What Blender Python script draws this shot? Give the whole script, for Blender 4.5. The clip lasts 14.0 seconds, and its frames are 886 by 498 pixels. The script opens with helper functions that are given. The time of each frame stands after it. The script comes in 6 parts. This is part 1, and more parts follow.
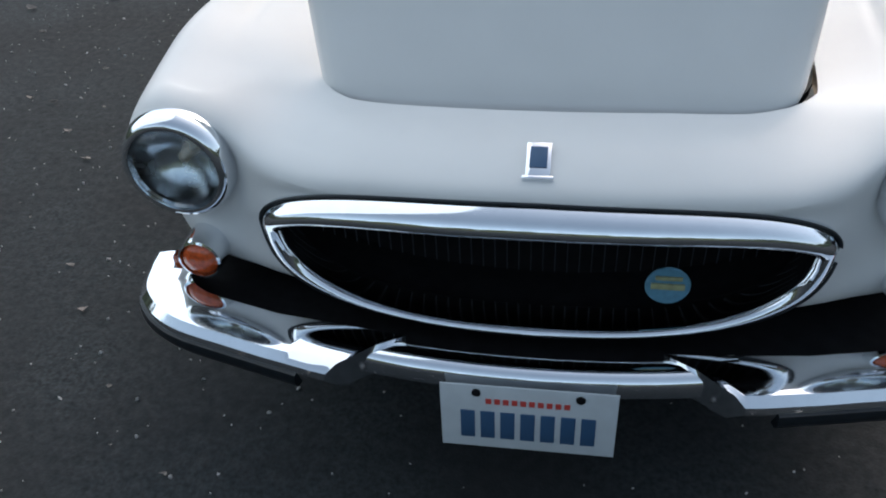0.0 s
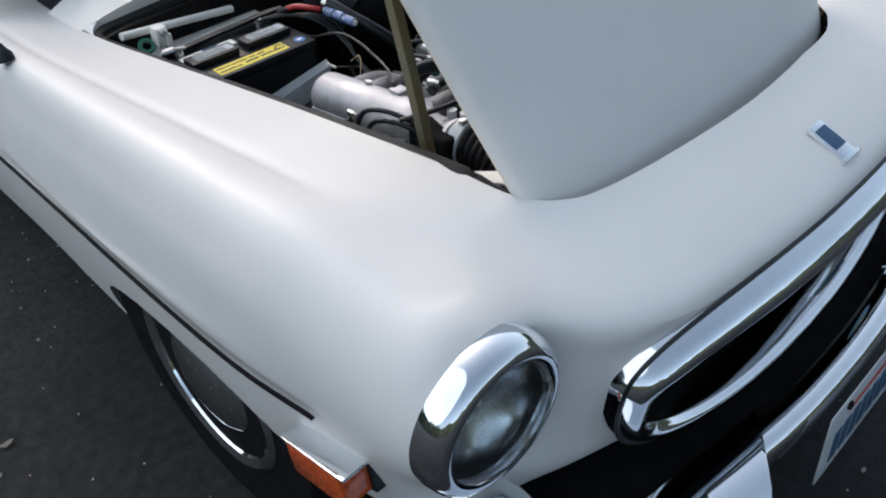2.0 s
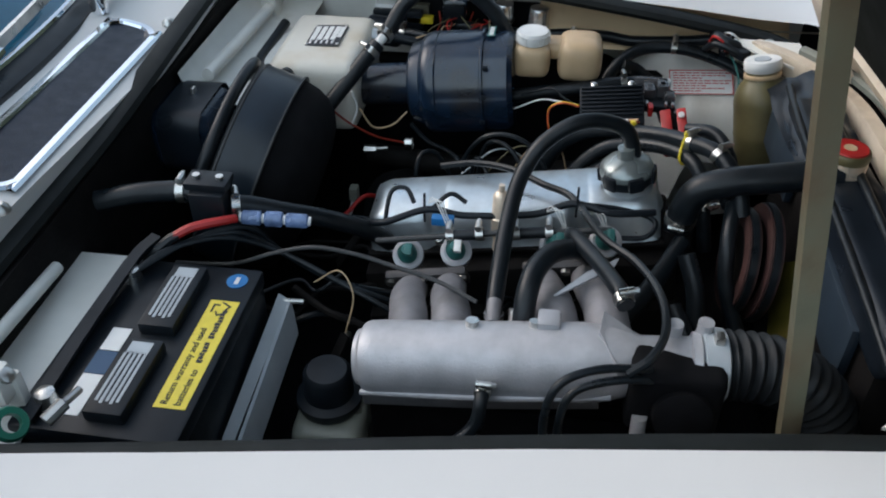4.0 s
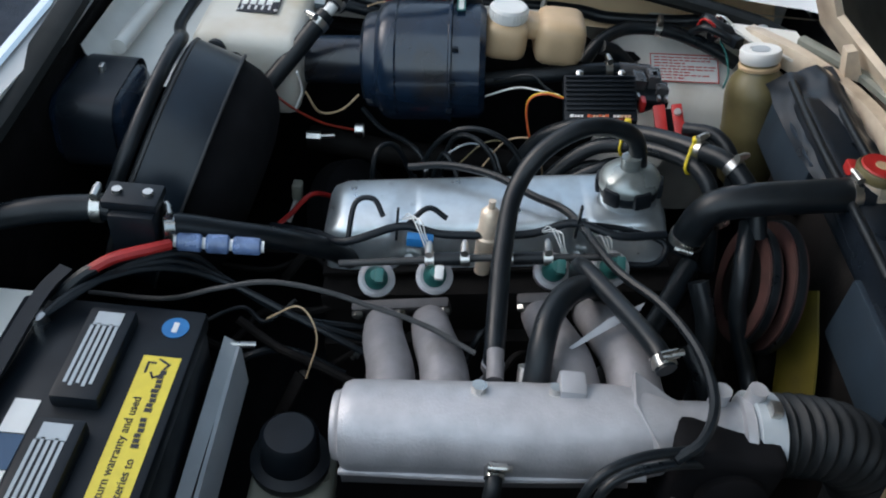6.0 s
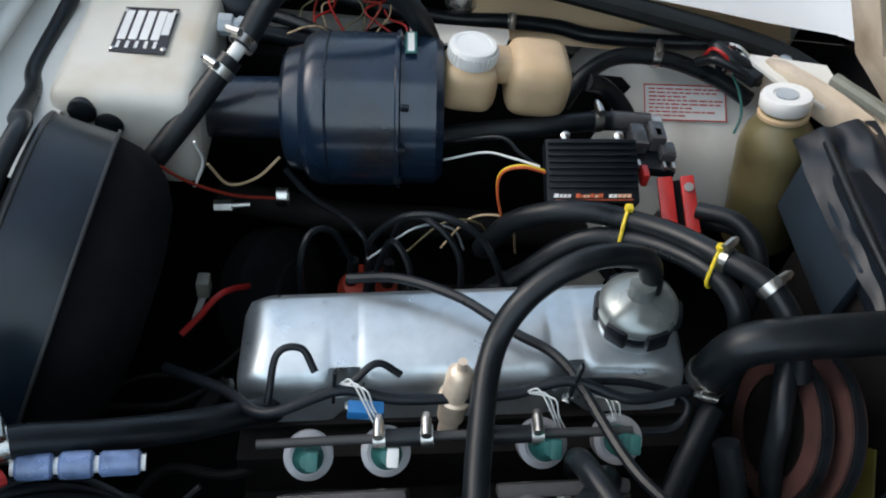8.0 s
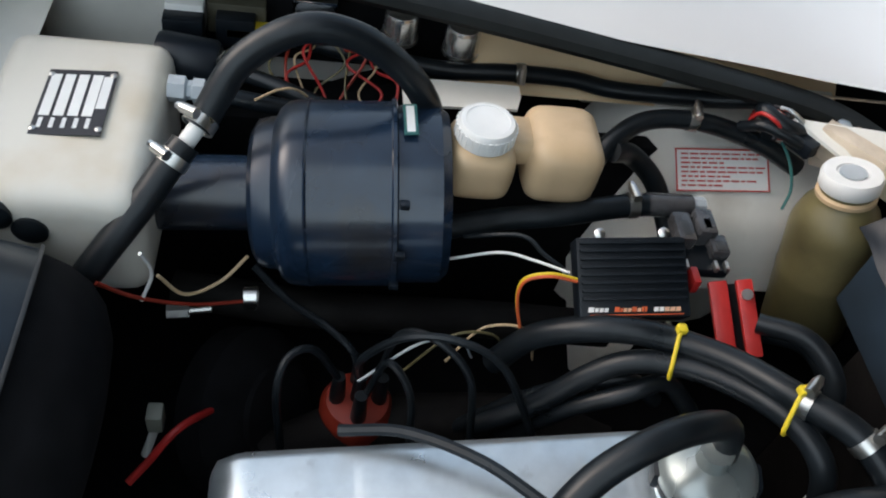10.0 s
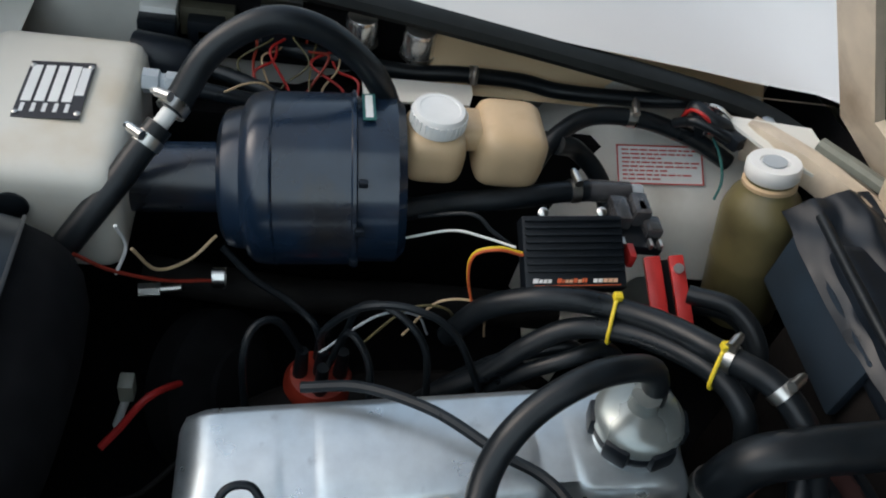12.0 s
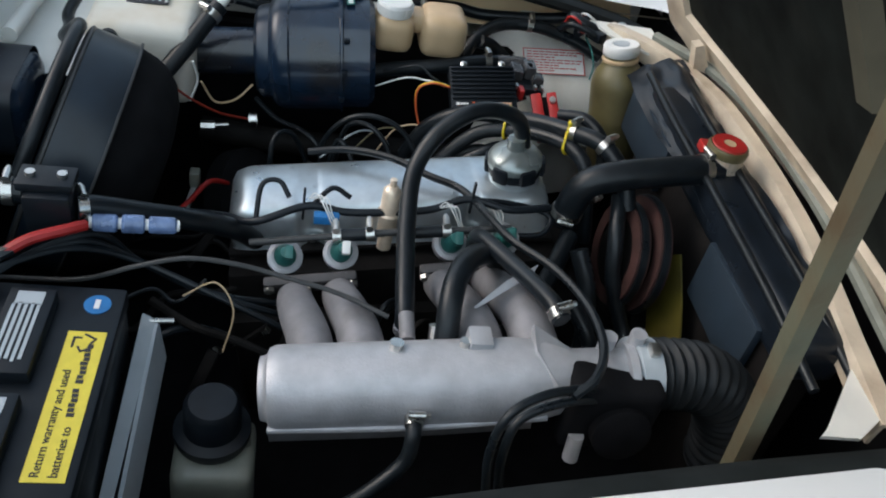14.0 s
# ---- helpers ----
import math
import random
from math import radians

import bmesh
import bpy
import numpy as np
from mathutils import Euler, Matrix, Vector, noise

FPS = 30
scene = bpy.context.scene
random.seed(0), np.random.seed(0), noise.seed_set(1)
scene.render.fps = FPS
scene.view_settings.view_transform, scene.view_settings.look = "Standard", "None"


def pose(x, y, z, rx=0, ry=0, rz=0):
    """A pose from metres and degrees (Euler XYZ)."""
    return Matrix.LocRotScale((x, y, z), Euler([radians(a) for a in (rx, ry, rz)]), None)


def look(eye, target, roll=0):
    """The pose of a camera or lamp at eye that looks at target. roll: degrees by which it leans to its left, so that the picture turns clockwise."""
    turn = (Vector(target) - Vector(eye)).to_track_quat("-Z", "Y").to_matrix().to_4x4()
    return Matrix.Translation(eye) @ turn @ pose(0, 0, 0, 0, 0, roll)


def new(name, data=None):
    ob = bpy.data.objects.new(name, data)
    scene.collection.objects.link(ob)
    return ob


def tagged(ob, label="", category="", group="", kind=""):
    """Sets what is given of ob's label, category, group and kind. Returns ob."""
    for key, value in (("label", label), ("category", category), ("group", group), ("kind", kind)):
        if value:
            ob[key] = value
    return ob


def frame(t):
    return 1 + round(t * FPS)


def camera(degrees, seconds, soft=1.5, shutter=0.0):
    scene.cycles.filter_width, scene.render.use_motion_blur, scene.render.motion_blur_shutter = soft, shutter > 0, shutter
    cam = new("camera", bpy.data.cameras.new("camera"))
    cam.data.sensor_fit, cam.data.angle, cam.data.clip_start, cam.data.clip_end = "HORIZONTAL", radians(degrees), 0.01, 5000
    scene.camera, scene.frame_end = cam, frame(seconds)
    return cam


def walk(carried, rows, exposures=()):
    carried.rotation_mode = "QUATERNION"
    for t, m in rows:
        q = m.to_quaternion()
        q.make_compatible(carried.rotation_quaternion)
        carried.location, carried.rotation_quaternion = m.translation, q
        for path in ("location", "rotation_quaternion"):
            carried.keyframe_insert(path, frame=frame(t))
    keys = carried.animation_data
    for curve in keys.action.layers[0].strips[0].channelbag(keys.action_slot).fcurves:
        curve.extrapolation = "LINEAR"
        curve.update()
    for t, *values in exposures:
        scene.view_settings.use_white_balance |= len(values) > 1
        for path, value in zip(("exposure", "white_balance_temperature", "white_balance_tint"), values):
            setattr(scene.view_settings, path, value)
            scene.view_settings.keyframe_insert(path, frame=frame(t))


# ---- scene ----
cam = camera(55.6, 14.0, soft=2.0)
PATH = [
    (0, (0.048, 0.094, 1.477), (-0.238, 1.624, 0.222), -3.6),
    (0.5, (-0.339, 0.15, 1.479), (-0.353, 1.761, 0.294), -3.7),
    (1, (-0.751, 0.318, 1.488), (-0.351, 1.886, 0.312), -2.4),
    (1.5, (-0.993, 0.565, 1.444), (-0.34, 2.024, 0.242), -2.8),
    (2, (-1.117, 0.88, 1.405), (-0.038, 1.993, 0.141), -2.3),
    (2.5, (-1.142, 1.234, 1.366), (0.164, 2.084, 0.112), -2.7),
    (3, (-1.04, 1.563, 1.373), (0.355, 2.274, 0.13), -2.2),
    (3.5, (-0.941, 1.808, 1.325), (0.535, 2.334, 0.082), -2.3),
    (4, (-0.903, 1.897, 1.296), (0.655, 2.109, 0.06), -0.1),
    (6.5, (-0.636, 2.031, 1.254), (0.838, 1.94, -0.094), 7.4),
    (7, (-0.544, 2.036, 1.253), (0.905, 1.905, -0.12), 8.1),
    (9.3, (-0.225, 2.057, 1.209), (0.994, 1.773, -0.351), 13.4),
    (9.5, (-0.207, 2.067, 1.202), (1.029, 1.766, -0.341), 14.0),
    (10, (-0.174, 2.073, 1.205), (1.111, 1.748, -0.292), 13.8),
    (10.5, (-0.168, 2.07, 1.206), (1.151, 1.73, -0.258), 13.4),
    (11, (-0.181, 2.07, 1.199), (1.14, 1.705, -0.258), 14.3),
    (11.5, (-0.189, 2.07, 1.205), (1.123, 1.692, -0.257), 14.9),
    (12, (-0.255, 2.069, 1.212), (1.095, 1.673, -0.21), 15.2),
    (12.5, (-0.385, 2.059, 1.225), (1.013, 1.661, -0.149), 14.5),
    (13, (-0.553, 2.053, 1.257), (0.887, 1.639, -0.068), 14.3),
    (13.5, (-0.698, 2.064, 1.27), (0.772, 1.636, -0.016), 14.0),
    (14, (-0.788, 2.073, 1.272), (0.696, 1.686, -0.012), 13.0),
]
walk(cam, [(t, look(eye, target, roll)) for t, eye, target, roll in PATH], [(0, 0.04, 6400, 9), (1.0, -0.06, 6450, 10), (2.0, -0.02, 6500, 11), (3.0, -0.32, 6250, 8), (4.2, -0.2, 6150, 7), (6.5, -0.08, 6100, 7), (7.2, -0.05, 6150, 7), (9.5, 0.12, 6450, 8), (10.5, -0.08, 6470, 8), (12.0, -0.25, 6470, 7), (13.5, -0.20, 6300, 6), (14, -0.09, 6270, 6)])

# ---- light: an open, evenly clouded evening sky ----
world = bpy.data.worlds.new("sky")
scene.world = world
world.use_nodes = True
wn = world.node_tree.nodes
sky = wn.new("ShaderNodeTexSky")
sky.sky_type = "NISHITA"
sky.sun_disc = False
sky.sun_elevation = radians(38)
sky.sun_rotation = radians(15)
sky.air_density, sky.dust_density, sky.ozone_density = 1.0, 3.0, 1.0
soft_sky = wn.new("ShaderNodeHueSaturation")
soft_sky.inputs["Saturation"].default_value = 0.72
soft_sky.inputs["Hue"].default_value = 0.485
world.node_tree.links.new(sky.outputs["Color"], soft_sky.inputs["Color"])
world.node_tree.links.new(soft_sky.outputs["Color"], wn["Background"].inputs["Color"])
wn["Background"].inputs["Strength"].default_value = 0.25
sun = new("sun", bpy.data.lights.new("sun", "SUN"))
sun.data.energy = 1.0
sun.data.angle = radians(70)
sun.data.color = (0.88, 0.97, 1.0)
sun.matrix_world = look((-3.9, 1.2, 3.8), (0, 0, 0))
scene.view_settings.exposure = 0.0

# ---- materials ----
def material(name, colour, rough=0.5, metal=0.0, coat=0.0, vary=0.12, scale=30.0, bump=0.0, bump_scale=200.0, second=None, patch=0.5, patch_scale=6.0, trans=0.0, spec=0.5, rough_vary=0.1):
    """A surface whose colour and gloss vary at two scales; second: the colour of its stains, patch: how much they cover."""
    m = bpy.data.materials.new(name)
    m.use_nodes = True
    n, l = m.node_tree.nodes, m.node_tree.links
    b = n["Principled BSDF"]
    co = n.new("ShaderNodeTexCoord").outputs["Object"]

    def noise_node(s, detail):
        t = n.new("ShaderNodeTexNoise")
        t.inputs["Scale"].default_value, t.inputs["Detail"].default_value = s, detail
        l.new(co, t.inputs["Vector"])
        return t.outputs["Fac"]

    def ramp(fac, lo, hi, c0, c1):
        r = n.new("ShaderNodeValToRGB")
        r.color_ramp.elements[0].position, r.color_ramp.elements[1].position = lo, hi
        r.color_ramp.elements[0].color, r.color_ramp.elements[1].color = (*c0, 1), (*c1, 1)
        l.new(fac, r.inputs["Fac"])
        return r.outputs["Color"]

    fine = noise_node(scale, 6)
    dark, light = [c * (1 - vary) for c in colour], [min(1, c * (1 + vary)) for c in colour]
    out = ramp(fine, 0.3, 0.7, dark, light)
    if second:
        mix = n.new("ShaderNodeMixRGB")
        big = noise_node(patch_scale, 8)
        l.new(ramp(big, 1 - patch - 0.12, 1 - patch + 0.12, (0, 0, 0), (1, 1, 1)), mix.inputs["Fac"])
        l.new(out, mix.inputs["Color1"])
        mix.inputs["Color2"].default_value = (*second, 1)
        out = mix.outputs["Color"]
    l.new(out, b.inputs["Base Color"])
    lo, hi = max(0.02, rough - rough_vary), min(1, rough + rough_vary)
    l.new(ramp(noise_node(scale * 0.4, 4), 0.3, 0.7, (lo,) * 3, (hi,) * 3), b.inputs["Roughness"])
    b.inputs["Metallic"].default_value = metal
    b.inputs["Coat Weight"].default_value = coat
    b.inputs["Coat Roughness"].default_value = 0.06
    b.inputs["Transmission Weight"].default_value = trans
    b.inputs["Specular IOR Level"].default_value = spec
    if bump:
        t = n.new("ShaderNodeBump")
        t.inputs["Strength"].default_value, t.inputs["Distance"].default_value = bump, 0.002
        l.new(noise_node(bump_scale, 5), t.inputs["Height"])
        l.new(t.outputs["Normal"], b.inputs["Normal"])
    return m


PAINT = material("white_car_paint", (0.665, 0.655, 0.64), 0.55, coat=0.12, spec=0.3, vary=0.02, scale=8, rough_vary=0.05)
CREAM = material("cream_bay_paint", (0.70, 0.60, 0.47), 0.45, vary=0.10, scale=22, second=(0.36, 0.28, 0.20), patch=0.38, patch_scale=13)
BAYWHITE = material("dirty_white_bay_paint", (0.76, 0.75, 0.70), 0.45, vary=0.06, scale=18, second=(0.46, 0.42, 0.35), patch=0.24, patch_scale=9)
BOXWHITE = material("stained_white_paint", (0.70, 0.67, 0.595), 0.42, vary=0.04, scale=12, second=(0.56, 0.47, 0.33), patch=0.34, patch_scale=7, bump=0.05, bump_scale=40)
CHROME = material("chrome", (0.80, 0.82, 0.85), 0.07, 1.0, vary=0.02, rough_vary=0.03)
STEEL = material("zinc_steel", (0.62, 0.61, 0.58), 0.32, 1.0, vary=0.15, scale=60)
ALU = material("cast_aluminium", (0.46, 0.46, 0.48), 0.50, 0.40, vary=0.12, scale=40, bump=0.25, bump_scale=350, second=(0.27, 0.25, 0.25), patch=0.22, patch_scale=12)
# the cast aluminium again, stained, with the runners' shade put into a darker colour
RUNNER = material("shaded_stained_aluminium", (0.235, 0.228, 0.240), 0.6, 0.3, vary=0.15, scale=40, bump=0.2, bump_scale=300, second=(0.10, 0.095, 0.095), patch=0.35, patch_scale=14)
COVER = material("polished_cover", (0.58, 0.64, 0.675), 0.36, 0.85, vary=0.08, scale=60, second=(0.26, 0.28, 0.30), patch=0.20, patch_scale=45, bump=0.12, bump_scale=45)
CAPGREY = material("dull_grey_cap", (0.27, 0.30, 0.295), 0.28, 0.55, vary=0.12, scale=40, second=(0.12, 0.13, 0.13), patch=0.22, patch_scale=30)
DULLALU = material("oily_alloy", (0.085, 0.080, 0.082), 0.55, 0.3, vary=0.25, scale=40, second=(0.03, 0.028, 0.028), patch=0.4, patch_scale=20, bump=0.25, bump_scale=250)
LINING = material("dark_felt", (0.010, 0.012, 0.011), 0.95, spec=0.08, vary=0.5, scale=14, second=(0.020, 0.018, 0.014), patch=0.3, patch_scale=5)
VENTMESH = material("navy_vent_mesh", (0.006, 0.012, 0.026), 0.45, vary=0.25, scale=160, bump=0.5, bump_scale=500)
PLATEWHITE = material("weathered_plate_white", (0.52, 0.55, 0.57), 0.45, vary=0.06, scale=20, second=(0.40, 0.42, 0.43), patch=0.25, patch_scale=12)
SEALBLACK = material("weathered_seal_rubber", (0.011, 0.013, 0.013), 0.6, spec=0.22, vary=0.25, scale=30, second=(0.030, 0.032, 0.030), patch=0.25, patch_scale=12)
OLDOLIVE = material("stained_olive_paint", (0.085, 0.080, 0.055), 0.6, vary=0.2, scale=14, second=(0.05, 0.045, 0.03), patch=0.35, patch_scale=9)
SEALGREEN = material("old_grey_green_rubber", (0.20, 0.21, 0.18), 0.6, vary=0.15, scale=40)
RUBBER = material("black_rubber", (0.008, 0.011, 0.014), 0.36, spec=0.36, vary=0.3, scale=50, second=(0.017, 0.018, 0.019), patch=0.25, patch_scale=30)
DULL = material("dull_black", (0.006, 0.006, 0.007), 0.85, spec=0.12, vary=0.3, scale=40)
BLACKMETAL = material("black_enamel", (0.009, 0.013, 0.019), 0.36, spec=0.35, vary=0.25, scale=30, second=(0.022, 0.019, 0.016), patch=0.28, patch_scale=9)
CANBLACK = material("worn_black_enamel", (0.009, 0.020, 0.040), 0.26, spec=0.70, vary=0.3, scale=22, second=(0.026, 0.021, 0.016), patch=0.36, patch_scale=13, bump=0.06, bump_scale=22)
DRUMBLACK = material("sooty_black_enamel", (0.008, 0.015, 0.024), 0.36, spec=0.40, vary=0.3, scale=18, second=(0.014, 0.013, 0.012), patch=0.34, patch_scale=8)
BELLOWS = material("old_black_bellows_rubber", (0.012, 0.014, 0.016), 0.5, spec=0.3, vary=0.3, scale=50)
TAN = material("tan_bay_paint", (0.82, 0.62, 0.38), 0.45, vary=0.05, scale=14, second=(0.60, 0.42, 0.24), patch=0.24, patch_scale=9)
CANMETAL = material("dull_bright_metal", (0.80, 0.79, 0.77), 0.24, 0.9, vary=0.12, scale=40, second=(0.40, 0.39, 0.36), patch=0.2, patch_scale=30)
PLASTIC = material("black_plastic", (0.007, 0.010, 0.014), 0.42, spec=0.32, vary=0.2, scale=60)
DARKGREY = material("dark_grey_sheath", (0.034, 0.035, 0.036), 0.5, vary=0.2, scale=50)
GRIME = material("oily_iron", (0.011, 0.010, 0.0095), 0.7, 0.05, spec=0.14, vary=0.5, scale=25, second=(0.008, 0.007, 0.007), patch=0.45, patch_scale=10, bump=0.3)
ASPHALT = material("asphalt", (0.0145, 0.0185, 0.0205), 0.88, vary=0.9, scale=90, second=(0.006, 0.0075, 0.0085), patch=0.55, patch_scale=1.6, bump=0.9, bump_scale=160)
AMBER = material("amber_lens", (0.50, 0.075, 0.014), 0.18, coat=0.6, vary=0.35, scale=140, bump=0.3, bump_scale=260)
WOOD = material("weathered_wood", (0.125, 0.122, 0.076), 0.7, vary=0.25, scale=18, second=(0.085, 0.052, 0.024), patch=0.45, patch_scale=9, bump=0.4, bump_scale=90)
TANK = material("yellowed_plastic", (0.55, 0.40, 0.24), 0.42, vary=0.1, scale=20, second=(0.36, 0.24, 0.12), patch=0.3, patch_scale=14)
WHITEPL = material("white_plastic", (0.80, 0.80, 0.78), 0.45, vary=0.05, scale=30)
OLIVE = material("stained_bottle", (0.135, 0.115, 0.052), 0.35, vary=0.15, scale=18, second=(0.065, 0.054, 0.026), patch=0.4, patch_scale=12)
YELLOW = material("yellow_plastic", (0.75, 0.58, 0.03), 0.45, vary=0.08, scale=60)
LABEL = material("yellow_label", (0.74, 0.60, 0.06), 0.5, vary=0.05, scale=90)
DARKRED = material("dark_red_plastic", (0.26, 0.030, 0.016), 0.45, vary=0.2, scale=40)
RED = material("red_plastic", (0.40, 0.022, 0.020), 0.4, vary=0.15, scale=50)
PALEORANGE = material("pale_orange_print", (0.70, 0.42, 0.28), 0.5, vary=0.1)
ORANGE = material("orange_plastic", (0.55, 0.10, 0.03), 0.5, vary=0.2, scale=40)
BLUE = material("blue_plastic", (0.02, 0.16, 0.42), 0.4, vary=0.12, scale=60)
GREEN = material("green_plastic", (0.015, 0.13, 0.085), 0.4, vary=0.15, scale=60)
TEAL = material("teal_plastic", (0.03, 0.13, 0.12), 0.45, vary=0.2, scale=60)
WHITE = material("white_print", (0.75, 0.75, 0.74), 0.5, vary=0.05)
INK = material("black_print", (0.02, 0.02, 0.025), 0.5, vary=0.05)
REDINK = material("red_print", (0.55, 0.06, 0.05), 0.5, vary=0.05)
PLATEBLUE = material("blue_print", (0.03, 0.08, 0.16), 0.5, vary=0.05)
SHROUD = material("blue_grey_paint", (0.017, 0.029, 0.044), 0.5, vary=0.2, scale=20, second=(0.009, 0.011, 0.013), patch=0.3, patch_scale=10)
CLEAR = material("milky_plastic", (0.36, 0.37, 0.31), 0.3, vary=0.1, scale=40, trans=0.35)
GREY = material("grey_paint", (0.42, 0.46, 0.49), 0.45, vary=0.10, scale=20, second=(0.20, 0.22, 0.23), patch=0.18, patch_scale=10)
SMOKE = material("smoky_plastic", (0.085, 0.085, 0.09), 0.2, vary=0.4, scale=50, trans=0.3, second=(0.28, 0.28, 0.27), patch=0.25, patch_scale=30)
BRASS = material("brass", (0.82, 0.68, 0.53), 0.32, 0.35, vary=0.15, scale=60)
DARKGLASS = material("dark_glass", (0.016, 0.115, 0.20), 0.08, coat=1.0, vary=0.1)
RUST = material("rusty_red_iron", (0.060, 0.026, 0.023), 0.6, vary=0.3, scale=40, second=(0.04, 0.025, 0.02), patch=0.4, patch_scale=15)
OLDYELLOW = material("dirty_yellow_paint", (0.095, 0.078, 0.010), 0.55, vary=0.2, scale=30, second=(0.045, 0.036, 0.012), patch=0.35, patch_scale=12)
FOLIAGE = material("dark_foliage", (0.06, 0.08, 0.045), 0.8, vary=0.6, scale=1.2, second=(0.02, 0.028, 0.016), patch=0.5, patch_scale=0.35)
LEAF = material("dry_leaf", (0.19, 0.165, 0.145), 0.8, vary=0.3, scale=60)
PEBBLE = material("pale_grit", (0.34, 0.33, 0.32), 0.8, vary=0.3, scale=60)
BADGE = material("pale_blue_enamel", (0.10, 0.24, 0.33), 0.35, vary=0.15, scale=90)
BADGEGOLD = material("dull_gold", (0.30, 0.30, 0.16), 0.4, vary=0.2, scale=90)

# thin lamp glass: lets all through but what its ribbed face mirrors
glass = bpy.data.materials.new("lamp_glass")
glass.use_nodes = True
gn, gl = glass.node_tree.nodes, glass.node_tree.links
gn.remove(gn["Principled BSDF"])
clear, shine, both, fres = gn.new("ShaderNodeBsdfTransparent"), gn.new("ShaderNodeBsdfGlossy"), gn.new("ShaderNodeMixShader"), gn.new("ShaderNodeFresnel")
clear.inputs["Color"].default_value = (0.80, 0.84, 0.86, 1)
shine.inputs["Roughness"].default_value = 0.05
fres.inputs["IOR"].default_value = 1.5
for a, b in ((fres.outputs["Fac"], both.inputs["Fac"]), (clear.outputs["BSDF"], both.inputs[1]), (shine.outputs["BSDF"], both.inputs[2]), (both.outputs["Shader"], gn["Material Output"].inputs["Surface"])):
    gl.new(a, b)
MIRROR = material("lamp_reflector", (0.86, 0.87, 0.88), 0.22, 1.0, vary=0.08, scale=60, second=(0.40, 0.41, 0.40), patch=0.3, patch_scale=18)


# ---- building tools ----
def thing(name, at, label, category, group="", kind=""):
    """A top-level Empty at the thing's base; its parts hang under it."""
    return tagged(empty(name, at), label, category, group, kind)


def empty(name, at):
    ob = new(name)
    ob.location = at
    ob.empty_display_size = 0.02
    return ob


def part(name, bm, mat, parent, label="", smooth=40):
    """One bmesh in world coordinates as one mesh object under a thing or a part."""
    bmesh.ops.recalc_face_normals(bm, faces=bm.faces)
    me = bpy.data.meshes.new(name)
    for f in bm.faces:
        f.smooth = smooth > 0
    if smooth > 0:
        lim = radians(smooth)
        for e in bm.edges:
            e.smooth = not (len(e.link_faces) == 2 and e.calc_face_angle(0) > lim)
    bm.to_mesh(me)
    bm.free()
    me.materials.append(mat)
    ob = new(name, me)
    if parent:
        ob.parent = parent
        ob.matrix_parent_inverse = Matrix.Translation(-parent.location)
    if label:
        ob["label"] = label
    return ob


def solo(name, bm, mat, label, category, group="", kind="", smooth=40):
    return tagged(part(name, bm, mat, None, smooth=smooth), label, category, group, kind)


def bms():
    return bmesh.new()


def box(bm, centre, size, bevel=0.0, m=None, seg=2):
    """A box; m: a matrix laid on top of it."""
    mat = Matrix.Translation(centre) @ Matrix.Diagonal((*size, 1))
    vs = bmesh.ops.create_cube(bm, size=1.0, matrix=mat)["verts"]
    if bevel:
        es = list({e for v in vs for e in v.link_edges})
        r = bmesh.ops.bevel(bm, geom=es, offset=bevel, segments=seg, affect="EDGES", profile=0.6)
        vs = list({v for f in r["faces"] for v in f.verts} | {v for v in vs if v.is_valid})
    if m:
        bmesh.ops.transform(bm, matrix=m, verts=vs)
    return bm


def lathe(bm, profile, m=None, seg=32, cap=True):
    """Profile rows of (radius, height) turned about z, laid by m."""
    m = m or Matrix()
    rings = []
    for r, z in profile:
        rings.append([bm.verts.new(m @ Vector((r * math.cos(2 * math.pi * i / seg), r * math.sin(2 * math.pi * i / seg), z))) for i in range(seg)])
    for a, b in zip(rings, rings[1:]):
        for i in range(seg):
            bm.faces.new((a[i], a[(i + 1) % seg], b[(i + 1) % seg], b[i]))
    if cap:
        bm.faces.new(rings[0][::-1])
        bm.faces.new(rings[-1])
    return bm


def aim(a, b, spin=0):
    """A matrix at a whose z points to b."""
    d = Vector(b) - Vector(a)
    return Matrix.Translation(a) @ d.to_track_quat("Z", "Y").to_matrix().to_4x4() @ Matrix.Rotation(radians(spin), 4, "Z")


def rod(bm, a, b, r, seg=16, r2=None):
    length = (Vector(b) - Vector(a)).length
    return lathe(bm, [(r, 0), (r if r2 is None else r2, length)], aim(a, b), seg)


def spline(points, steps=8):
    """A smooth run through the points."""
    p = [Vector(q) for q in points]
    p = [2 * p[0] - p[1]] + p + [2 * p[-1] - p[-2]]
    out = []
    for a, b, c, d in zip(p, p[1:], p[2:], p[3:]):
        for k in range(steps):
            t = k / steps
            out.append(0.5 * (2 * b + (c - a) * t + (2 * a - 5 * b + 4 * c - d) * t * t + (3 * b - a - 3 * c + d) * t ** 3))
    return out + [p[-2]]


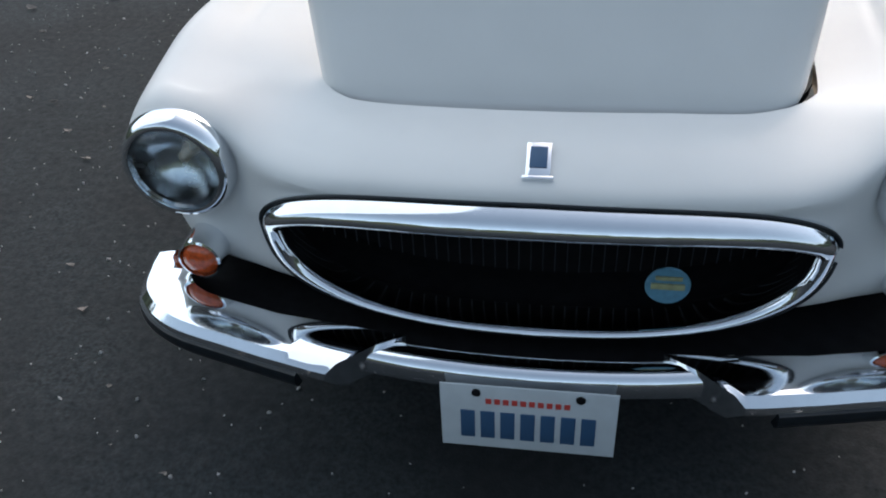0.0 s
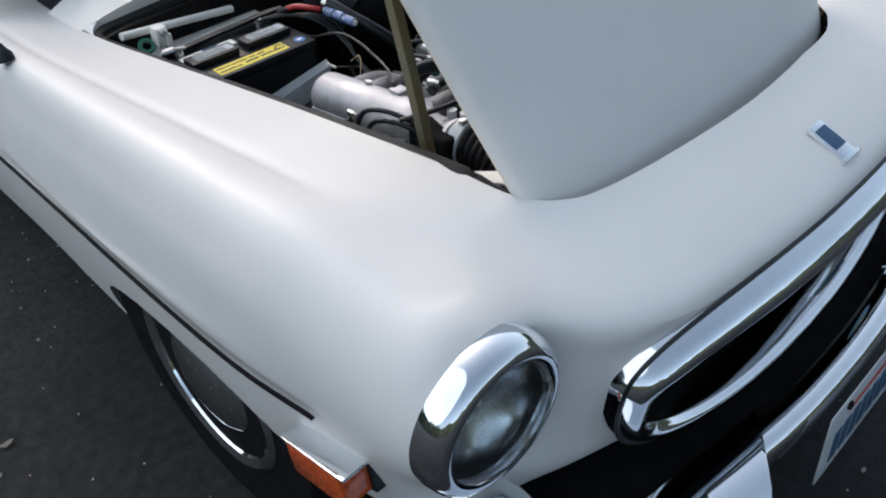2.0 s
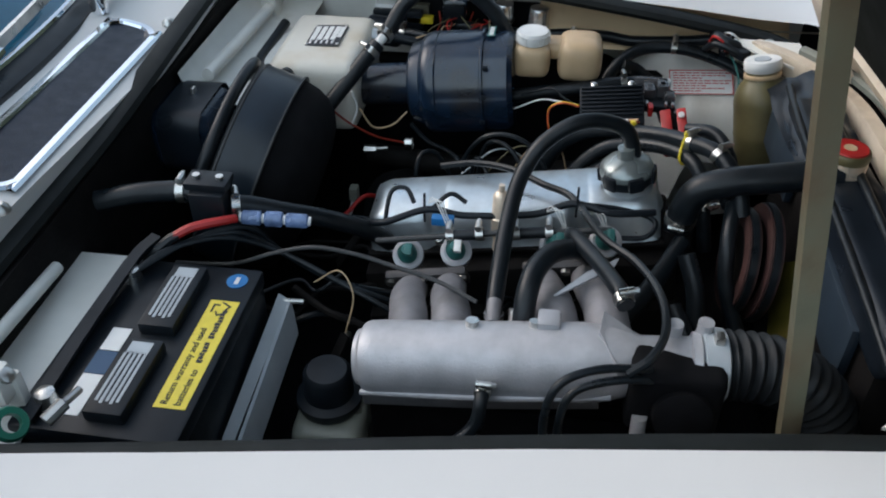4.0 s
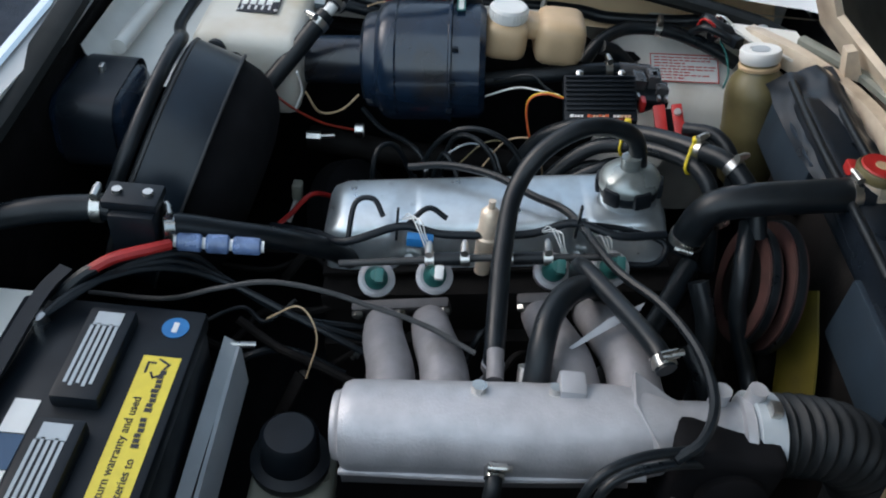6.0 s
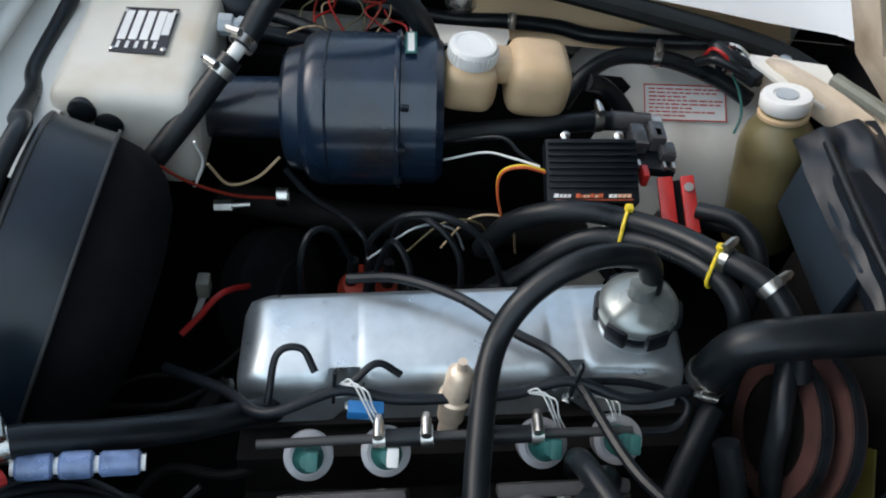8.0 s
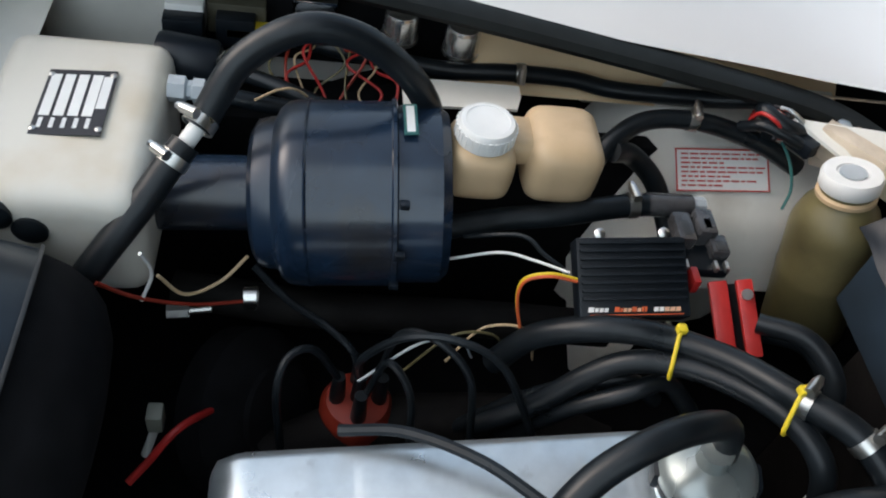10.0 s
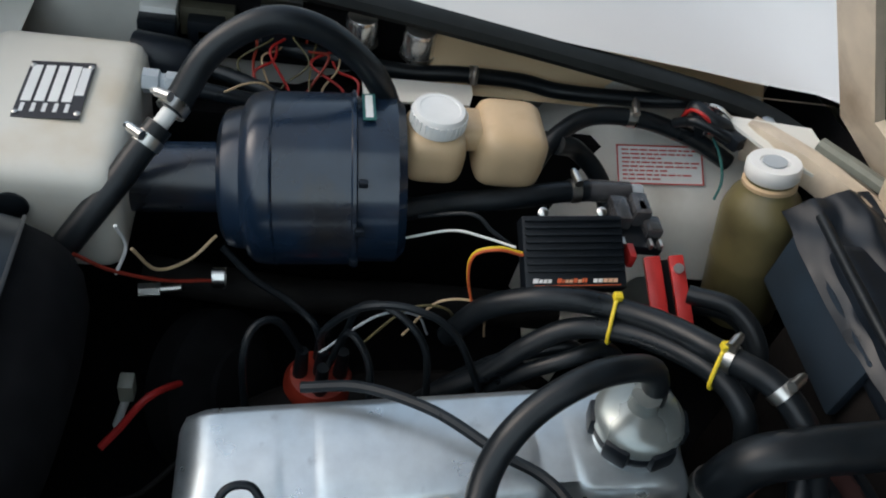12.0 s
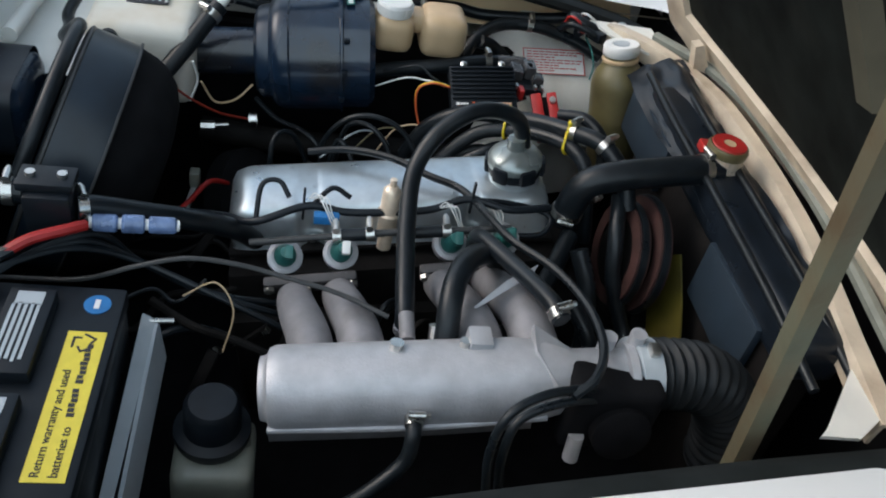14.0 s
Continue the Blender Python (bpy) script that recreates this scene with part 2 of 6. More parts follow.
def tube(bm, points, r, seg=12, steps=8, ribs=None, closed=False):
    """A bent round bar or hose through the points; r: one radius or a function of 0..1; ribs: (count, depth)."""
    run = spline(points, steps)
    n = len(run)
    t0 = (run[1] - run[0]).normalized()
    side = t0.orthogonal().normalized()
    rings = []
    for k, q in enumerate(run):
        t = (run[min(k + 1, n - 1)] - run[max(k - 1, 0)]).normalized()
        side = (side - t * side.dot(t)).normalized()
        up = t.cross(side)
        rad = r(k / (n - 1)) if callable(r) else r
        if ribs:
            rad += ribs[1] * math.sin(2 * math.pi * ribs[0] * k / (n - 1))
        rings.append([bm.verts.new(q + rad * (math.cos(a) * side + math.sin(a) * up)) for a in [2 * math.pi * i / seg for i in range(seg)]])
    for a, b in zip(rings, rings[1:]):
        for i in range(seg):
            bm.faces.new((a[i], a[(i + 1) % seg], b[(i + 1) % seg], b[i]))
    bm.faces.new(rings[0][::-1])
    bm.faces.new(rings[-1])
    return bm


def sweep(bm, path, section, steps=6, up=(0, 0, 1), closed_ends=True):
    """A section of (out, up) rows carried along a path; out is to the path's right."""
    run = spline(path, steps)
    up = Vector(up)
    rings = []
    for k, q in enumerate(run):
        t = (run[min(k + 1, len(run) - 1)] - run[max(k - 1, 0)]).normalized()
        out = t.cross(up).normalized()
        u = out.cross(t)
        rings.append([bm.verts.new(q + out * a + u * b) for a, b in section])
    c = len(section)
    for a, b in zip(rings, rings[1:]):
        for i in range(c):
            bm.faces.new((a[i], a[(i + 1) % c], b[(i + 1) % c], b[i]))
    if closed_ends:
        bm.faces.new(rings[0][::-1])
        bm.faces.new(rings[-1])
    return bm


def slab(bm, outline, normal, depth):
    """A flat outline of points given thickness along the normal."""
    n = Vector(normal).normalized() * depth
    a = [bm.verts.new(Vector(p)) for p in outline]
    b = [bm.verts.new(Vector(p) + n) for p in outline]
    bm.faces.new(a[::-1])
    bm.faces.new(b)
    for i in range(len(a)):
        j = (i + 1) % len(a)
        bm.faces.new((a[i], a[j], b[j], b[i]))
    return bm


def sheet(grid_fn, nu, nv):
    bm = bms()
    g = [[bm.verts.new(grid_fn(i / nu, j / nv)) for i in range(nu + 1)] for j in range(nv + 1)]
    for a, b in zip(g, g[1:]):
        for i in range(nu):
            bm.faces.new((a[i], a[i + 1], b[i + 1], b[i]))
    return bm


def clamp(at, way, r, parent, screw=(0, 0, 1), label="bright steel hose clamp"):
    """A worm-drive clamp round a hose at a place, along the hose's way."""
    at, way = Vector(at), Vector(way).normalized()
    m = aim(at - way * 0.005, at + way)
    bm = lathe(bms(), [(r, 0), (r + 0.0015, 0), (r + 0.0015, 0.010), (r, 0.010)], m, 24, cap=False)
    s = Vector(screw)
    s = (s - way * s.dot(way)).normalized()
    c = s.cross(way)
    rod(bm, at + s * (r + 0.005) - c * 0.007, at + s * (r + 0.005) + c * 0.009, 0.0045, 10)
    rod(bm, at + s * (r + 0.005) + c * 0.009, at + s * (r + 0.005) + c * 0.014, 0.0032, 6)
    return part("hose_clamp", bm, STEEL, parent, label)


def hose(name, points, r, label, mat=None, category="hose", group="", clamps=(), seg=14, ribs=None, steps=8):
    """One bent hose; clamps: rows of (position 0..1 along it, screw direction)."""
    bm = tube(bms(), points, r, seg, steps, ribs)
    ob = solo(name, bm, mat or RUBBER, label, category, group)
    run = spline(points, 10)
    for f, s in clamps:
        k = min(max(int(f * (len(run) - 1)), 1), len(run) - 2)
        clamp(run[k], run[k + 1] - run[k - 1], r, ob, s)
    return ob


def wire(points, r, mat, label, group="loose wires", name="cable"):
    return solo(name, tube(bms(), points, r, 8, 8), mat, label, "cable", group)


def text(body, size, m, mat, parent, name="lettering", depth=0.0004):
    """Printed words, laid by m (x along the words, z off the surface)."""
    cu = bpy.data.curves.new(name, "FONT")
    cu.body, cu.size, cu.extrude = body, size, depth
    tmp = bpy.data.objects.new(name, cu)
    scene.collection.objects.link(tmp)
    bpy.context.view_layer.update()
    me = bpy.data.meshes.new_from_object(tmp)
    bpy.data.objects.remove(tmp)
    bm = bms()
    bm.from_mesh(me)
    bmesh.ops.transform(bm, matrix=m, verts=bm.verts)
    return part(name, bm, mat, parent, smooth=0)


def frame_of(o, x, y):
    """A matrix at o with its x along one way, its y near another, z off the surface."""
    x = Vector(x).normalized()
    z = x.cross(Vector(y)).normalized()
    y = z.cross(x)
    return Matrix(((x[0], y[0], z[0], o[0]), (x[1], y[1], z[1], o[1]), (x[2], y[2], z[2], o[2]), (0, 0, 0, 1)))

# ---- ground ----
bm = bms()
bmesh.ops.create_grid(bm, x_segments=60, y_segments=60, size=60)
for v in bm.verts:
    if abs(v.co.x) < 8 and abs(v.co.y) < 8:
        v.co.z += 0.004 * noise.noise(v.co * 0.8)
solo("ground", bm, ASPHALT, "dark worn asphalt with scattered leaves and grit", "asphalt", kind="structure")

bm, rng = bms(), random.Random(3)
for i in range(2600):
    x, y = rng.uniform(-3.0, 1.6), rng.uniform(-1.0, 6.5)
    s = rng.choice((0.002, 0.003, 0.003, 0.004, 0.007))
    m = Matrix.Translation((x, y, 0.004)) @ Euler((rng.random() * 6, rng.random() * 6, rng.random() * 6)).to_matrix().to_4x4()
    bmesh.ops.create_icosphere(bm, subdivisions=1, radius=s, matrix=m @ Matrix.Diagonal((1, rng.uniform(0.5, 1), rng.uniform(0.3, 0.7), 1)))
solo("grit", bm, PEBBLE, "pale grit scattered over the asphalt", "grit", kind="stuff", smooth=0)
bm = bms()
for i in range(260):
    x, y = rng.uniform(-3.2, -0.75), rng.uniform(0.2, 6.5)
    s, a = rng.choice((0.004, 0.006, 0.008, 0.012, 0.020, 0.034)) * rng.uniform(0.8, 1.2), rng.random() * 6.28
    n = 7
    rim = []
    for k in range(n):
        b = 2 * math.pi * k / n
        w = s * (0.45 + 0.55 * abs(math.cos(b / 2))) * rng.uniform(0.55, 1.15)
        rim.append(bm.verts.new((x + w * math.cos(a + b), y + 0.55 * w * math.sin(a + b), 0.006 + rng.random() * s * 0.5)))
    c = bm.verts.new((x, y, 0.007))
    for k in range(n):
        bm.faces.new((c, rim[k], rim[(k + 1) % n]))
solo("fallen_leaves", bm, LEAF, "small dry curled leaves lying on the asphalt", "leaves", kind="stuff")

# the dark tree line that the bright trim mirrors
bm, rng = bms(), random.Random(11)
n = 220
low, high = [], []
for k in range(n):
    a = 2 * math.pi * k / n
    r = 20 + 2.5 * noise.noise(Vector((math.cos(a) * 3, math.sin(a) * 3, 0)))
    hgt = 4.6 + 1.8 * noise.noise(Vector((math.cos(a) * 5, math.sin(a) * 5, 4))) + rng.uniform(-0.8, 0.8)
    low.append(bm.verts.new((r * math.cos(a), r * math.sin(a) + 2, -0.1)))
    high.append(bm.verts.new((r * math.cos(a) * 1.04, r * math.sin(a) * 1.04 + 2, hgt)))
for k in range(n):
    j = (k + 1) % n
    bm.faces.new((low[k], low[j], high[j], high[k]))
solo("backdrop", bm, FOLIAGE, "dark line of trees round the parking place", "trees", kind="structure")

# ---- the car's shell: rings from the sill up over the wing to the bonnet opening ----
# each ring runs from the nose's middle round the corner and back along the flank
SIDE_Y = (1.50, 1.62, 1.87, 2.2, 2.46, 2.75, 3.3)


def ring(nose, flank):
    """nose: six places (x, y, z) from the middle to beyond the lamp; flank: (x, z) at each of the flank's stations."""
    return [Vector(p) for p in nose] + [Vector((x, y, z)) for (x, z), y in zip(flank, SIDE_Y)]


RINGS = [
    ring([(0, 1.36, 0.395), (-0.25, 1.365, 0.395), (-0.47, 1.39, 0.40), (-0.555, 1.41, 0.40), (-0.62, 1.43, 0.39), (-0.675, 1.45, 0.37)], [(-0.70, 0.34), (-0.725, 0.28), (-0.735, 0.24), (-0.735, 0.22), (-0.735, 0.22), (-0.735, 0.22), (-0.735, 0.22)]),
    ring([(0, 1.225, 0.402), (-0.25, 1.235, 0.405), (-0.47, 1.27, 0.415), (-0.56, 1.30, 0.42), (-0.64, 1.325, 0.42), (-0.712, 1.375, 0.42)], [(-0.742, 0.43), (-0.765, 0.43), (-0.778, 0.43), (-0.785, 0.43), (-0.79, 0.43), (-0.79, 0.43), (-0.795, 0.43)]),
    ring([(0, 1.195, 0.53), (-0.25, 1.21, 0.53), (-0.48, 1.25, 0.53), (-0.565, 1.30, 0.535), (-0.655, 1.325, 0.54), (-0.742, 1.36, 0.55)], [(-0.765, 0.565), (-0.785, 0.575), (-0.80, 0.58), (-0.81, 0.575), (-0.815, 0.57), (-0.82, 0.565), (-0.825, 0.56)]),
    ring([(0, 1.172, 0.66), (-0.25, 1.187, 0.655), (-0.485, 1.238, 0.64), (-0.565, 1.305, 0.645), (-0.665, 1.335, 0.66), (-0.762, 1.34, 0.655)], [(-0.772, 0.645), (-0.785, 0.63), (-0.795, 0.622), (-0.805, 0.615), (-0.812, 0.61), (-0.818, 0.605), (-0.825, 0.60)]),
    ring([(0, 1.162, 0.694), (-0.25, 1.179, 0.690), (-0.48, 1.236, 0.682), (-0.565, 1.312, 0.715), (-0.66, 1.322, 0.764), (-0.740, 1.335, 0.735)], [(-0.757, 0.728), (-0.766, 0.722), (-0.773, 0.718), (-0.778, 0.715), (-0.783, 0.712), (-0.786, 0.71), (-0.79, 0.71)]),
    ring([(0, 1.182, 0.724), (-0.25, 1.202, 0.718), (-0.465, 1.268, 0.709), (-0.558, 1.345, 0.742), (-0.652, 1.372, 0.786), (-0.692, 1.41, 0.786)], [(-0.698, 0.789), (-0.706, 0.790), (-0.712, 0.79), (-0.715, 0.79), (-0.715, 0.79), (-0.715, 0.79), (-0.715, 0.79)]),
    ring([(0, 1.25, 0.749), (-0.235, 1.275, 0.742), (-0.415, 1.345, 0.731), (-0.49, 1.40, 0.738), (-0.545, 1.44, 0.752), (-0.572, 1.47, 0.757)], [(-0.585, 0.760), (-0.592, 0.764), (-0.60, 0.768), (-0.605, 0.770), (-0.61, 0.772), (-0.61, 0.775), (-0.61, 0.78)]),
    ring([(0, 1.353, 0.757), (-0.20, 1.369, 0.751), (-0.325, 1.394, 0.744), (-0.375, 1.420, 0.742), (-0.406, 1.452, 0.742), (-0.422, 1.49, 0.742)], [(-0.434, 0.743), (-0.448, 0.746), (-0.467, 0.748), (-0.492, 0.748), (-0.512, 0.748), (-0.515, 0.76), (-0.515, 0.80)]),
]
# the flank draws in towards the door
for r, k in zip(RINGS, (1, 1, 1, 1, 0.9, 0.35, 0, 0)):
    for i, d in zip(range(7, 13), (0.010, 0.024, 0.042, 0.054, 0.064, 0.066)):
        r[i].x += d * k
# the last ring's flank bends sooner than the others
for k, y in zip(range(6, 10), (1.55, 1.66, 1.88, 2.2)):
    RINGS[7][k].y = y


def blend(a, b, c, d, t):
    return 0.5 * (2 * b + (c - a) * t + (2 * a - 5 * b + 4 * c - d) * t * t + (3 * b - a - 3 * c + d) * t ** 3)


def fine_curve(p, steps, mirrored=False):
    """Catmull-Rom through p; mirrored: the run begins on the car's middle plane."""
    first = Vector((-p[1].x, p[1].y, p[1].z)) if mirrored else 2 * p[0] - p[1]
    p = [first] + list(p) + [2 * p[-1] - p[-2]]
    out = [blend(*p[i:i + 4], k / steps) for i in range(len(p) - 3) for k in range(steps)]
    return out + [p[-2]]


rows = [fine_curve(r, 10, True) for r in RINGS]
columns = [fine_curve([r[i] for r in rows], 16) for i in range(len(rows[0]))]


def mouth(x, z):
    """Under zero inside the radiator's mouth: flat along the top, bellied below."""
    d = z - 0.60
    if d > 0:
        d += 0.008 * max(0, abs(x) - 0.02) / 0.45
    return (abs(x) / 0.476) ** 3.2 + (abs(d / 0.088) ** 2.2 if d > 0 else abs(d / 0.195) ** 3.2) - 1


def to_mouth(x, z):
    """The point of the mouth's outline outward from a point inside it."""
    lo, hi = 1.0, 60.0
    for _ in range(40):
        f = 0.5 * (lo + hi)
        lo, hi = (f, hi) if mouth(x * f, 0.60 + (z - 0.60) * f) < 0 else (lo, f)
    return x * lo, 0.60 + (z - 0.60) * lo


def twist(p):
    """The bonnet opening's edges rise and fall a little along the wings."""
    k = min(1, max(0, (p.y - 1.38) / 0.22))
    k = k * k * (3 - 2 * k)
    p.z += k * 0.06 * (min(p.y, 2.5) - 1.9) * max(-1.2, min(1.2, p.x / 0.46)) + k * (0.012 if p.x > 0.2 else 0)
    return p


def arch(y, z):
    return math.hypot(y - 1.90, (z - 0.28) * 1.85) - 0.345


def bow_in(y):
    """How far the near wing's edge bows into the opening."""
    stops = ((1.47, 0.0), (1.55, 0.002), (1.66, 0.004), (1.88, 0.004), (2.2, -0.001), (2.45, 0.0), (9.0, 0.0))
    for (a, p), (b, q) in zip(stops, stops[1:]):
        if a <= y <= b:
            return p + (q - p) * (y - a) / (b - a)
    return 0.0


def far_out(y):
    """How much further out the far wing's edge stands."""
    return 0.036 + 0.018 * max(0, min(1, (y - 1.78) / 0.2))


def wing_crease(p):
    """The pressed line along the wing's top: the skin falls away on its outer side."""
    if p.y < 1.36 or p.z < 0.70:
        return 0.0
    k = min(1, max(0, (p.y - 1.44) / 0.4))
    d = -abs(p.x) + 0.588 + 0.045 * max(0, min(1, (p.y - 1.45) / 0.9))
    d = -d
    return k * 0.0055 * math.exp(-((d - 0.012) / 0.013) ** 2)


def shell(name, parent):
    bm = bms()
    for sign in (-1, 1):
        grid, inside = [], {}
        for col in columns:
            line = []
            for p_at, p in enumerate(col):
                q = p.copy()
                hole = False
                if q.y < 1.36 and abs(q.x) < 0.5 and mouth(q.x, q.z) < 0:
                    hole = True
                    q.x, q.z = to_mouth(q.x, q.z)
                # the wing closes round the headlight's bezel
                away = math.hypot(q.x + 0.655, q.z - 0.66)
                if q.y < 1.45 and away < 0.225:
                    k = min(1, max(0, (away - 0.105) / 0.04))
                    q.y = 1.304 + (q.y - 1.304) * k ** 1.5 * (2.5 - 1.5 * k)
                    if away < 0.105:
                        hole = True
                        f = 0.105 / max(away, 1e-4)
                        q.x, q.z = -0.655 + (q.x + 0.655) * f, 0.66 + (q.z - 0.66) * f
                if q.x < -0.6 and q.y > 1.5 and arch(q.y, q.z) < 0:
                    hole = True
                    away = Vector((q.y - 1.90, (q.z - 0.28) * 1.85)).normalized() * 0.345
                    q.y, q.z = 1.90 + away.x, 0.28 + away.y / 1.85
                if sign > 0:
                    # the far wing's edge stands a little further out
                    q.x = -q.x + far_out(q.y) * max(0, (p_at - 96) / 16) * min(1, max(0, (q.y - 1.405) / 0.09))
                    # and its front corner opens wider
                    k = max(0, (p_at - 96) / 16) * min(1, max(0, (q.x - 0.22) / 0.18)) * min(1, max(0, (1.75 - q.y) / 0.2))
                    q.x, q.y = q.x + 0.010 * k, q.y - 0.014 * k
                if sign < 0:
                    q.x += bow_in(q.y) * max(0, (p_at - 96) / 16)
                q.z -= wing_crease(q)
                v = bm.verts.new(twist(q))
                inside[v] = hole
                line.append(v)
            grid.append(line)
        for a, b in zip(grid, grid[1:]):
            for i in range(len(a) - 1):
                f = (a[i], a[i + 1], b[i + 1], b[i])
                if not all(inside[v] for v in f):
                    bm.faces.new(f)
    bmesh.ops.delete(bm, geom=[v for v in bm.verts if not v.link_faces], context="VERTS")
    bmesh.ops.remove_doubles(bm, verts=[v for v in bm.verts if abs(v.co.x) < 1e-4], dist=1e-4)
    # ease the skin round the lamps and the nose
    soft = [v for v in bm.verts if v.co.y < 1.66 and abs(v.co.x) > 0.40 and not v.is_boundary]
    for k in range(48):
        soft = [v for v in soft if v.co.y < 1.66 - 0.003 * k]
        bmesh.ops.smooth_vert(bm, verts=soft, factor=0.5, use_axis_x=True, use_axis_y=True, use_axis_z=True)
    return part(name, bm, PAINT, parent, smooth=60)


car = thing("car", (0, 2.4, 0), "white classic coupe with its bonnet propped open", "car")
shell("body_shell", car)
# the shadow under the nose is put into the valance's black
part("lower_valance", sheet(lambda u, v: Vector(((2 * u - 1) * 0.66, 1.37 + 0.07 * abs(2 * u - 1) ** 2, 0.41 - 0.2 * v)), 8, 3), DULL, car, "valance coloured black to give its shadow")

# black sheet added where only shadow lies between nose and bumper
part("bumper_shadow_sheet", sheet(lambda u, v: Vector(((2 * u - 1) * 0.70, 1.135 + 0.13 * abs(2 * u - 1) ** 2.5 + 0.26 * v, 0.362 + 0.01 * v)), 16, 3), DULL, car, "added black sheet giving the shadow behind the bumper")

# cowl ahead of the windscreen
def cowl_y(x):
    """The cowl's front edge runs back towards the near corner."""
    return 2.457 + 0.042 * max(0, min(1, (0.1 - x) / 0.61)) ** 1.5


def cowl_z(x, y):
    p = twist(Vector((x, 2.5, 0.0)))
    e = min(1, abs(x / 0.515))
    rise = 0.25 * (1 - e ** 4) + 0.05 * e ** 4
    return 0.750 + 0.010 * (1 - e ** 2) + rise * (y - 2.457) + p.z * e ** 2 - 0.004 * max(0, abs(x) - 0.505) / 0.025


def cowl_point(u, v):
    x = (2 * u - 1) * 0.53
    y = cowl_y(x) + (2.627 - cowl_y(x)) * v
    return Vector((x, y, cowl_z(x, y)))


bm = sheet(cowl_point, 36, 8)
lip = sorted((v for v in bm.verts if v.co.y < cowl_y(v.co.x) + 0.0005), key=lambda v: v.co.x)
low = [bm.verts.new(v.co + Vector((0, 0.004, -0.03))) for v in lip]
for i in range(len(lip) - 1):
    bm.faces.new((lip[i], low[i], low[i + 1], lip[i + 1]))
part("cowl_panel", bm, PAINT, car)
# rounded rear corners of the bonnet opening
for s in (-1, 1):
    bm = bms()
    r = 0.055
    edge_y = cowl_y(s * 0.505) + 0.003
    cx, cy = s * (0.514 - r), edge_y - r
    arc = [(cx + s * r * math.sin(radians(a)), cy + r * math.cos(radians(a))) for a in range(0, 91, 9)]
    top = [bm.verts.new(Vector((x, y, cowl_z(x, 2.457) + 0.0015))) for x, y in arc]
    low = [bm.verts.new(v.co - Vector((0, 0, 0.02))) for v in top]
    c = bm.verts.new((s * 0.516, edge_y + 0.006, cowl_z(0.505 * s, 2.457) + 0.0015))
    for i in range(len(arc) - 1):
        bm.faces.new((c, top[i], top[i + 1]))
        bm.faces.new((top[i], low[i], low[i + 1], top[i + 1]))
    part("opening_corner", bm, PAINT, car)

# windscreen and its bright frame
screen = part("windscreen", sheet(lambda u, v: Vector(((2 * u - 1) * (0.62 - 0.1 * v), 2.605 + 0.40 * v + 0.10 * (2 * u - 1) ** 2, 0.798 + 0.34 * v)), 16, 6), DARKGLASS, car, "dark blue tinted windscreen")
base = [(u * 0.62, 2.60 + 0.10 * u * u, 0.797) for u in (-1, -0.6, -0.2, 0.2, 0.6, 1)]
part("screen_trim", tube(bms(), [(x, y + 0.004, z + 0.010) for x, y, z in base], 0.006, 8), CHROME, screen, "chrome windscreen trim")
part("screen_seal", sweep(bms(), [(x, y - 0.010, z + 0.002) for x, y, z in base], [(-0.014, -0.008), (0.020, -0.012), (0.018, -0.003), (0.0, 0.006), (-0.014, 0.006)]), RUBBER, screen, "broad black windscreen rubber")

# cowl air vent: a chrome-edged slot with a dark mesh


def rounded(x0, x1, y0, y1, r, dz):
    pts = []
    for cx, cy, a in ((x1 - r, y1 - r, 0), (x0 + r, y1 - r, 90), (x0 + r, y0 + r, 180), (x1 - r, y0 + r, 270)):
        for k in range(7):
            x, y = cx + r * math.cos(radians(a + k * 15)), cy + r * math.sin(radians(a + k * 15))
            pts.append((x, y, cowl_z(x, y) + dz))
    return pts


pts = rounded(-0.198, 0.225, 2.482, 2.552, 0.028, 0.003)
vent = part("vent_frame", sweep(bms(), pts + [pts[0]], [(-0.007, 0.0), (-0.005, 0.004), (0.004, 0.004), (0.007, 0.0)], 2), CHROME, car, "chrome cowl vent frame")
part("vent_mesh", slab(bms(), rounded(-0.195, 0.222, 2.485, 2.549, 0.026, 0.001), (0, 0, 1), 0.002), VENTMESH, vent, "dark vent mesh")
for x in (-0.225, 0.255):
    part("washer_jet", lathe(bms(), [(0.011, 0), (0.010, 0.006), (0.005, 0.011)], Matrix.Translation((x, 2.478, cowl_z(x, 2.478))), 14), STEEL, car)
for x in (-0.215, 0.24):
    z = cowl_z(x, 2.575)
    wiper = part("wiper_arm", rod(rod(bms(), (x, 2.575, z), (x, 2.575, z + 0.028), 0.014), (x, 2.575, z + 0.026), (x + 0.24, 2.60, z + 0.042), 0.011, 8, 0.006), CHROME, car)
    part("wiper_blade", sweep(bms(), [(x - 0.02, 2.61, z + 0.032), (x + 0.2, 2.605, z + 0.045), (x + 0.42, 2.625, z + 0.05)], [(-0.004, -0.006), (0.004, -0.006), (0.003, 0.008), (-0.003, 0.008)]), STEEL, wiper)

# aerial on the near wing
aerial = part("aerial", rod(bms(), (-0.705, 2.385, 0.765), (-0.70, 2.50, 1.05), 0.0045, 10, 0.0025), CHROME, car, "slim chrome aerial on the wing")
part("aerial_base", lathe(bms(), [(0.016, -0.012), (0.016, 0.002), (0.010, 0.010), (0.006, 0.020)], aim((-0.705, 2.385, 0.765), (-0.70, 2.50, 1.05)), 18), PLASTIC, aerial, "black aerial base")

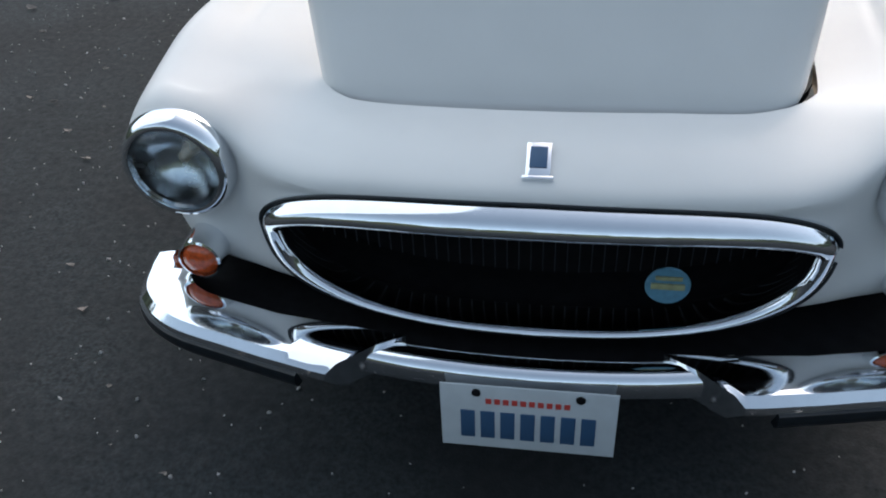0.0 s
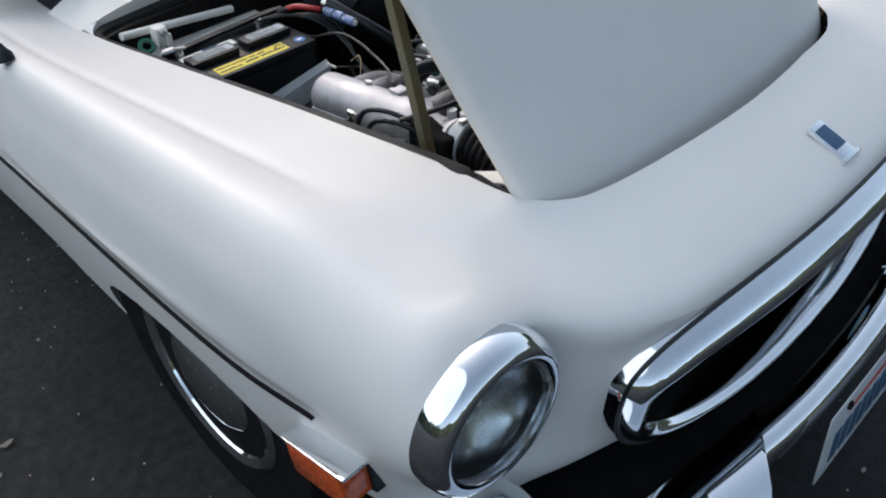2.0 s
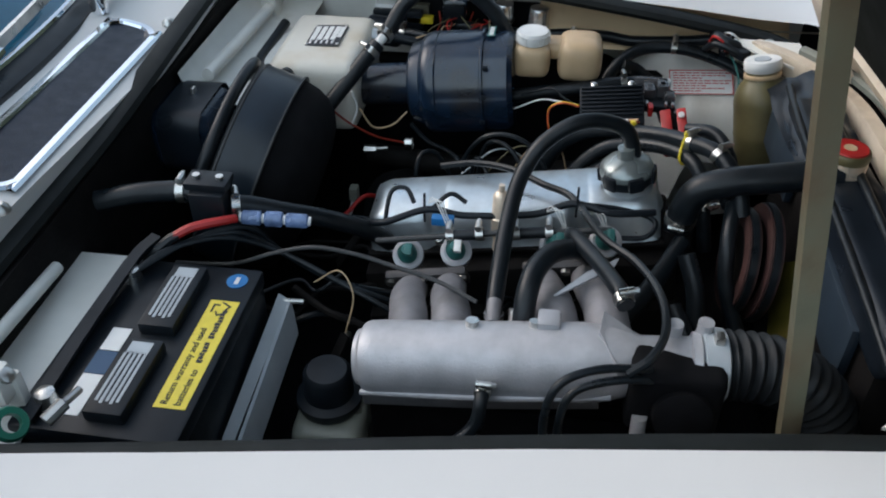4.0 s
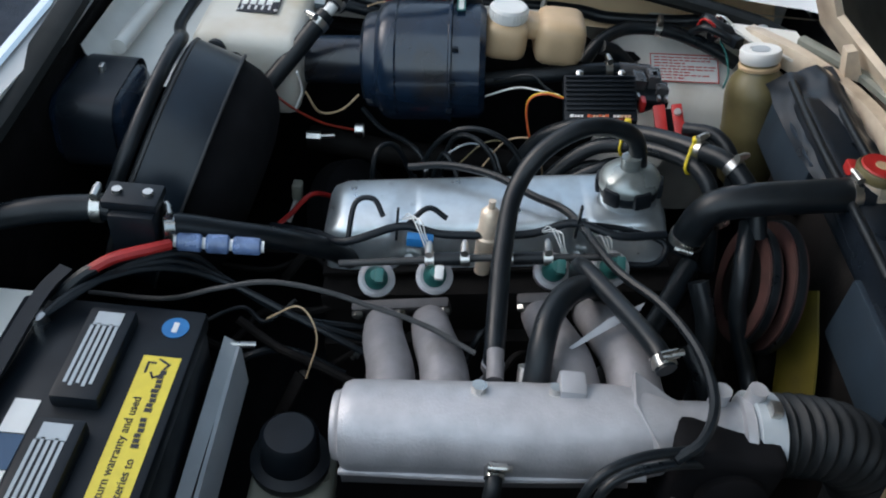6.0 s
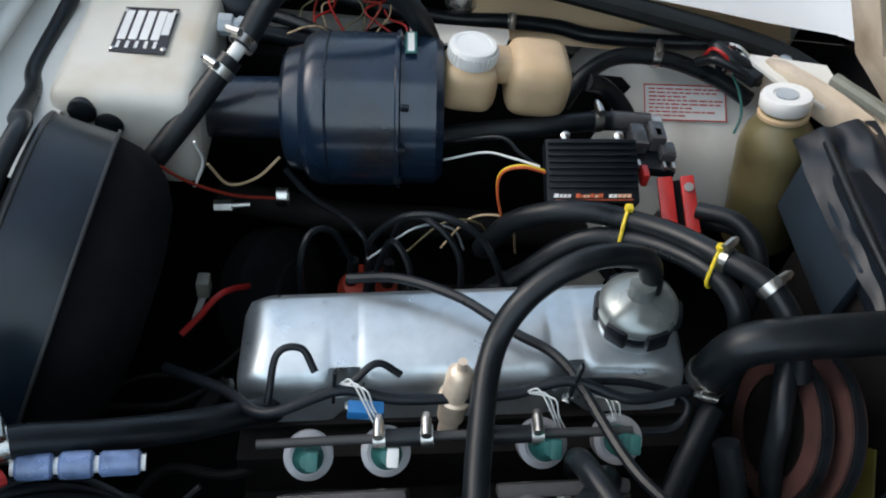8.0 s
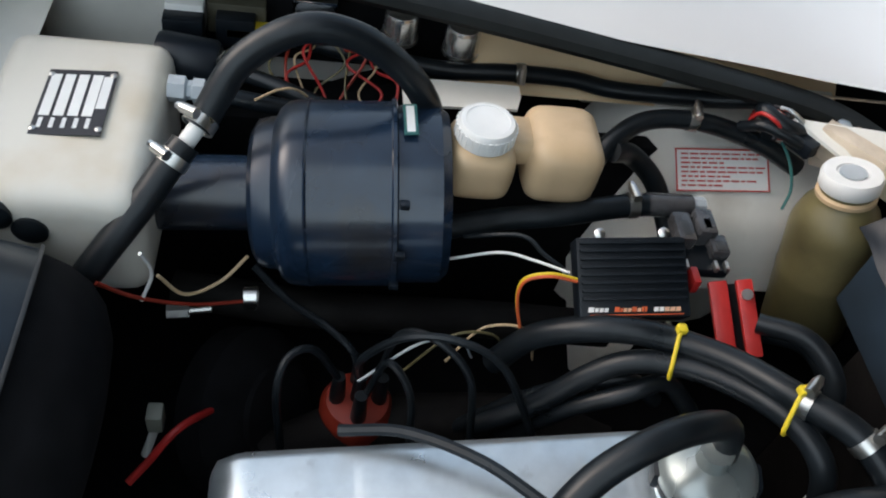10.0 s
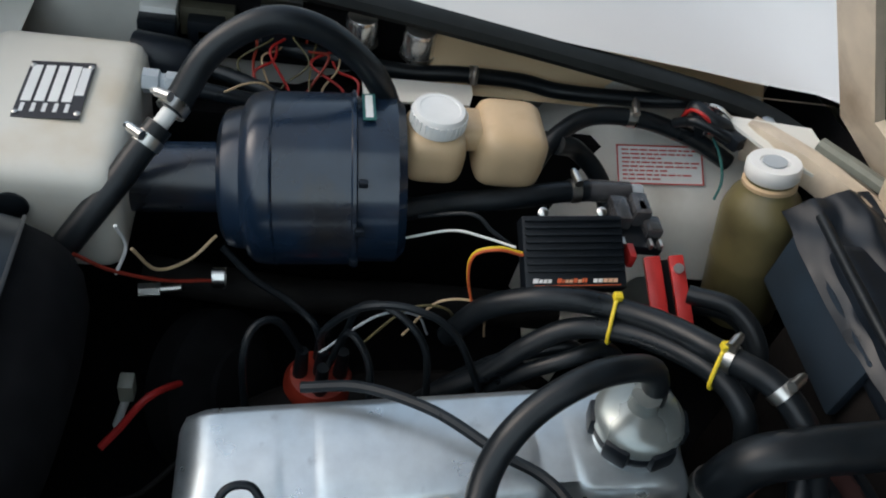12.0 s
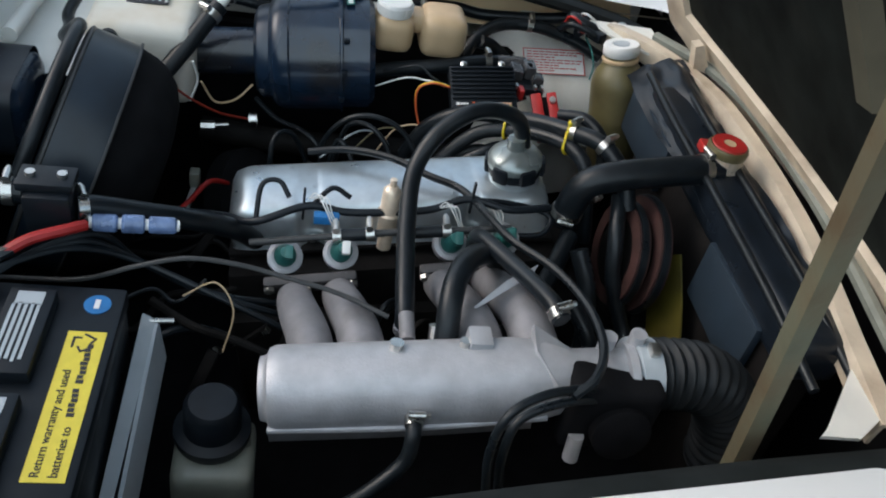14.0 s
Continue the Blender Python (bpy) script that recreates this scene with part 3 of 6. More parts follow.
# flank spear and side lamp, wheel
for s in (-1, 1):
    pts = [(s * 0.780, 1.46, 0.624), (s * 0.788, 1.62, 0.608), (s * 0.786, 1.87, 0.598), (s * 0.778, 2.2, 0.590), (s * 0.774, 2.46, 0.585), (s * 0.770, 3.2, 0.578)]
    part("side_spear", sweep(bms(), [(a, b, c - 0.0030) for a, b, c in pts], [(-0.003, -0.0012), (0.0022, -0.0012), (0.0022, 0.0012), (-0.003, 0.0012)]), STEEL, car, "slim chrome side strip")
    # black strip added for the shade and dark reflection along the spear
    part("spear_shade", sweep(bms(), pts, [(-0.004, -0.002), (0.0018, -0.002), (0.0018, 0.0012), (-0.004, 0.002)]), DULL, car, "thin black line giving the shade over the side strip")
    m = frame_of((s * 0.768, 1.457, 0.528), (0.0, s, -s * 0.20), (0, 0.2, 1))
    lamp = part("side_lamp", box(bms(), (0, 0, 0), (0.112, 0.052, 0.056), 0.006, m), AMBER, car, "amber side marker lamp")
    part("lamp_base", box(bms(), (-0.004, 0, -0.024), (0.135, 0.058, 0.02), 0.004, m), PLASTIC, lamp)
    part("lamp_rim", box(bms(), (0, 0.028, 0.004), (0.130, 0.005, 0.046), 0.002, m), CHROME, lamp)
    wheel = empty("wheel", (s * 0.66, 1.90, 0.31))
    wheel.parent = car
    wheel.matrix_parent_inverse = Matrix.Translation(-car.location)
    m = aim((s * 0.56, 1.90, 0.31), (s * 1.0, 1.90, 0.31))
    part("tyre", lathe(bms(), [(0.19, 0.0), (0.29, 0.0), (0.31, 0.02), (0.31, 0.14), (0.29, 0.16), (0.19, 0.155)], m, 48), DULL, wheel, "black tyre")
    part("rim", lathe(bms(), [(0.19, 0.02), (0.195, 0.158), (0.185, 0.166), (0.17, 0.160), (0.155, 0.13), (0.12, 0.135)], m, 48), CHROME, wheel, "bright wheel rim")
    part("hubcap", lathe(bms(), [(0.125, 0.132), (0.120, 0.150), (0.095, 0.166), (0.055, 0.176), (0.001, 0.180)], m, 48), CHROME, wheel, "domed chrome hubcap")

# dark underside
bm = bms()
box(bm, (0, 2.9, 0.25), (1.30, 3.0, 0.02))
part("underbody", bm, DULL, car)
for s in (-1, 1):
    part("wheel_well", box(bms(), (s * 0.50, 1.92, 0.42), (0.02, 0.75, 0.40)), DULL, car)

# tail and roof, behind everything the walk looks at
def loft(bm, stations, section):
    """Rows of (y, wide, low, high) joined by a rounded section of (across, up)."""
    rings = [[bm.verts.new((x * w, y, lo + z * (hi - lo))) for x, z in section] for y, w, lo, hi in stations]
    n = len(section)
    for a, b in zip(rings, rings[1:]):
        for i in range(n):
            bm.faces.new((a[i], a[(i + 1) % n], b[(i + 1) % n], b[i]))
    bm.faces.new(rings[0][::-1]), bm.faces.new(rings[-1])
    return bm


belly = [(-0.92, 0.0), (-0.97, 0.25), (-1.0, 0.6), (-0.97, 0.72), (-0.90, 0.88), (-0.78, 0.97), (-0.5, 1.0), (0.5, 1.0), (0.78, 0.97), (0.90, 0.88), (0.97, 0.72), (1.0, 0.6), (0.97, 0.25), (0.92, 0.0)]
part("tail_body", loft(bms(), [(2.95, 0.752, 0.22, 0.80), (3.6, 0.755, 0.22, 0.80), (4.4, 0.75, 0.24, 0.80), (4.9, 0.73, 0.28, 0.78), (5.25, 0.69, 0.33, 0.73), (5.42, 0.62, 0.38, 0.66), (5.47, 0.52, 0.42, 0.60)], belly), PAINT, car, smooth=50)
house = [(-1.0, 0.0), (-0.93, 0.4), (-0.84, 0.78), (-0.74, 0.92), (-0.5, 1.0), (0.5, 1.0), (0.74, 0.92), (0.84, 0.78), (0.93, 0.4), (1.0, 0.0)]
part("side_glass", loft(bms(), [(2.95, 0.60, 0.77, 1.09), (3.2, 0.615, 0.77, 1.18), (3.8, 0.61, 0.77, 1.20), (4.2, 0.58, 0.77, 1.08), (4.55, 0.54, 0.77, 0.86)], house), DARKGLASS, car, "dark side and rear glass", smooth=50)
roof = [(-0.80, 0.0), (-0.74, 0.55), (-0.5, 1.0), (0.5, 1.0), (0.74, 0.55), (0.80, 0.0)]
part("roof", loft(bms(), [(2.98, 0.63, 1.05, 1.12), (3.2, 0.64, 1.12, 1.20), (3.6, 0.64, 1.14, 1.225), (3.95, 0.62, 1.10, 1.19), (4.1, 0.60, 1.06, 1.14)], roof), PAINT, car, smooth=50)
for s in (-1, 1):
    wheel = empty("rear_wheel", (s * 0.66, 4.35, 0.31))
    wheel.parent = car
    wheel.matrix_parent_inverse = Matrix.Translation(-car.location)
    m = aim((s * 0.50, 4.35, 0.31), (s * 1.0, 4.35, 0.31))
    part("tyre", lathe(bms(), [(0.19, 0.0), (0.29, 0.0), (0.31, 0.02), (0.31, 0.14), (0.29, 0.16), (0.19, 0.155)], m, 48), RUBBER, wheel)
    part("rim", lathe(bms(), [(0.19, 0.02), (0.19, 0.15), (0.17, 0.155), (0.15, 0.13), (0.06, 0.15), (0.001, 0.155)], m, 48), STEEL, wheel)

# ---- bonnet, hinged at its front edge and propped open ----
HINGE = Matrix.Translation((0, 1.415, 0.687)) @ Matrix.Rotation(radians(58), 4, "X")


def bonnet_point(u, w, drop=0.0):
    """u: across -1..1, w: back along the bonnet 0..1; flat bonnet's own frame."""
    y = 1.05 * w
    half = 0.440 + 0.165 * w - 0.090 * w * w if u > 0 else 0.412 + 0.210 * w - 0.075 * w * w
    x = u * half
    r = max(0, abs(u) - 0.74) / 0.26
    front = -0.045 * (1 - abs(u) ** 2.2) + 0.085 * (1 - math.sqrt(max(0, 1 - r * r)))
    y = front * (1 - w) + y
    z = 0.030 * (1 - u * u) + 0.02 * math.sin(math.pi * w) - 0.012 * max(0, abs(u) - 0.93) / 0.07 - drop
    return HINGE @ Vector((x, y, z))


bm = bms()
nu, nw = 40, 30
grid = [[bm.verts.new(bonnet_point(2 * i / nu - 1, j / nw)) for i in range(nu + 1)] for j in range(nw + 1)]
for a, b in zip(grid, grid[1:]):
    for i in range(nu):
        bm.faces.new((a[i], a[i + 1], b[i + 1], b[i]))
bonnet = part("bonnet_skin", bm, PAINT, car, "white bonnet, propped open", smooth=60)
s = bonnet.modifiers.new("sheet", "SOLIDIFY")
s.thickness, s.offset = 0.006, -1
# stiffening rim under the skin
bm = bms()
edge = [(-1 + 2 * k / 12, 0.0) for k in range(13)] + [(1, k / 10) for k in range(1, 11)] + [(1 - 2 * k / 12, 1.0) for k in range(1, 13)] + [(-1, 1 - k / 10) for k in range(1, 11)]
outer, inner = [], []
for u, w in edge:
    cu, cw = u * 0.985, 0.012 + w * 0.976
    outer.append((bonnet_point(cu, cw, 0.004), bonnet_point(cu, cw, 0.011)))
    iu, iw = u * 0.83, 0.105 + w * 0.825
    inner.append((bonnet_point(iu, iw, 0.022), bonnet_point(iu, iw, 0.010)))
ringsv = [[bm.verts.new(p[0]) for p in outer], [bm.verts.new(p[1]) for p in outer], [bm.verts.new(p[0]) for p in inner], [bm.verts.new(p[1]) for p in inner]]
for a, b in zip(ringsv, ringsv[1:]):
    for i in range(len(a)):
        j = (i + 1) % len(a)
        if i != len(a) - 1:
            bm.faces.new((a[i], a[j], b[j], b[i]))
part("bonnet_frame", bm, CREAM, bonnet, "cream-painted inner bonnet frame")
bm = bms()
grid = [[bm.verts.new(bonnet_point((2 * i / 10 - 1) * 0.82, 0.11 + 0.81 * j / 10, 0.014)) for i in range(11)] for j in range(11)]
for a, b in zip(grid, grid[1:]):
    for i in range(10):
        bm.faces.new((a[i], a[i + 1], b[i + 1], b[i]))
part("bonnet_lining", bm, LINING, bonnet, "dark sound-deadening felt")

for u0, w0, u1, w1 in ((-0.39, 0.310, -0.25, 0.520), (0.39, 0.310, 0.25, 0.520)):
    part("bonnet_rib", sweep(bms(), [bonnet_point(u0 + (u1 - u0) * k / 6, w0 + (w1 - w0) * k / 6, 0.016) for k in range(7)], [(-0.030, 0.002), (-0.016, -0.014), (0.016, -0.014), (0.030, 0.002)], 3, up=HINGE.to_3x3() @ Vector((0, 0, 1))), OLDOLIVE, bonnet, "olive-stained pressed rib under the bonnet")

# ---- nose: mouth, surround, badge, lamps, bumper, plate ----
def mouth_edge(k, n):
    """A point on the mouth's outline."""
    a = 2 * math.pi * k / n
    c, d = math.cos(a), math.sin(a)
    x = 0.476 * math.copysign(abs(c) ** (2 / 3.2), c)
    z = 0.60 + (0.088 * abs(d) ** (2 / 2.2) if d > 0 else -0.195 * abs(d) ** (2 / 3.2))
    y = 1.160 + 0.055 * (x / 0.46) ** 2 + 0.10 * max(0, 0.60 - z)
    z -= 0.008 * max(0, abs(x) - 0.02) / 0.45 * (d > 0)
    return Vector((x, y, z))


def inner_edge(k, n):
    """The surround's inner outline, rounder at its ends and closest to the outer one below."""
    a = 2 * math.pi * k / n
    c, d = math.cos(a), math.sin(a)
    x = 0.444 * math.copysign(abs(c) ** (2 / 3.0), c)
    z = 0.592 + (0.052 * abs(d) ** (2 / 2.1) if d > 0 else -0.174 * abs(d) ** (2 / 3.1))
    y = 1.160 + 0.055 * (x / 0.46) ** 2 + 0.10 * max(0, 0.60 - z)
    z -= 0.008 * max(0, abs(x) - 0.02) / 0.45 * (d > 0)
    return Vector((x, y, z))


bm = bms()
n = 96
rings, gap_line = [], []
for k in range(n):
    p, q = mouth_edge(k, n), inner_edge(k, n)
    out = p - q
    out.y = 0
    out.normalize()
    p = p + out * 0.010
    lift = math.sin(2 * math.pi * k / n)
    d = 0.016 + 0.012 * min(1, max(0, lift + 0.6))
    # the top band leans back, its lower edge foremost
    lean = 0.020 * max(0, lift)
    line = [p + Vector((0, 0.04, 0))]
    for j in range(13):
        f = 0.5 - 0.5 * math.cos(math.pi * j / 12)
        line.append(p.lerp(q, f) + Vector((0, 0.004 - d * (1 - abs(2 * f - 1) ** 2.6) - lean * f, 0)))
    line.append(q + Vector((0, 0.06, 0)))
    rings.append([bm.verts.new(v) for v in reversed(line)])
    gap_line.append(p + out * 0.002 + Vector((0, 0.001, 0)))
for i in range(n):
    a, b = rings[i], rings[(i + 1) % n]
    for k in range(14):
        bm.faces.new((a[k], a[k + 1], b[k + 1], b[k]))
grille = part("grille_surround", bm, CHROME, car, "chrome grille surround, broad along its top", smooth=60)
# black tube added to draw the shadow gap between chrome and paint
part("surround_shadow_line", tube(bms(), gap_line, 0.0032, 8, 2, closed=True), RUBBER, grille, "thin black line giving the shadow gap round the surround")
bm = bms()
ring_a = [bm.verts.new(mouth_edge(k, n) + Vector((0, 0.02, 0))) for k in range(n)]
ring_b = [bm.verts.new(Vector((v.co.x * 0.97, v.co.y + 0.14, v.co.z + 0.01))) for v in ring_a]
for i in range(n):
    j = (i + 1) % n
    bm.faces.new((ring_a[i], ring_a[j], ring_b[j], ring_b[i]))
bm.faces.new(ring_b)
part("grille_recess", bm, DULL, car, "deep black grille opening")
for i in range(40):
    x = -0.43 + i * 0.022
    part("grille_bar", rod(bms(), (x, 1.285 + 0.03 * (x / 0.46) ** 2, 0.46 + 0.06 * (x / 0.45) ** 2), (x, 1.285 + 0.03 * (x / 0.46) ** 2, 0.64), 0.0011, 5), PLASTIC, grille)
badge = part("grille_badge", lathe(bms(), [(0.036, 0), (0.038, 0.004), (0.036, 0.007)], aim((0.224, 1.205, 0.515), (0.224, 1.0, 0.53)), 32), BADGE, car, "round pale blue enamel badge")
part("badge_stripe", box(box(bms(), (0.224, 1.196, 0.517), (0.056, 0.004, 0.011)), (0.224, 1.196, 0.535), (0.044, 0.004, 0.006)), BADGEGOLD, badge)

# bonnet emblem
m = frame_of((0, 1.222, 0.741), (1, 0, 0), (0, 1, 0.42))
emblem = part("emblem", box(bms(), (0, 0, 0.003), (0.040, 0.066, 0.007), 0.002, m), CHROME, car, "small chrome shield emblem with a dark centre")
part("emblem_field", box(bms(), (0, 0.004, 0.007), (0.028, 0.040, 0.003), 0.001, m), PLATEBLUE, emblem)
part("emblem_foot", box(bms(), (0, -0.034, 0.003), (0.050, 0.006, 0.010), 0.002, m), CHROME, emblem)

for s in (-1, 1):
    c, look_at = Vector((s * 0.655, 1.292, 0.66)), Vector((s * 0.68, 0.2, 0.66))
    m, SMALL = aim(c, look_at), Matrix.Diagonal((0.93, 0.93, 1, 1))
    lamp = empty("headlight", c)
    lamp.parent = car
    lamp.matrix_parent_inverse = Matrix.Translation(-car.location)
    part("bezel", lathe(bms(), [(0.100, -0.05), (0.113, -0.030), (0.1155, -0.016), (0.1155, -0.004), (0.1125, 0.010), (0.1055, 0.021), (0.097, 0.026), (0.0915, 0.0245), (0.089, 0.010)], m @ SMALL, 64, cap=False), CHROME, lamp, smooth=50)
    part("reflector", lathe(bms(), [(0.090, 0.012)] + [(r, 0.012 - 0.052 * (1 - (r / 0.09) ** 2)) for r in (0.084, 0.074, 0.062, 0.048, 0.032, 0.016, 0.004)], m @ SMALL, 48, cap=False), MIRROR, lamp)
    part("bulb", lathe(bms(), [(0.012, -0.042), (0.012, -0.024), (0.004, -0.016)], m @ SMALL, 12), BRASS, lamp)
    part("lens", lathe(bms(), [(0.091, 0.016), (0.088, 0.024), (0.076, 0.034), (0.060, 0.041), (0.040, 0.046), (0.020, 0.048), (0.0005, 0.049)], m @ SMALL, 48, cap=False), glass, lamp, "clear ribbed glass lens")
    c = Vector((s * 0.648, 1.272, 0.464))
    m = aim(c, c + Vector((0, -1, 0.05)))
    turn = part("indicator", lathe(bms(), [(0.044, -0.07), (0.044, 0.0), (0.0425, 0.018), (0.038, 0.020), (0.037, 0.010)], m, 40, cap=False), CHROME, car, "round chrome-rimmed indicator")
    part("indicator_lens", lathe(bms(), [(0.037, 0.0), (0.037, 0.012), (0.029, 0.022), (0.015, 0.026), (0.0005, 0.027)], m, 40), AMBER, turn, "amber lens")

# bumper: two side blades and a set-back middle blade
bumper = empty("bumper", (0, 1.08, 0.40))
bumper.parent = car
bumper.matrix_parent_inverse = Matrix.Translation(-car.location)
blade = [(-0.060, 0.014), (-0.020, 0.022), (0.024, 0.016), (0.038, 0.002), (0.040, -0.012), (0.020, -0.045), (-0.055, -0.045)]
for s in (-1, 1):
    pts = [(s * 0.742, 1.318, 0.410), (s * 0.738, 1.270, 0.410), (s * 0.722, 1.214, 0.408), (s * 0.655, 1.162, 0.405), (s * 0.52, 1.124, 0.401), (s * 0.40, 1.094, 0.398), (s * 0.345, 1.084, 0.397)]
    if s > 0:
        # the far blade hangs a little lower towards its end
        pts = [(a, b - 0.010 * min(1, (a - 0.345) / 0.3), c - 0.004 - 0.016 * min(1, (a - 0.345) / 0.3)) for a, b, c in pts]
    sec = [(s * -a, b) for a, b in blade]
    bm = sweep(bms(), pts, sec, 8)
    for v in bm.verts:
        k = max(0, 1 - (abs(v.co.x) - 0.345) / 0.13)
        v.co.x -= s * min(1, k) * 1.15 * (v.co.y - 1.048)
    part("side_blade", bm, CHROME, bumper, "broad chrome bumper blade", smooth=35)
    strip = [(s * -a, b) for a, b in ((0.024, -0.048), (0.040, -0.046), (0.048, -0.030), (0.045, -0.014), (0.038, -0.012))]
    part("rubber_strip", sweep(bms(), pts[:6], strip, 8), RUBBER, bumper)
mid = [(-0.355, 1.128, 0.398), (-0.28, 1.108, 0.397), (-0.15, 1.093, 0.396), (0, 1.088, 0.395), (0.15, 1.093, 0.396), (0.28, 1.108, 0.397), (0.355, 1.128, 0.398)]
part("middle_blade", sweep(bms(), mid, [(-0.034, 0.004), (-0.016, 0.011), (0.004, 0.008), (0.013, 0.001), (0.017, -0.008), (0.016, -0.036), (-0.03, -0.038)], 8), CHROME, bumper, "narrow set-back chrome blade", smooth=35)

# number plate: its writing stands as plain bars
plate = empty("number_plate", (0, 1.05, 0.24))
plate.parent = car
plate.matrix_parent_inverse = Matrix.Translation(-car.location)
m = frame_of((0, 1.050, 0.318), (1, 0, 0.0), (0, 0.06, 1))
part("plate_sheet", box(bms(), (0, 0, 0), (0.305, 0.152, 0.003), 0.001, m), PLATEWHITE, plate, "white pressed metal plate")
for i in range(7):
    part("plate_mark", box(bms(), (-0.105 + i * 0.035, -0.018, 0.002), (0.025, 0.066, 0.002), 0.0005, m), PLATEBLUE, plate, "dark blue bar")
bm = bms()
for i in range(10):
    box(bm, (-0.068 + i * 0.015, 0.040, 0.002), (0.010, 0.012, 0.001), 0, m)
part("plate_heading", bm, REDINK, plate, "small red bars")
for x in (-0.089, 0.089):
    part("plate_bolt", lathe(bms(), [(0.008, 0), (0.008, 0.004), (0.004, 0.006)], m @ Matrix.Translation((x, 0.060, 0.001)), 12), DULL, plate)

# ---- engine bay: walls ----
def opening_x(y):
    return 0.427 + 0.092 * (y - 1.5)


# rubber seal round the bonnet opening
seal = [(-0.350, 1.452, 0.722), (-0.392, 1.468, 0.724), (-0.408, 1.500, 0.728), (-0.414, 1.535, 0.733)] + [(-opening_x(y) + 0.006 + bow_in(y), y, 0.742) for y in (1.56, 1.7, 1.9, 2.1, 2.3, 2.42)] + [(-0.503, 2.465, 0.742), (-0.490, 2.484, 0.742), (-0.45, 2.488, 0.743), (-0.3, cowl_y(-0.3) - 0.005, 0.746), (-0.15, cowl_y(-0.15) - 0.005, 0.748), (0, 2.454, 0.75), (0.3, 2.452, 0.746), (0.46, 2.452, 0.743), (0.492, 2.447, 0.742)] + [(opening_x(y) + far_out(y) - 0.008, y, 0.745 - 0.10 * max(0, 1.75 - y)) for y in (2.40, 2.3, 2.1, 1.9, 1.7, 1.56)] + [(0.42, 1.50, 0.715)]
part("bonnet_seal", sweep(bms(), [twist(Vector(p)) for p in seal], [(-0.018, -0.016), (0.006, -0.016), (0.012, -0.008), (0.009, 0.000), (0.0, 0.004), (-0.018, 0.002)], 6), SEALBLACK, car, "weathered black rubber bonnet seal")

for s in (-1, 1):
    # gutter under the wing, then the inner wing
    part("inner_gutter", sheet(lambda u, v, s=s: twist(Vector((s * (opening_x(1.45 + u) + (0.004 if s < 0 else 0.044) + 0.022 * v), 1.45 + u * 1.0, 0.728 - 0.012 * v))), 10, 4), CREAM, car, "cream-painted gutter")
    part("inner_wing", sheet(lambda u, v, s=s: Vector((s * (0.62 - 0.010 * v), 1.40 + u * 1.05, (0.70 if s < 0 else 0.735) - 0.155 * v)), 8, 3), BAYWHITE, car)
    # below, the wing's deep shade is put into a near-black colour
    part("lower_inner_wing", sheet(lambda u, v, s=s: Vector((s * (0.61 - 0.02 * v), 1.40 + u * 1.05, (0.545 if s < 0 else 0.580) - 0.305 * v)), 8, 4), GRIME, car, "grimy lower inner wing, darkened in colour for the deep shade")
    part("wing_ledge", sheet(lambda u, v, s=s: Vector((s * (0.612 - 0.080 * v), 1.48 + u * 0.44, (0.722 if s > 0 else 0.68) - 0.077 * v)), 8, 4), TAN, car, "tan-painted ledge inside the wing")

    def dome(u, v, s=s):
        a, b = math.pi * u, 0.5 * math.pi * v
        return Vector((s * (0.63 - 0.185 * math.sin(b)), 1.625 - 0.155 * math.cos(a) * math.cos(b) ** 0.6, 0.36 + 0.31 * math.sin(a) * (0.55 + 0.45 * math.cos(b))))
    part("wheel_house", sheet(dome, 20, 10), BAYWHITE, car, "dirty white wheel housing")
def near_panel(u, v):
    v *= 1 - 0.42 * min(1, max(0, (u - 0.58) / 0.15))
    return Vector((-(0.545 - 0.05 * v - 0.06 * v * v), 1.45 + u * 0.50, 0.652 - 0.05 * v - 0.10 * v * v * v))


def far_panel(u, v):
    """The far wheel housing's sloping flank, rounding off above and dropping away below."""
    x = 0.585 - 0.205 * v
    y = 1.485 + (0.275 - 0.06 * v * v) * u
    z = 0.6284 + 0.69 * (min(x, 0.47) - 0.4524) + 0.32 * max(0, x - 0.47)
    return Vector((x, y, z - 2.2 * max(0, u - 0.72) ** 1.7 * (0.4 + v) - 1.2 * max(0, v - 0.86) ** 1.5))

part("wing_panel", sheet(near_panel, 20, 10), BAYWHITE, car, "off-white inner wing panel")
part("wing_panel", sheet(far_panel, 28, 20), BAYWHITE, car, "off-white inner wing panel")
part("firewall", slab(bms(), [(-0.60, 2.456, 0.26), (0.60, 2.456, 0.26), (0.60, 2.456, 0.735), (0.45, 2.456, 0.74), (-0.45, 2.456, 0.705), (-0.60, 2.456, 0.68)], (0, 1, 0), 0.012), GRIME, car, "dark bulkhead")
# the pressed white panel under the cowl's far half
part("firewall_panel", sheet(lambda u, v: Vector((0.19 + 0.42 * u, 2.448 - 0.115 * v ** 1.6, 0.724 - 0.048 * min(1, v * 1.5) ** 0.8)), 12, 10), BAYWHITE, car, "white-painted bulkhead shelf")
part("panel_strut", rod(bms(), (0.56, 2.405, 0.695), (0.22, 2.415, 0.708), 0.010, 14), BAYWHITE, car, "white-painted round strut")
part("panel_post", box(bms(), (0.535, 2.41, 0.685), (0.04, 0.03, 0.07), 0.008), BAYWHITE, car)
# black plate added so the gap behind the cowl's edge stays dark
part("cowl_gap_plate", box(bms(), (-0.05, 2.54, 0.655), (1.0, 0.16, 0.01)), DULL, car, "black plate added under the cowl to keep its gap dark")
part("bay_floor", box(bms(), (0, 1.93, 0.285), (1.24, 1.06, 0.01)), DULL, car)
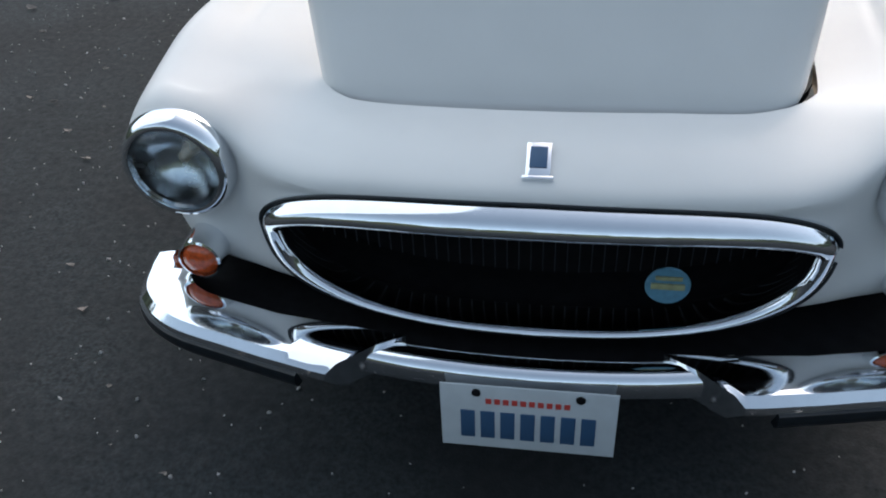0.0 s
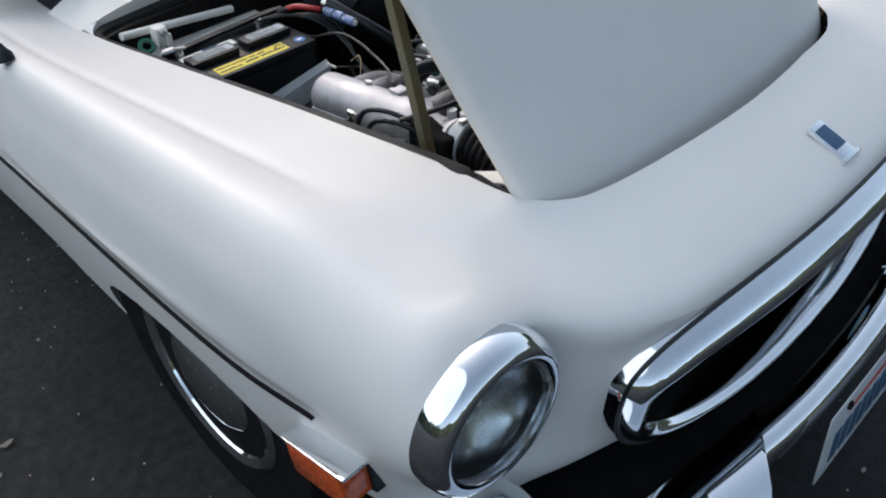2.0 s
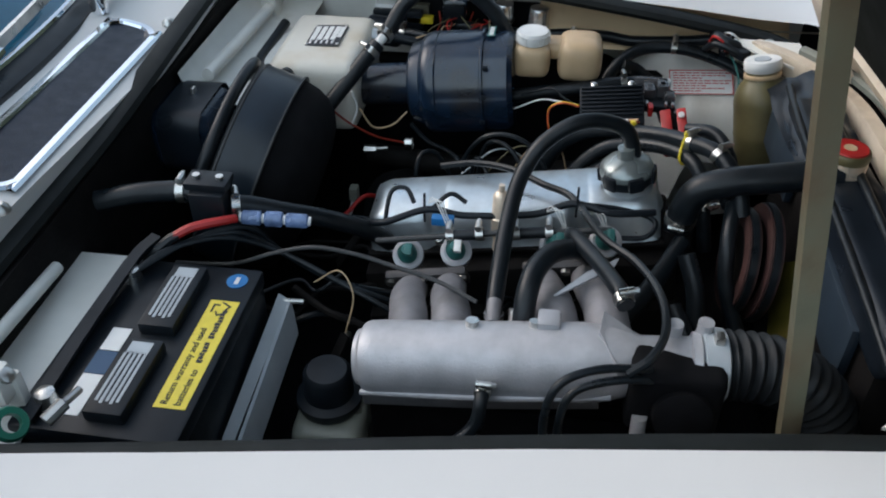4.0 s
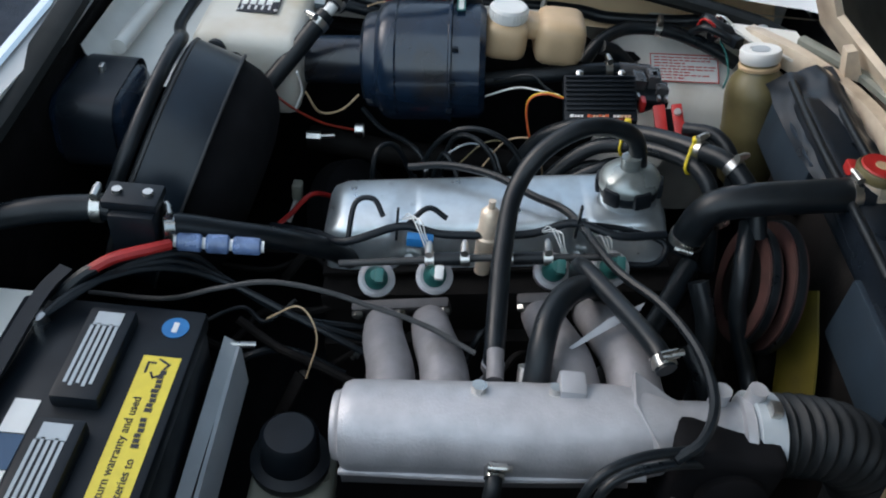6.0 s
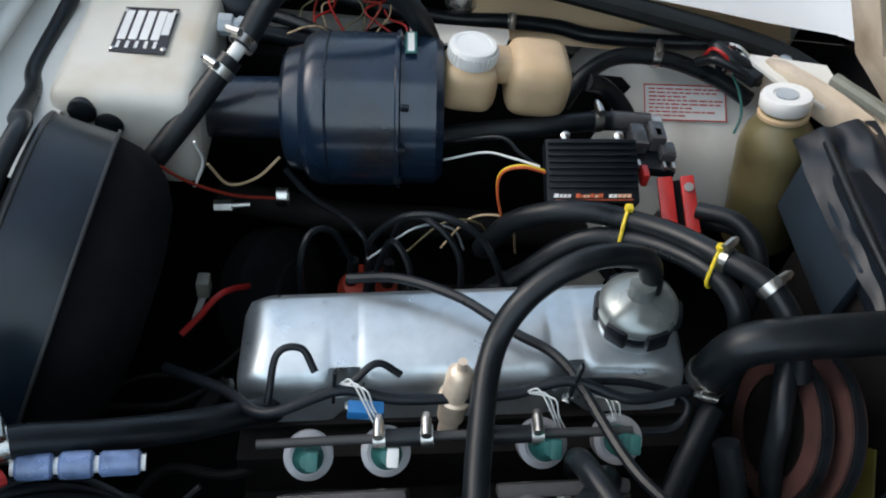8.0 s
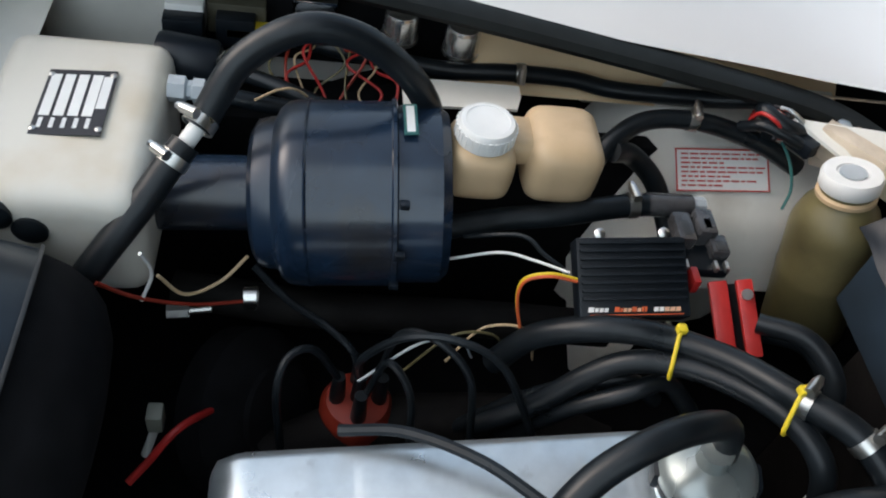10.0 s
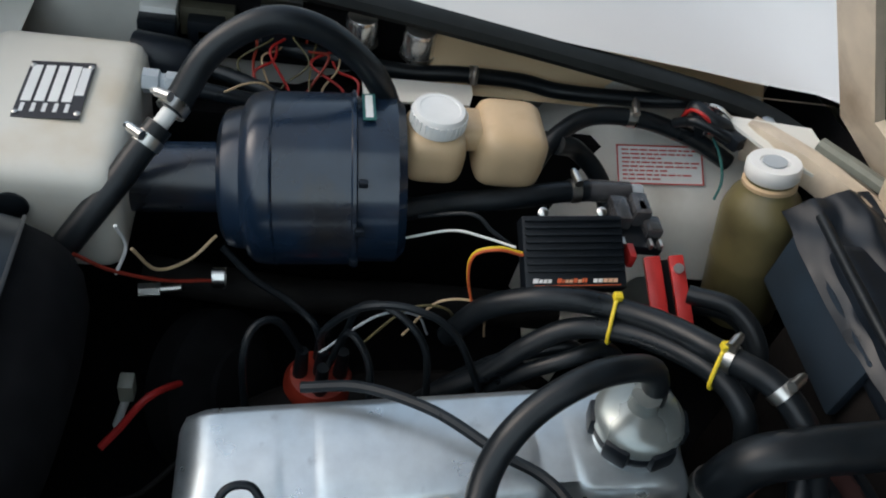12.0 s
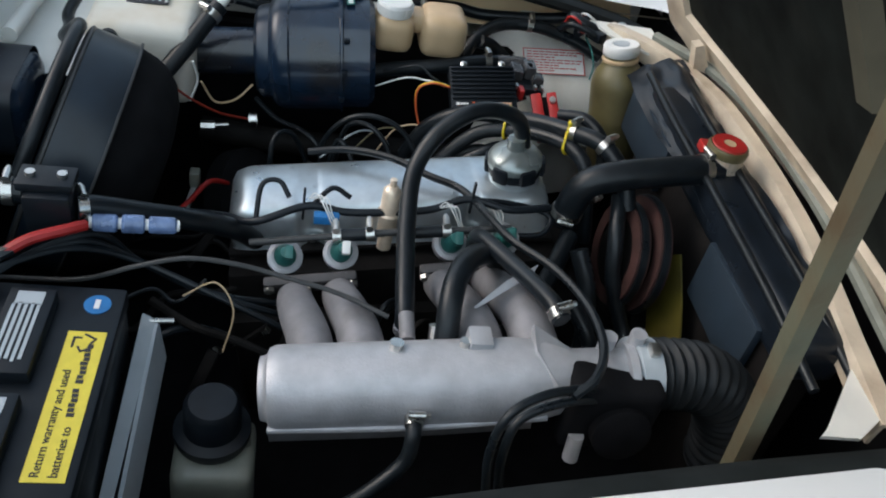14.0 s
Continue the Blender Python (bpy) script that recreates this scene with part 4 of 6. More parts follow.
# slam panel along the nose
part("slam_panel", sweep(bms(), [(0.438, 1.562, 0.716), (0.38, 1.512, 0.718), (0.32, 1.480, 0.719), (0.26, 1.458, 0.720), (0.19, 1.447, 0.721), (0.08, 1.444, 0.721), (-0.05, 1.450, 0.721), (-0.15, 1.462, 0.720), (-0.25, 1.480, 0.719), (-0.32, 1.490, 0.717), (-0.36, 1.496, 0.714)], [(-0.006, -0.002), (0.010, -0.002), (0.010, -0.03), (0.014, -0.03), (0.014, 0.003), (-0.006, 0.003)], 6), CREAM, car, "cream front panel under the bonnet's edge")
part("front_rail", sweep(bms(), [(0.40, 1.500, 0.722), (0.33, 1.455, 0.724), (0.26, 1.430, 0.725), (0.19, 1.419, 0.726), (0.08, 1.416, 0.726), (-0.05, 1.422, 0.726), (-0.15, 1.432, 0.725), (-0.25, 1.446, 0.724), (-0.33, 1.455, 0.722)], [(-0.007, -0.006), (0.007, -0.006), (0.008, 0.002), (0.004, 0.006), (-0.004, 0.006), (-0.008, 0.002)], 6), SEALGREEN, car, "worn grey-green rubber rail before the bonnet")
part("front_wall", sheet(lambda u, v: Vector(((2 * u - 1) * 0.60, 1.40 + 0.05 * (2 * u - 1) ** 2, 0.70 - 0.42 * v)), 8, 4), DULL, car)
for pts in ([(0.425, 1.50, 0.722), (0.440, 1.60, 0.718), (0.400, 1.555, 0.706), (0.345, 1.500, 0.710), (0.36, 1.485, 0.712)], [(-0.372, 1.580, 0.716), (-0.362, 1.568, 0.717), (-0.285, 1.500, 0.710), (-0.305, 1.494, 0.712), (-0.352, 1.508, 0.716), (-0.374, 1.540, 0.716)]):
    part("corner_gusset", slab(bms(), pts, (0, 0, -1), 0.004), BAYWHITE, car)

# ---- engine, leaning down towards the back ----
ENG = Matrix.Translation((0.083, 1.93, 0.627)) @ Matrix.Rotation(radians(-8.5), 4, "X")


def E(x, y, z):
    return ENG @ Vector((x, y, z))


engine = thing("engine", (0.05, 1.95, 0.30), "four-cylinder engine with a polished alloy valve cover", "engine")
part("engine_block", box(bms(), (-0.01, 0.0, -0.26), (0.20, 0.44, 0.26), 0.015, ENG), GRIME, engine, "oily dark iron block")
part("cylinder_head", box(bms(), (-0.005, 0.0, -0.105), (0.17, 0.43, 0.075), 0.008, ENG), GRIME, engine)


def cover_section(y, grow=0.0):
    return [(-0.060 - grow, -0.052), (-0.056 - grow, -0.042), (-0.053, -0.012), (-0.048, -0.001), (-0.040, 0.004), (0.036, 0.008), (0.045, 0.004), (0.051, -0.010), (0.056 + grow, -0.042), (0.060 + grow, -0.052)]


def cover_notch(y):
    """How far the cover's near edge gives way round its bolts."""
    return sum(math.exp(-abs((y - c) / 0.013) ** 3) for c in (-0.093, 0.107))


bm = bms()
rings = []
ends = {0: (0.86, -0.016), 1: (0.94, -0.006), 2: (0.985, -0.001)}
for i in range(63):
    y = (-0.198, -0.192, -0.178)[i] if i < 3 else (0.208, 0.202, 0.188)[62 - i] if i > 59 else -0.170 + 0.350 * (i - 3) / 56
    k, dz = ends.get(min(i, 62 - i), (1, 0))
    dent = cover_notch(y)
    row = []
    for x, z in cover_section(y):
        if x < -0.045:
            x += 0.013 * dent
        row.append(bm.verts.new(E(x * k, y, z + dz * (z > -0.05))))
    rings.append(row)
for a, b in zip(rings, rings[1:]):
    for i in range(len(a) - 1):
        bm.faces.new((a[i], a[i + 1], b[i + 1], b[i]))
bm.faces.new(rings[0]), bm.faces.new(rings[-1])
cover = part("valve_cover", bm, COVER, engine, "worn polished alloy valve cover", smooth=50)
part("cover_flange", box(bms(), (0, 0.005, -0.056), (0.128, 0.415, 0.006), 0.002, ENG), GRIME, cover)
for y in (-0.093, 0.107):
    for x in (-0.052, 0.060):
        part("cover_bolt", lathe(bms(), [(0.006, 0), (0.006, 0.006), (0.003, 0.008)], ENG @ Matrix.Translation((x, y, -0.046)), 6), STEEL, cover)
m = ENG @ Matrix.Translation((-0.004, -0.156, 0.028)) @ Matrix.Diagonal((0.92, 0.92, 1, 1))
filler = part("oil_filler_cap", lathe(bms(), [(0.030, -0.016), (0.0365, -0.014), (0.0385, -0.009), (0.0385, 0.000), (0.036, 0.003)], m, 48), PLASTIC, engine, "black skirt of the oil filler cap")
part("cap_dome", lathe(bms(), [(0.0375, -0.002), (0.0395, 0.001), (0.0395, 0.005), (0.0375, 0.010), (0.031, 0.016), (0.020, 0.020), (0.0135, 0.022), (0.0125, 0.026), (0.0125, 0.036)], m, 48), CAPGREY, filler, "dull grey domed cap")
part("filler_neck", lathe(bms(), [(0.052, -0.054), (0.049, -0.044), (0.042, -0.034), (0.036, -0.026), (0.034, -0.014)], m, 48, cap=False), COVER, filler, "polished filler neck flaring into the cover")
for k in range(6):
    a = 2 * math.pi * (k + 0.3) / 6
    part("cap_lug", box(bms(), (0.0375, 0, -0.003), (0.010, 0.024, 0.022), 0.005, m @ Matrix.Rotation(a, 4, "Z")), PLASTIC, filler, "black lobe of the cap")

# ---- intake manifold ----
intake = thing("intake_manifold", (-0.25, 1.93, 0.58), "cast aluminium intake manifold with four curved runners", "manifold")
P0, P1 = Vector((-0.255, 2.075, 0.619)), Vector((-0.262, 1.775, 0.656))
m = aim(P0, P1)
L = (P1 - P0).length
bm = lathe(bms(), [(0.020, -0.006), (0.031, -0.005), (0.032, -0.001), (0.034, 0.002), (0.039, 0.004), (0.0415, 0.010), (0.042, 0.02), (0.043, L * 0.80), (0.041, L * 0.86), (0.034, L * 0.97), (0.030, L), (0.030, L + 0.07)], m, 48)
plenum = part("plenum", bm, ALU, intake, "cast aluminium plenum")
part("plenum_seam", tube(bms(), [P0 + Vector((-0.038, -0.003, -0.016)), 0.5 * (P0 + P1) + Vector((-0.041, 0, -0.016)), P1 + Vector((-0.037, 0.03, -0.016))], 0.0035, 8), ALU, plenum)
# the underside's shade is given by the darker alloy colour
part("plenum_sump", sweep(bms(), [P0 + Vector((0.0, -0.006, -0.036)), 0.5 * (P0 + P1) + Vector((0.0, 0, -0.037)), P1 + Vector((0.0, 0.04, -0.035))], [(-0.030, -0.008), (0.030, -0.008), (0.034, -0.003), (0.036, 0.018), (-0.030, 0.018)], 6), RUNNER, plenum, "lower half of the plenum, darkened in colour for its shade")
for t, r in ((0.40, 0.009), (0.62, 0.007)):
    q = P0.lerp(P1, t)
    part("plenum_bolt", rod(bms(), q + Vector((0.010, 0, 0.037)), q + Vector((0.012, 0, 0.048)), r * 0.8, 12), STEEL, plenum)
part("plenum_pad", box(bms(), (-0.243, 1.874, 0.679), (0.026, 0.024, 0.030), 0.004), ALU, plenum)
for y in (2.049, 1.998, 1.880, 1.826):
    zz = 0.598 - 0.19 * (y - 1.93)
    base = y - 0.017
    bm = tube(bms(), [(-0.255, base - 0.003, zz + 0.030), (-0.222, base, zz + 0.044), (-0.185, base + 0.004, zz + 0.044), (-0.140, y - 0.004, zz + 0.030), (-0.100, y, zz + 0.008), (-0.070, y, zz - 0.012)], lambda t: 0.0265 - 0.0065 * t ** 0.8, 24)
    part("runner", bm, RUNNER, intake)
for y0 in (2.031, 1.853):
    zz = 0.598 - 0.19 * (y0 - 1.93)
    fl = Matrix.Translation((-0.066, y0, zz + 0.004)) @ Matrix.Rotation(radians(-10.5), 4, "X") @ Matrix.Rotation(radians(-28), 4, "Y")
    part("runner_flange", box(bms(), (0, 0, 0), (0.012, 0.108, 0.036), 0.004, fl), DULLALU, intake, "oily alloy runner flange")
    for dy in (-0.048, 0.0, 0.048):
        part("flange_bolt", lathe(bms(), [(0.0065, 0), (0.0065, 0.005), (0.0035, 0.007)], fl @ Matrix.Translation((-0.006, dy, 0.010)) @ Matrix.Rotation(radians(-90), 4, "Y"), 6), STEEL, intake)
bm = lathe(bms(), [(0.031, 0), (0.035, 0.002), (0.035, 0.010), (0.032, 0.012)], aim(P1 + (P1 - P0).normalized() * 0.05, P1 + (P1 - P0).normalized() * 0.2), 32)
part("throttle_flange", bm, ALU, intake)
part("breather_stub", lathe(bms(), [(0.0115, 0.0), (0.0115, 0.006), (0.0085, 0.008), (0.0085, 0.022), (0.0118, 0.023), (0.0118, 0.029), (0.0085, 0.030)], aim((-0.182, 1.936, 0.603), (-0.176, 1.936, 0.640)), 20), RUNNER, intake, "small grey hose stub")

# ---- battery ----
battery = thing("battery", (-0.29, 2.27, 0.45), "black car battery with yellow and white labels", "battery")
BATM = Matrix.Translation((-0.294, 2.305, 0.641)) @ Matrix.Rotation(radians(-1), 4, "Z")
part("case", box(bms(), (0, 0, -0.09), (0.262, 0.172, 0.18), 0.006, BATM), PLASTIC, battery)
part("lid", box(bms(), (0, 0, 0.002), (0.266, 0.176, 0.022), 0.005, BATM), PLASTIC, battery)

# ---- large canisters and boxes ----
drum = thing("heater_blower", (0.10, 2.31, 0.50), "large black drum-shaped blower housing", "blower")
SEAM, AXLE = Vector((0.133, 2.303, 0.592)), Vector((0, -0.933, -0.36))
DRM = aim(SEAM, SEAM + AXLE)
part("housing", lathe(bms(), [(0.10, -0.064), (0.146, -0.064), (0.151, -0.061), (0.153, -0.056), (0.154, -0.004), (0.154, -0.001)], DRM, 96), DRUMBLACK, drum)
part("housing_front", lathe(bms(), [(0.152, 0.001), (0.151, 0.004), (0.148, 0.022), (0.140, 0.040), (0.126, 0.055), (0.105, 0.066), (0.075, 0.072), (0.035, 0.074)], DRM, 96), DULL, drum, "dished front half of the drum")
part("housing_rim", lathe(bms(), [(0.150, -0.0015), (0.1575, -0.0015), (0.158, 0.0), (0.1575, 0.0015), (0.150, 0.0015)], DRM, 96, cap=False), DARKGREY, drum, "worn flange where the drum's halves meet")
part("housing_rim", lathe(bms(), [(0.1505, -0.0625), (0.1542, -0.060), (0.1545, -0.0575), (0.153, -0.056)], DRM, 96, cap=False), DARKGREY, drum, "worn edge of the drum")

can = thing("air_canister", (0.36, 2.03, 0.52), "dented black round canister lying on its side", "canister")
C0, C1 = Vector((0.365, 2.108, 0.642)), Vector((0.362, 1.955, 0.657))
m = aim(C0, C1)
L = (C1 - C0).length
part("shell", lathe(bms(), [(0.036, -0.012), (0.058, -0.011), (0.066, -0.006), (0.0685, 0.002), (0.0695, 0.010), (0.077, 0.014), (0.082, 0.020), (0.084, 0.028), (0.084, L * 0.245), (0.0855, L * 0.255), (0.084, L * 0.265), (0.084, L * 0.72), (0.087, L * 0.73), (0.087, L * 0.75), (0.081, L * 0.76), (0.081, L), (0.074, L + 0.008), (0.03, L + 0.010)], m, 56), CANBLACK, can)
part("inlet", rod(bms(), C0 + (C0 - C1).normalized() * 0.10, C0, 0.034, 28), CANBLACK, can)

heater = thing("heater_box", (0.40, 2.28, 0.50), "cream painted metal box with a riveted data plate", "box")
part("box_shell", box(bms(), (0.395, 2.275, 0.640), (0.215, 0.145, 0.12), 0.024, seg=4), BOXWHITE, heater)

reservoir = thing("fluid_reservoir", (0.37, 1.89, 0.66), "yellowed twin fluid reservoir with a white cap", "reservoir")
part("tank", box(bms(), (0.368, 1.924, 0.700), (0.064, 0.060, 0.055), 0.020, seg=4), TANK, reservoir)
part("tank", box(bms(), (0.383, 1.847, 0.699), (0.080, 0.071, 0.066), 0.024, seg=4), TANK, reservoir)
part("tank_bridge", box(bms(), (0.384, 1.888, 0.711), (0.046, 0.046, 0.026), 0.010, seg=3), TANK, reservoir)
cap = part("cap", lathe(bms(), [(0.0255, 0), (0.0262, 0.003), (0.0258, 0.016), (0.0235, 0.019), (0.0195, 0.0195), (0.0188, 0.0188), (0.005, 0.0185)], Matrix.Translation((0.368, 1.924, 0.726)), 48), WHITEPL, reservoir)
bm = bms()
for k in range(30):
    box(bm, (0.0262, 0, 0.009), (0.0020, 0.0030, 0.012), 0, Matrix.Translation((0.368, 1.924, 0.726)) @ Matrix.Rotation(2 * math.pi * k / 30, 4, "Z"))
part("cap_grip", bm, WHITEPL, cap, "ribbed edge of the cap")
part("mount_plate", slab(bms(), [(0.462, 1.872, 0.679), (0.482, 1.866, 0.679), (0.506, 1.864, 0.674), (0.512, 1.985, 0.668), (0.462, 1.985, 0.674)], (0, 0, 1), 0.003), BAYWHITE, reservoir, "white-painted mounting plate")
bottle = thing("expansion_bottle", (0.37, 1.565, 0.52), "olive stained plastic bottle with a white cap", "bottle")
BOT = aim((0.3355, 1.534, 0.540), (0.367, 1.5655, 0.720))
part("bottle_body", lathe(bms(), [(0.038, -0.02), (0.043, -0.014), (0.0435, 0.060), (0.0445, 0.064), (0.0435, 0.068), (0.0435, 0.118), (0.0415, 0.128), (0.036, 0.142), (0.0285, 0.151), (0.0255, 0.158), (0.025, 0.172)], BOT, 44), OLIVE, bottle)
part("bottle_cap", lathe(bms(), [(0.026, 0.166), (0.0285, 0.169), (0.0285, 0.181), (0.0268, 0.184), (0.0155, 0.184), (0.014, 0.182), (0.005, 0.182)], BOT, 40), WHITEPL, bottle)

radiator = thing("radiator", (0.0, 1.52, 0.30), "black radiator with a red pressure cap", "radiator")
part("core", box(bms(), (0, 1.515, 0.48), (0.50, 0.045, 0.36), 0.004), GRIME, radiator)
part("shroud_panel", box(bms(), (-0.125, 1.546, 0.630), (0.15, 0.012, 0.085), 0.004), SHROUD, radiator, "blue-grey painted shroud panel")
part("shroud_panel", box(bms(), (0.215, 1.546, 0.650), (0.17, 0.012, 0.080), 0.004), SHROUD, radiator, "blue-grey painted shroud panel")
part("top_tank", box(bms(), (0, 1.512, 0.685), (0.52, 0.065, 0.06), 0.015, seg=3), BLACKMETAL, radiator)
part("neck", lathe(bms(), [(0.026, 0), (0.026, 0.03)], Matrix.Translation((0.057, 1.515, 0.71)), 24), BRASS, radiator)
part("pressure_cap", lathe(bms(), [(0.022, 0), (0.026, 0.002), (0.027, 0.010), (0.025, 0.014), (0.015, 0.015), (0.004, 0.015)], Matrix.Translation((0.057, 1.515, 0.732)), 32), OLIVE, radiator)
part("cap_ring", lathe(bms(), [(0.023, 0.0145), (0.022, 0.0165), (0.009, 0.0165), (0.008, 0.0155)], Matrix.Translation((0.057, 1.515, 0.732)), 32, cap=False), RED, radiator, "red printed ring on the cap")

module = thing("ignition_module", (0.26, 1.795, 0.65), "black finned ignition box with printed front edge", "ignition module")
MODM = frame_of((0.2614, 1.7954, 0.671), (-0.01, -0.993, 0.112), (0.868, 0.0, 0.495))
part("module_body", box(bms(), (0, 0, 0), (0.096, 0.070, 0.024), 0.003, MODM), PLASTIC, module)

prop = thing("prop_stick", (-0.375, 1.655, 0.55), "rough wooden stick propping the bonnet open", "stick")
STICK = [(-0.375, 1.632, 0.55), (-0.385, 1.668, 0.78), (-0.40, 1.712, 1.02), (-0.41, 1.738, 1.16)]
part("stick", sweep(bms(), STICK, [(-0.0045, -0.0080), (0.003, -0.0086), (0.0115, -0.0076), (0.012, 0.0076), (0.004, 0.0086), (-0.0045, 0.0080)], 4, up=(1, 0, 0)), WOOD, prop, smooth=25)

# ---- oil, fuel and ignition on the engine ----
hose("breather_hose", [(0.085, 1.772, 0.660), (0.085, 1.774, 0.700), (0.083, 1.792, 0.740), (0.064, 1.845, 0.757), (0.042, 1.893, 0.735), (0.010, 1.920, 0.700), (-0.06, 1.931, 0.675), (-0.13, 1.935, 0.655), (-0.168, 1.936, 0.640), (-0.178, 1.936, 0.625)], 0.0105, "thick black rubber breather hose arching over the valve cover", clamps=())
fuel = thing("fuel_rail", (-0.02, 1.95, 0.60), "steel fuel rail with four injectors and a brass regulator", "fuel rail")
part("rail", tube(bms(), [(-0.035, 2.105, 0.612), (-0.035, 2.03, 0.626), (-0.035, 1.95, 0.640), (-0.035, 1.87, 0.650), (-0.035, 1.800, 0.660)], 0.0042, 10), DARKGREY, fuel)
for a, b in (((-0.035, 2.010, 0.630), (-0.035, 1.962, 0.638)), ((-0.035, 1.925, 0.642), (-0.035, 1.872, 0.650))):
    sl = part("rail_hose", rod(bms(), a, b, 0.0075, 14), RUBBER, fuel)
    clamp(Vector(a).lerp(Vector(b), 0.1), Vector(b) - Vector(a), 0.0075, sl)
    clamp(Vector(a).lerp(Vector(b), 0.9), Vector(b) - Vector(a), 0.0075, sl)
for y in (2.063, 1.998, 1.868, 1.806):
    z = 0.600 - 0.19 * (y - 2.0)
    at = Vector((-0.030, y, z))
    ax = Vector((-0.55, 0, 0.72)).normalized()
    inj = part("injector", lathe(bms(), [(0.019, -0.012), (0.021, -0.008), (0.021, 0.004), (0.016, 0.006), (0.013, 0.005)], aim(at, at + ax), 32), ALU, fuel, "grey ring-shaped injector holder")
    part("injector_plug", lathe(bms(), [(0.013, 0.0), (0.013, 0.016), (0.009, 0.022), (0.006, 0.034)], aim(at, at + ax), 20), TEAL, inj, "teal injector body")
    part("injector_clip", box(bms(), (0.004, 0, 0.030), (0.010, 0.016, 0.012), 0.002, aim(at, at + ax)), WHITEPL if 1.9 < y < 2.0 else TEAL, inj)
part("regulator", lathe(bms(), [(0.009, -0.052), (0.009, -0.03), (0.012, -0.028), (0.012, -0.004), (0.0145, -0.002), (0.0145, 0.002), (0.012, 0.004), (0.011, 0.034), (0.007, 0.039), (0.004, 0.040), (0.004, 0.050)], aim((0.002, 1.943, 0.640), (0.006, 1.943, 0.74)), 24), BRASS, fuel, "brass fuel pressure regulator")
part("blue_plug", box(bms(), (-0.015, 2.018, 0.640), (0.012, 0.030, 0.012), 0.002), BLUE, fuel)
hose("wiring_harness", [(0.06, 2.20, 0.575), (0.02, 2.14, 0.605), (-0.015, 2.10, 0.628), (0.0, 2.04, 0.645), (-0.005, 1.99, 0.643), (0.0, 1.90, 0.650), (0.005, 1.85, 0.668), (-0.01, 1.80, 0.668), (0.005, 1.745, 0.664)], 0.0048, "black taped wiring loom along the injectors", PLASTIC, "wiring")
hose("wiring_harness", [(0.0, 2.10, 0.618), (0.03, 2.095, 0.648), (0.035, 2.075, 0.652), (0.02, 2.062, 0.640)], 0.0032, "black injector lead looping over the cover's edge", PLASTIC, "wiring")
hose("wiring_harness", [(0.0, 2.035, 0.646), (0.018, 2.012, 0.660), (0.015, 1.99, 0.650)], 0.0032, "black injector lead looping over the cover's edge", PLASTIC, "wiring")
hose("wiring_harness", [(0.005, 1.85, 0.668), (0.01, 1.79, 0.662), (0.0, 1.745, 0.655), (-0.02, 1.755, 0.642), (-0.025, 1.80, 0.640)], 0.0034, "black loom returning in a flat loop", PLASTIC, "wiring")
for y, z in ((2.045, 0.645), (1.845, 0.672)):
    solo("cable_tie", box(bms(), (0.003, y, z), (0.006, 0.003, 0.045), 0.001), PLASTIC, "black cable tie standing upright on the loom", "cable tie", "black cable ties")
for k, y in enumerate((2.02, 1.865, 1.812)):
    for j in range(3):
        wire([(0.0, y + 0.02, 0.655), (-0.005 - 0.004 * j, y + 0.012 - 0.006 * j, 0.668), (-0.018, y - 0.004 * j, 0.655 - 0.003 * j), (-0.026, y - 0.01 - 0.004 * j, 0.635)], 0.0008, WHITEPL, "fine white injector wire")
wire([(0.135, 2.04, 0.628), (0.127, 1.991, 0.642), (0.098, 1.938, 0.655), (0.06, 1.892, 0.659), (0.024, 1.85, 0.664), (-0.077, 1.815, 0.680), (-0.136, 1.777, 0.690), (-0.201, 1.757, 0.700), (-0.262, 1.757, 0.706), (-0.300, 1.773, 0.703), (-0.315, 1.796, 0.692)], 0.0048, RUBBER, "slim black vacuum hose crossing the valve cover", "vacuum hoses", "vacuum_hose")
hose("intake_hose", [(-0.222, 1.901, 0.640), (-0.218, 1.901, 0.667), (-0.200, 1.899, 0.688), (-0.172, 1.891, 0.700), (-0.138, 1.872, 0.698), (-0.105, 1.846, 0.678), (-0.07, 1.822, 0.64)], 0.0125, "curved black rubber hose on the plenum", clamps=((0.05, (-1, 0, 0)),))
hose("intake_hose", [(-0.04, 1.835, 0.60), (-0.06, 1.848, 0.655), (-0.09, 1.850, 0.688), (-0.15, 1.826, 0.702), (-0.215, 1.805, 0.718), (-0.24, 1.797, 0.715)], 0.0095, "black rubber hose sloping to the throttle", clamps=((0.92, (-0.3, 0, 1)),))
wire([(-0.10, 2.36, 0.60), (-0.128, 2.27, 0.630), (-0.131, 2.213, 0.655), (-0.129, 2.163, 0.668), (-0.132, 2.112, 0.666), (-0.14, 2.066, 0.660), (-0.156, 2.007, 0.655), (-0.184, 1.956, 0.652)], 0.0027, DARKGREY, "dark grey sheathed throttle cable", name="throttle_cable")
part("plenum_fitting", rod(bms(), (-0.205, 1.936, 0.640), (-0.175, 1.936, 0.648), 0.0085, 12), RUNNER, plenum)
part("plenum_fitting", rod(bms(), (-0.22, 1.912, 0.645), (-0.208, 1.912, 0.668), 0.006, 10), STEEL, plenum)
part("throttle_link", slab(bms(), [(-0.19, 1.880, 0.665), (-0.185, 1.865, 0.672), (-0.150, 1.805, 0.690), (-0.145, 1.800, 0.700), (-0.160, 1.835, 0.688)], (-0.5, 0, 0.8), 0.006), ALU, intake)
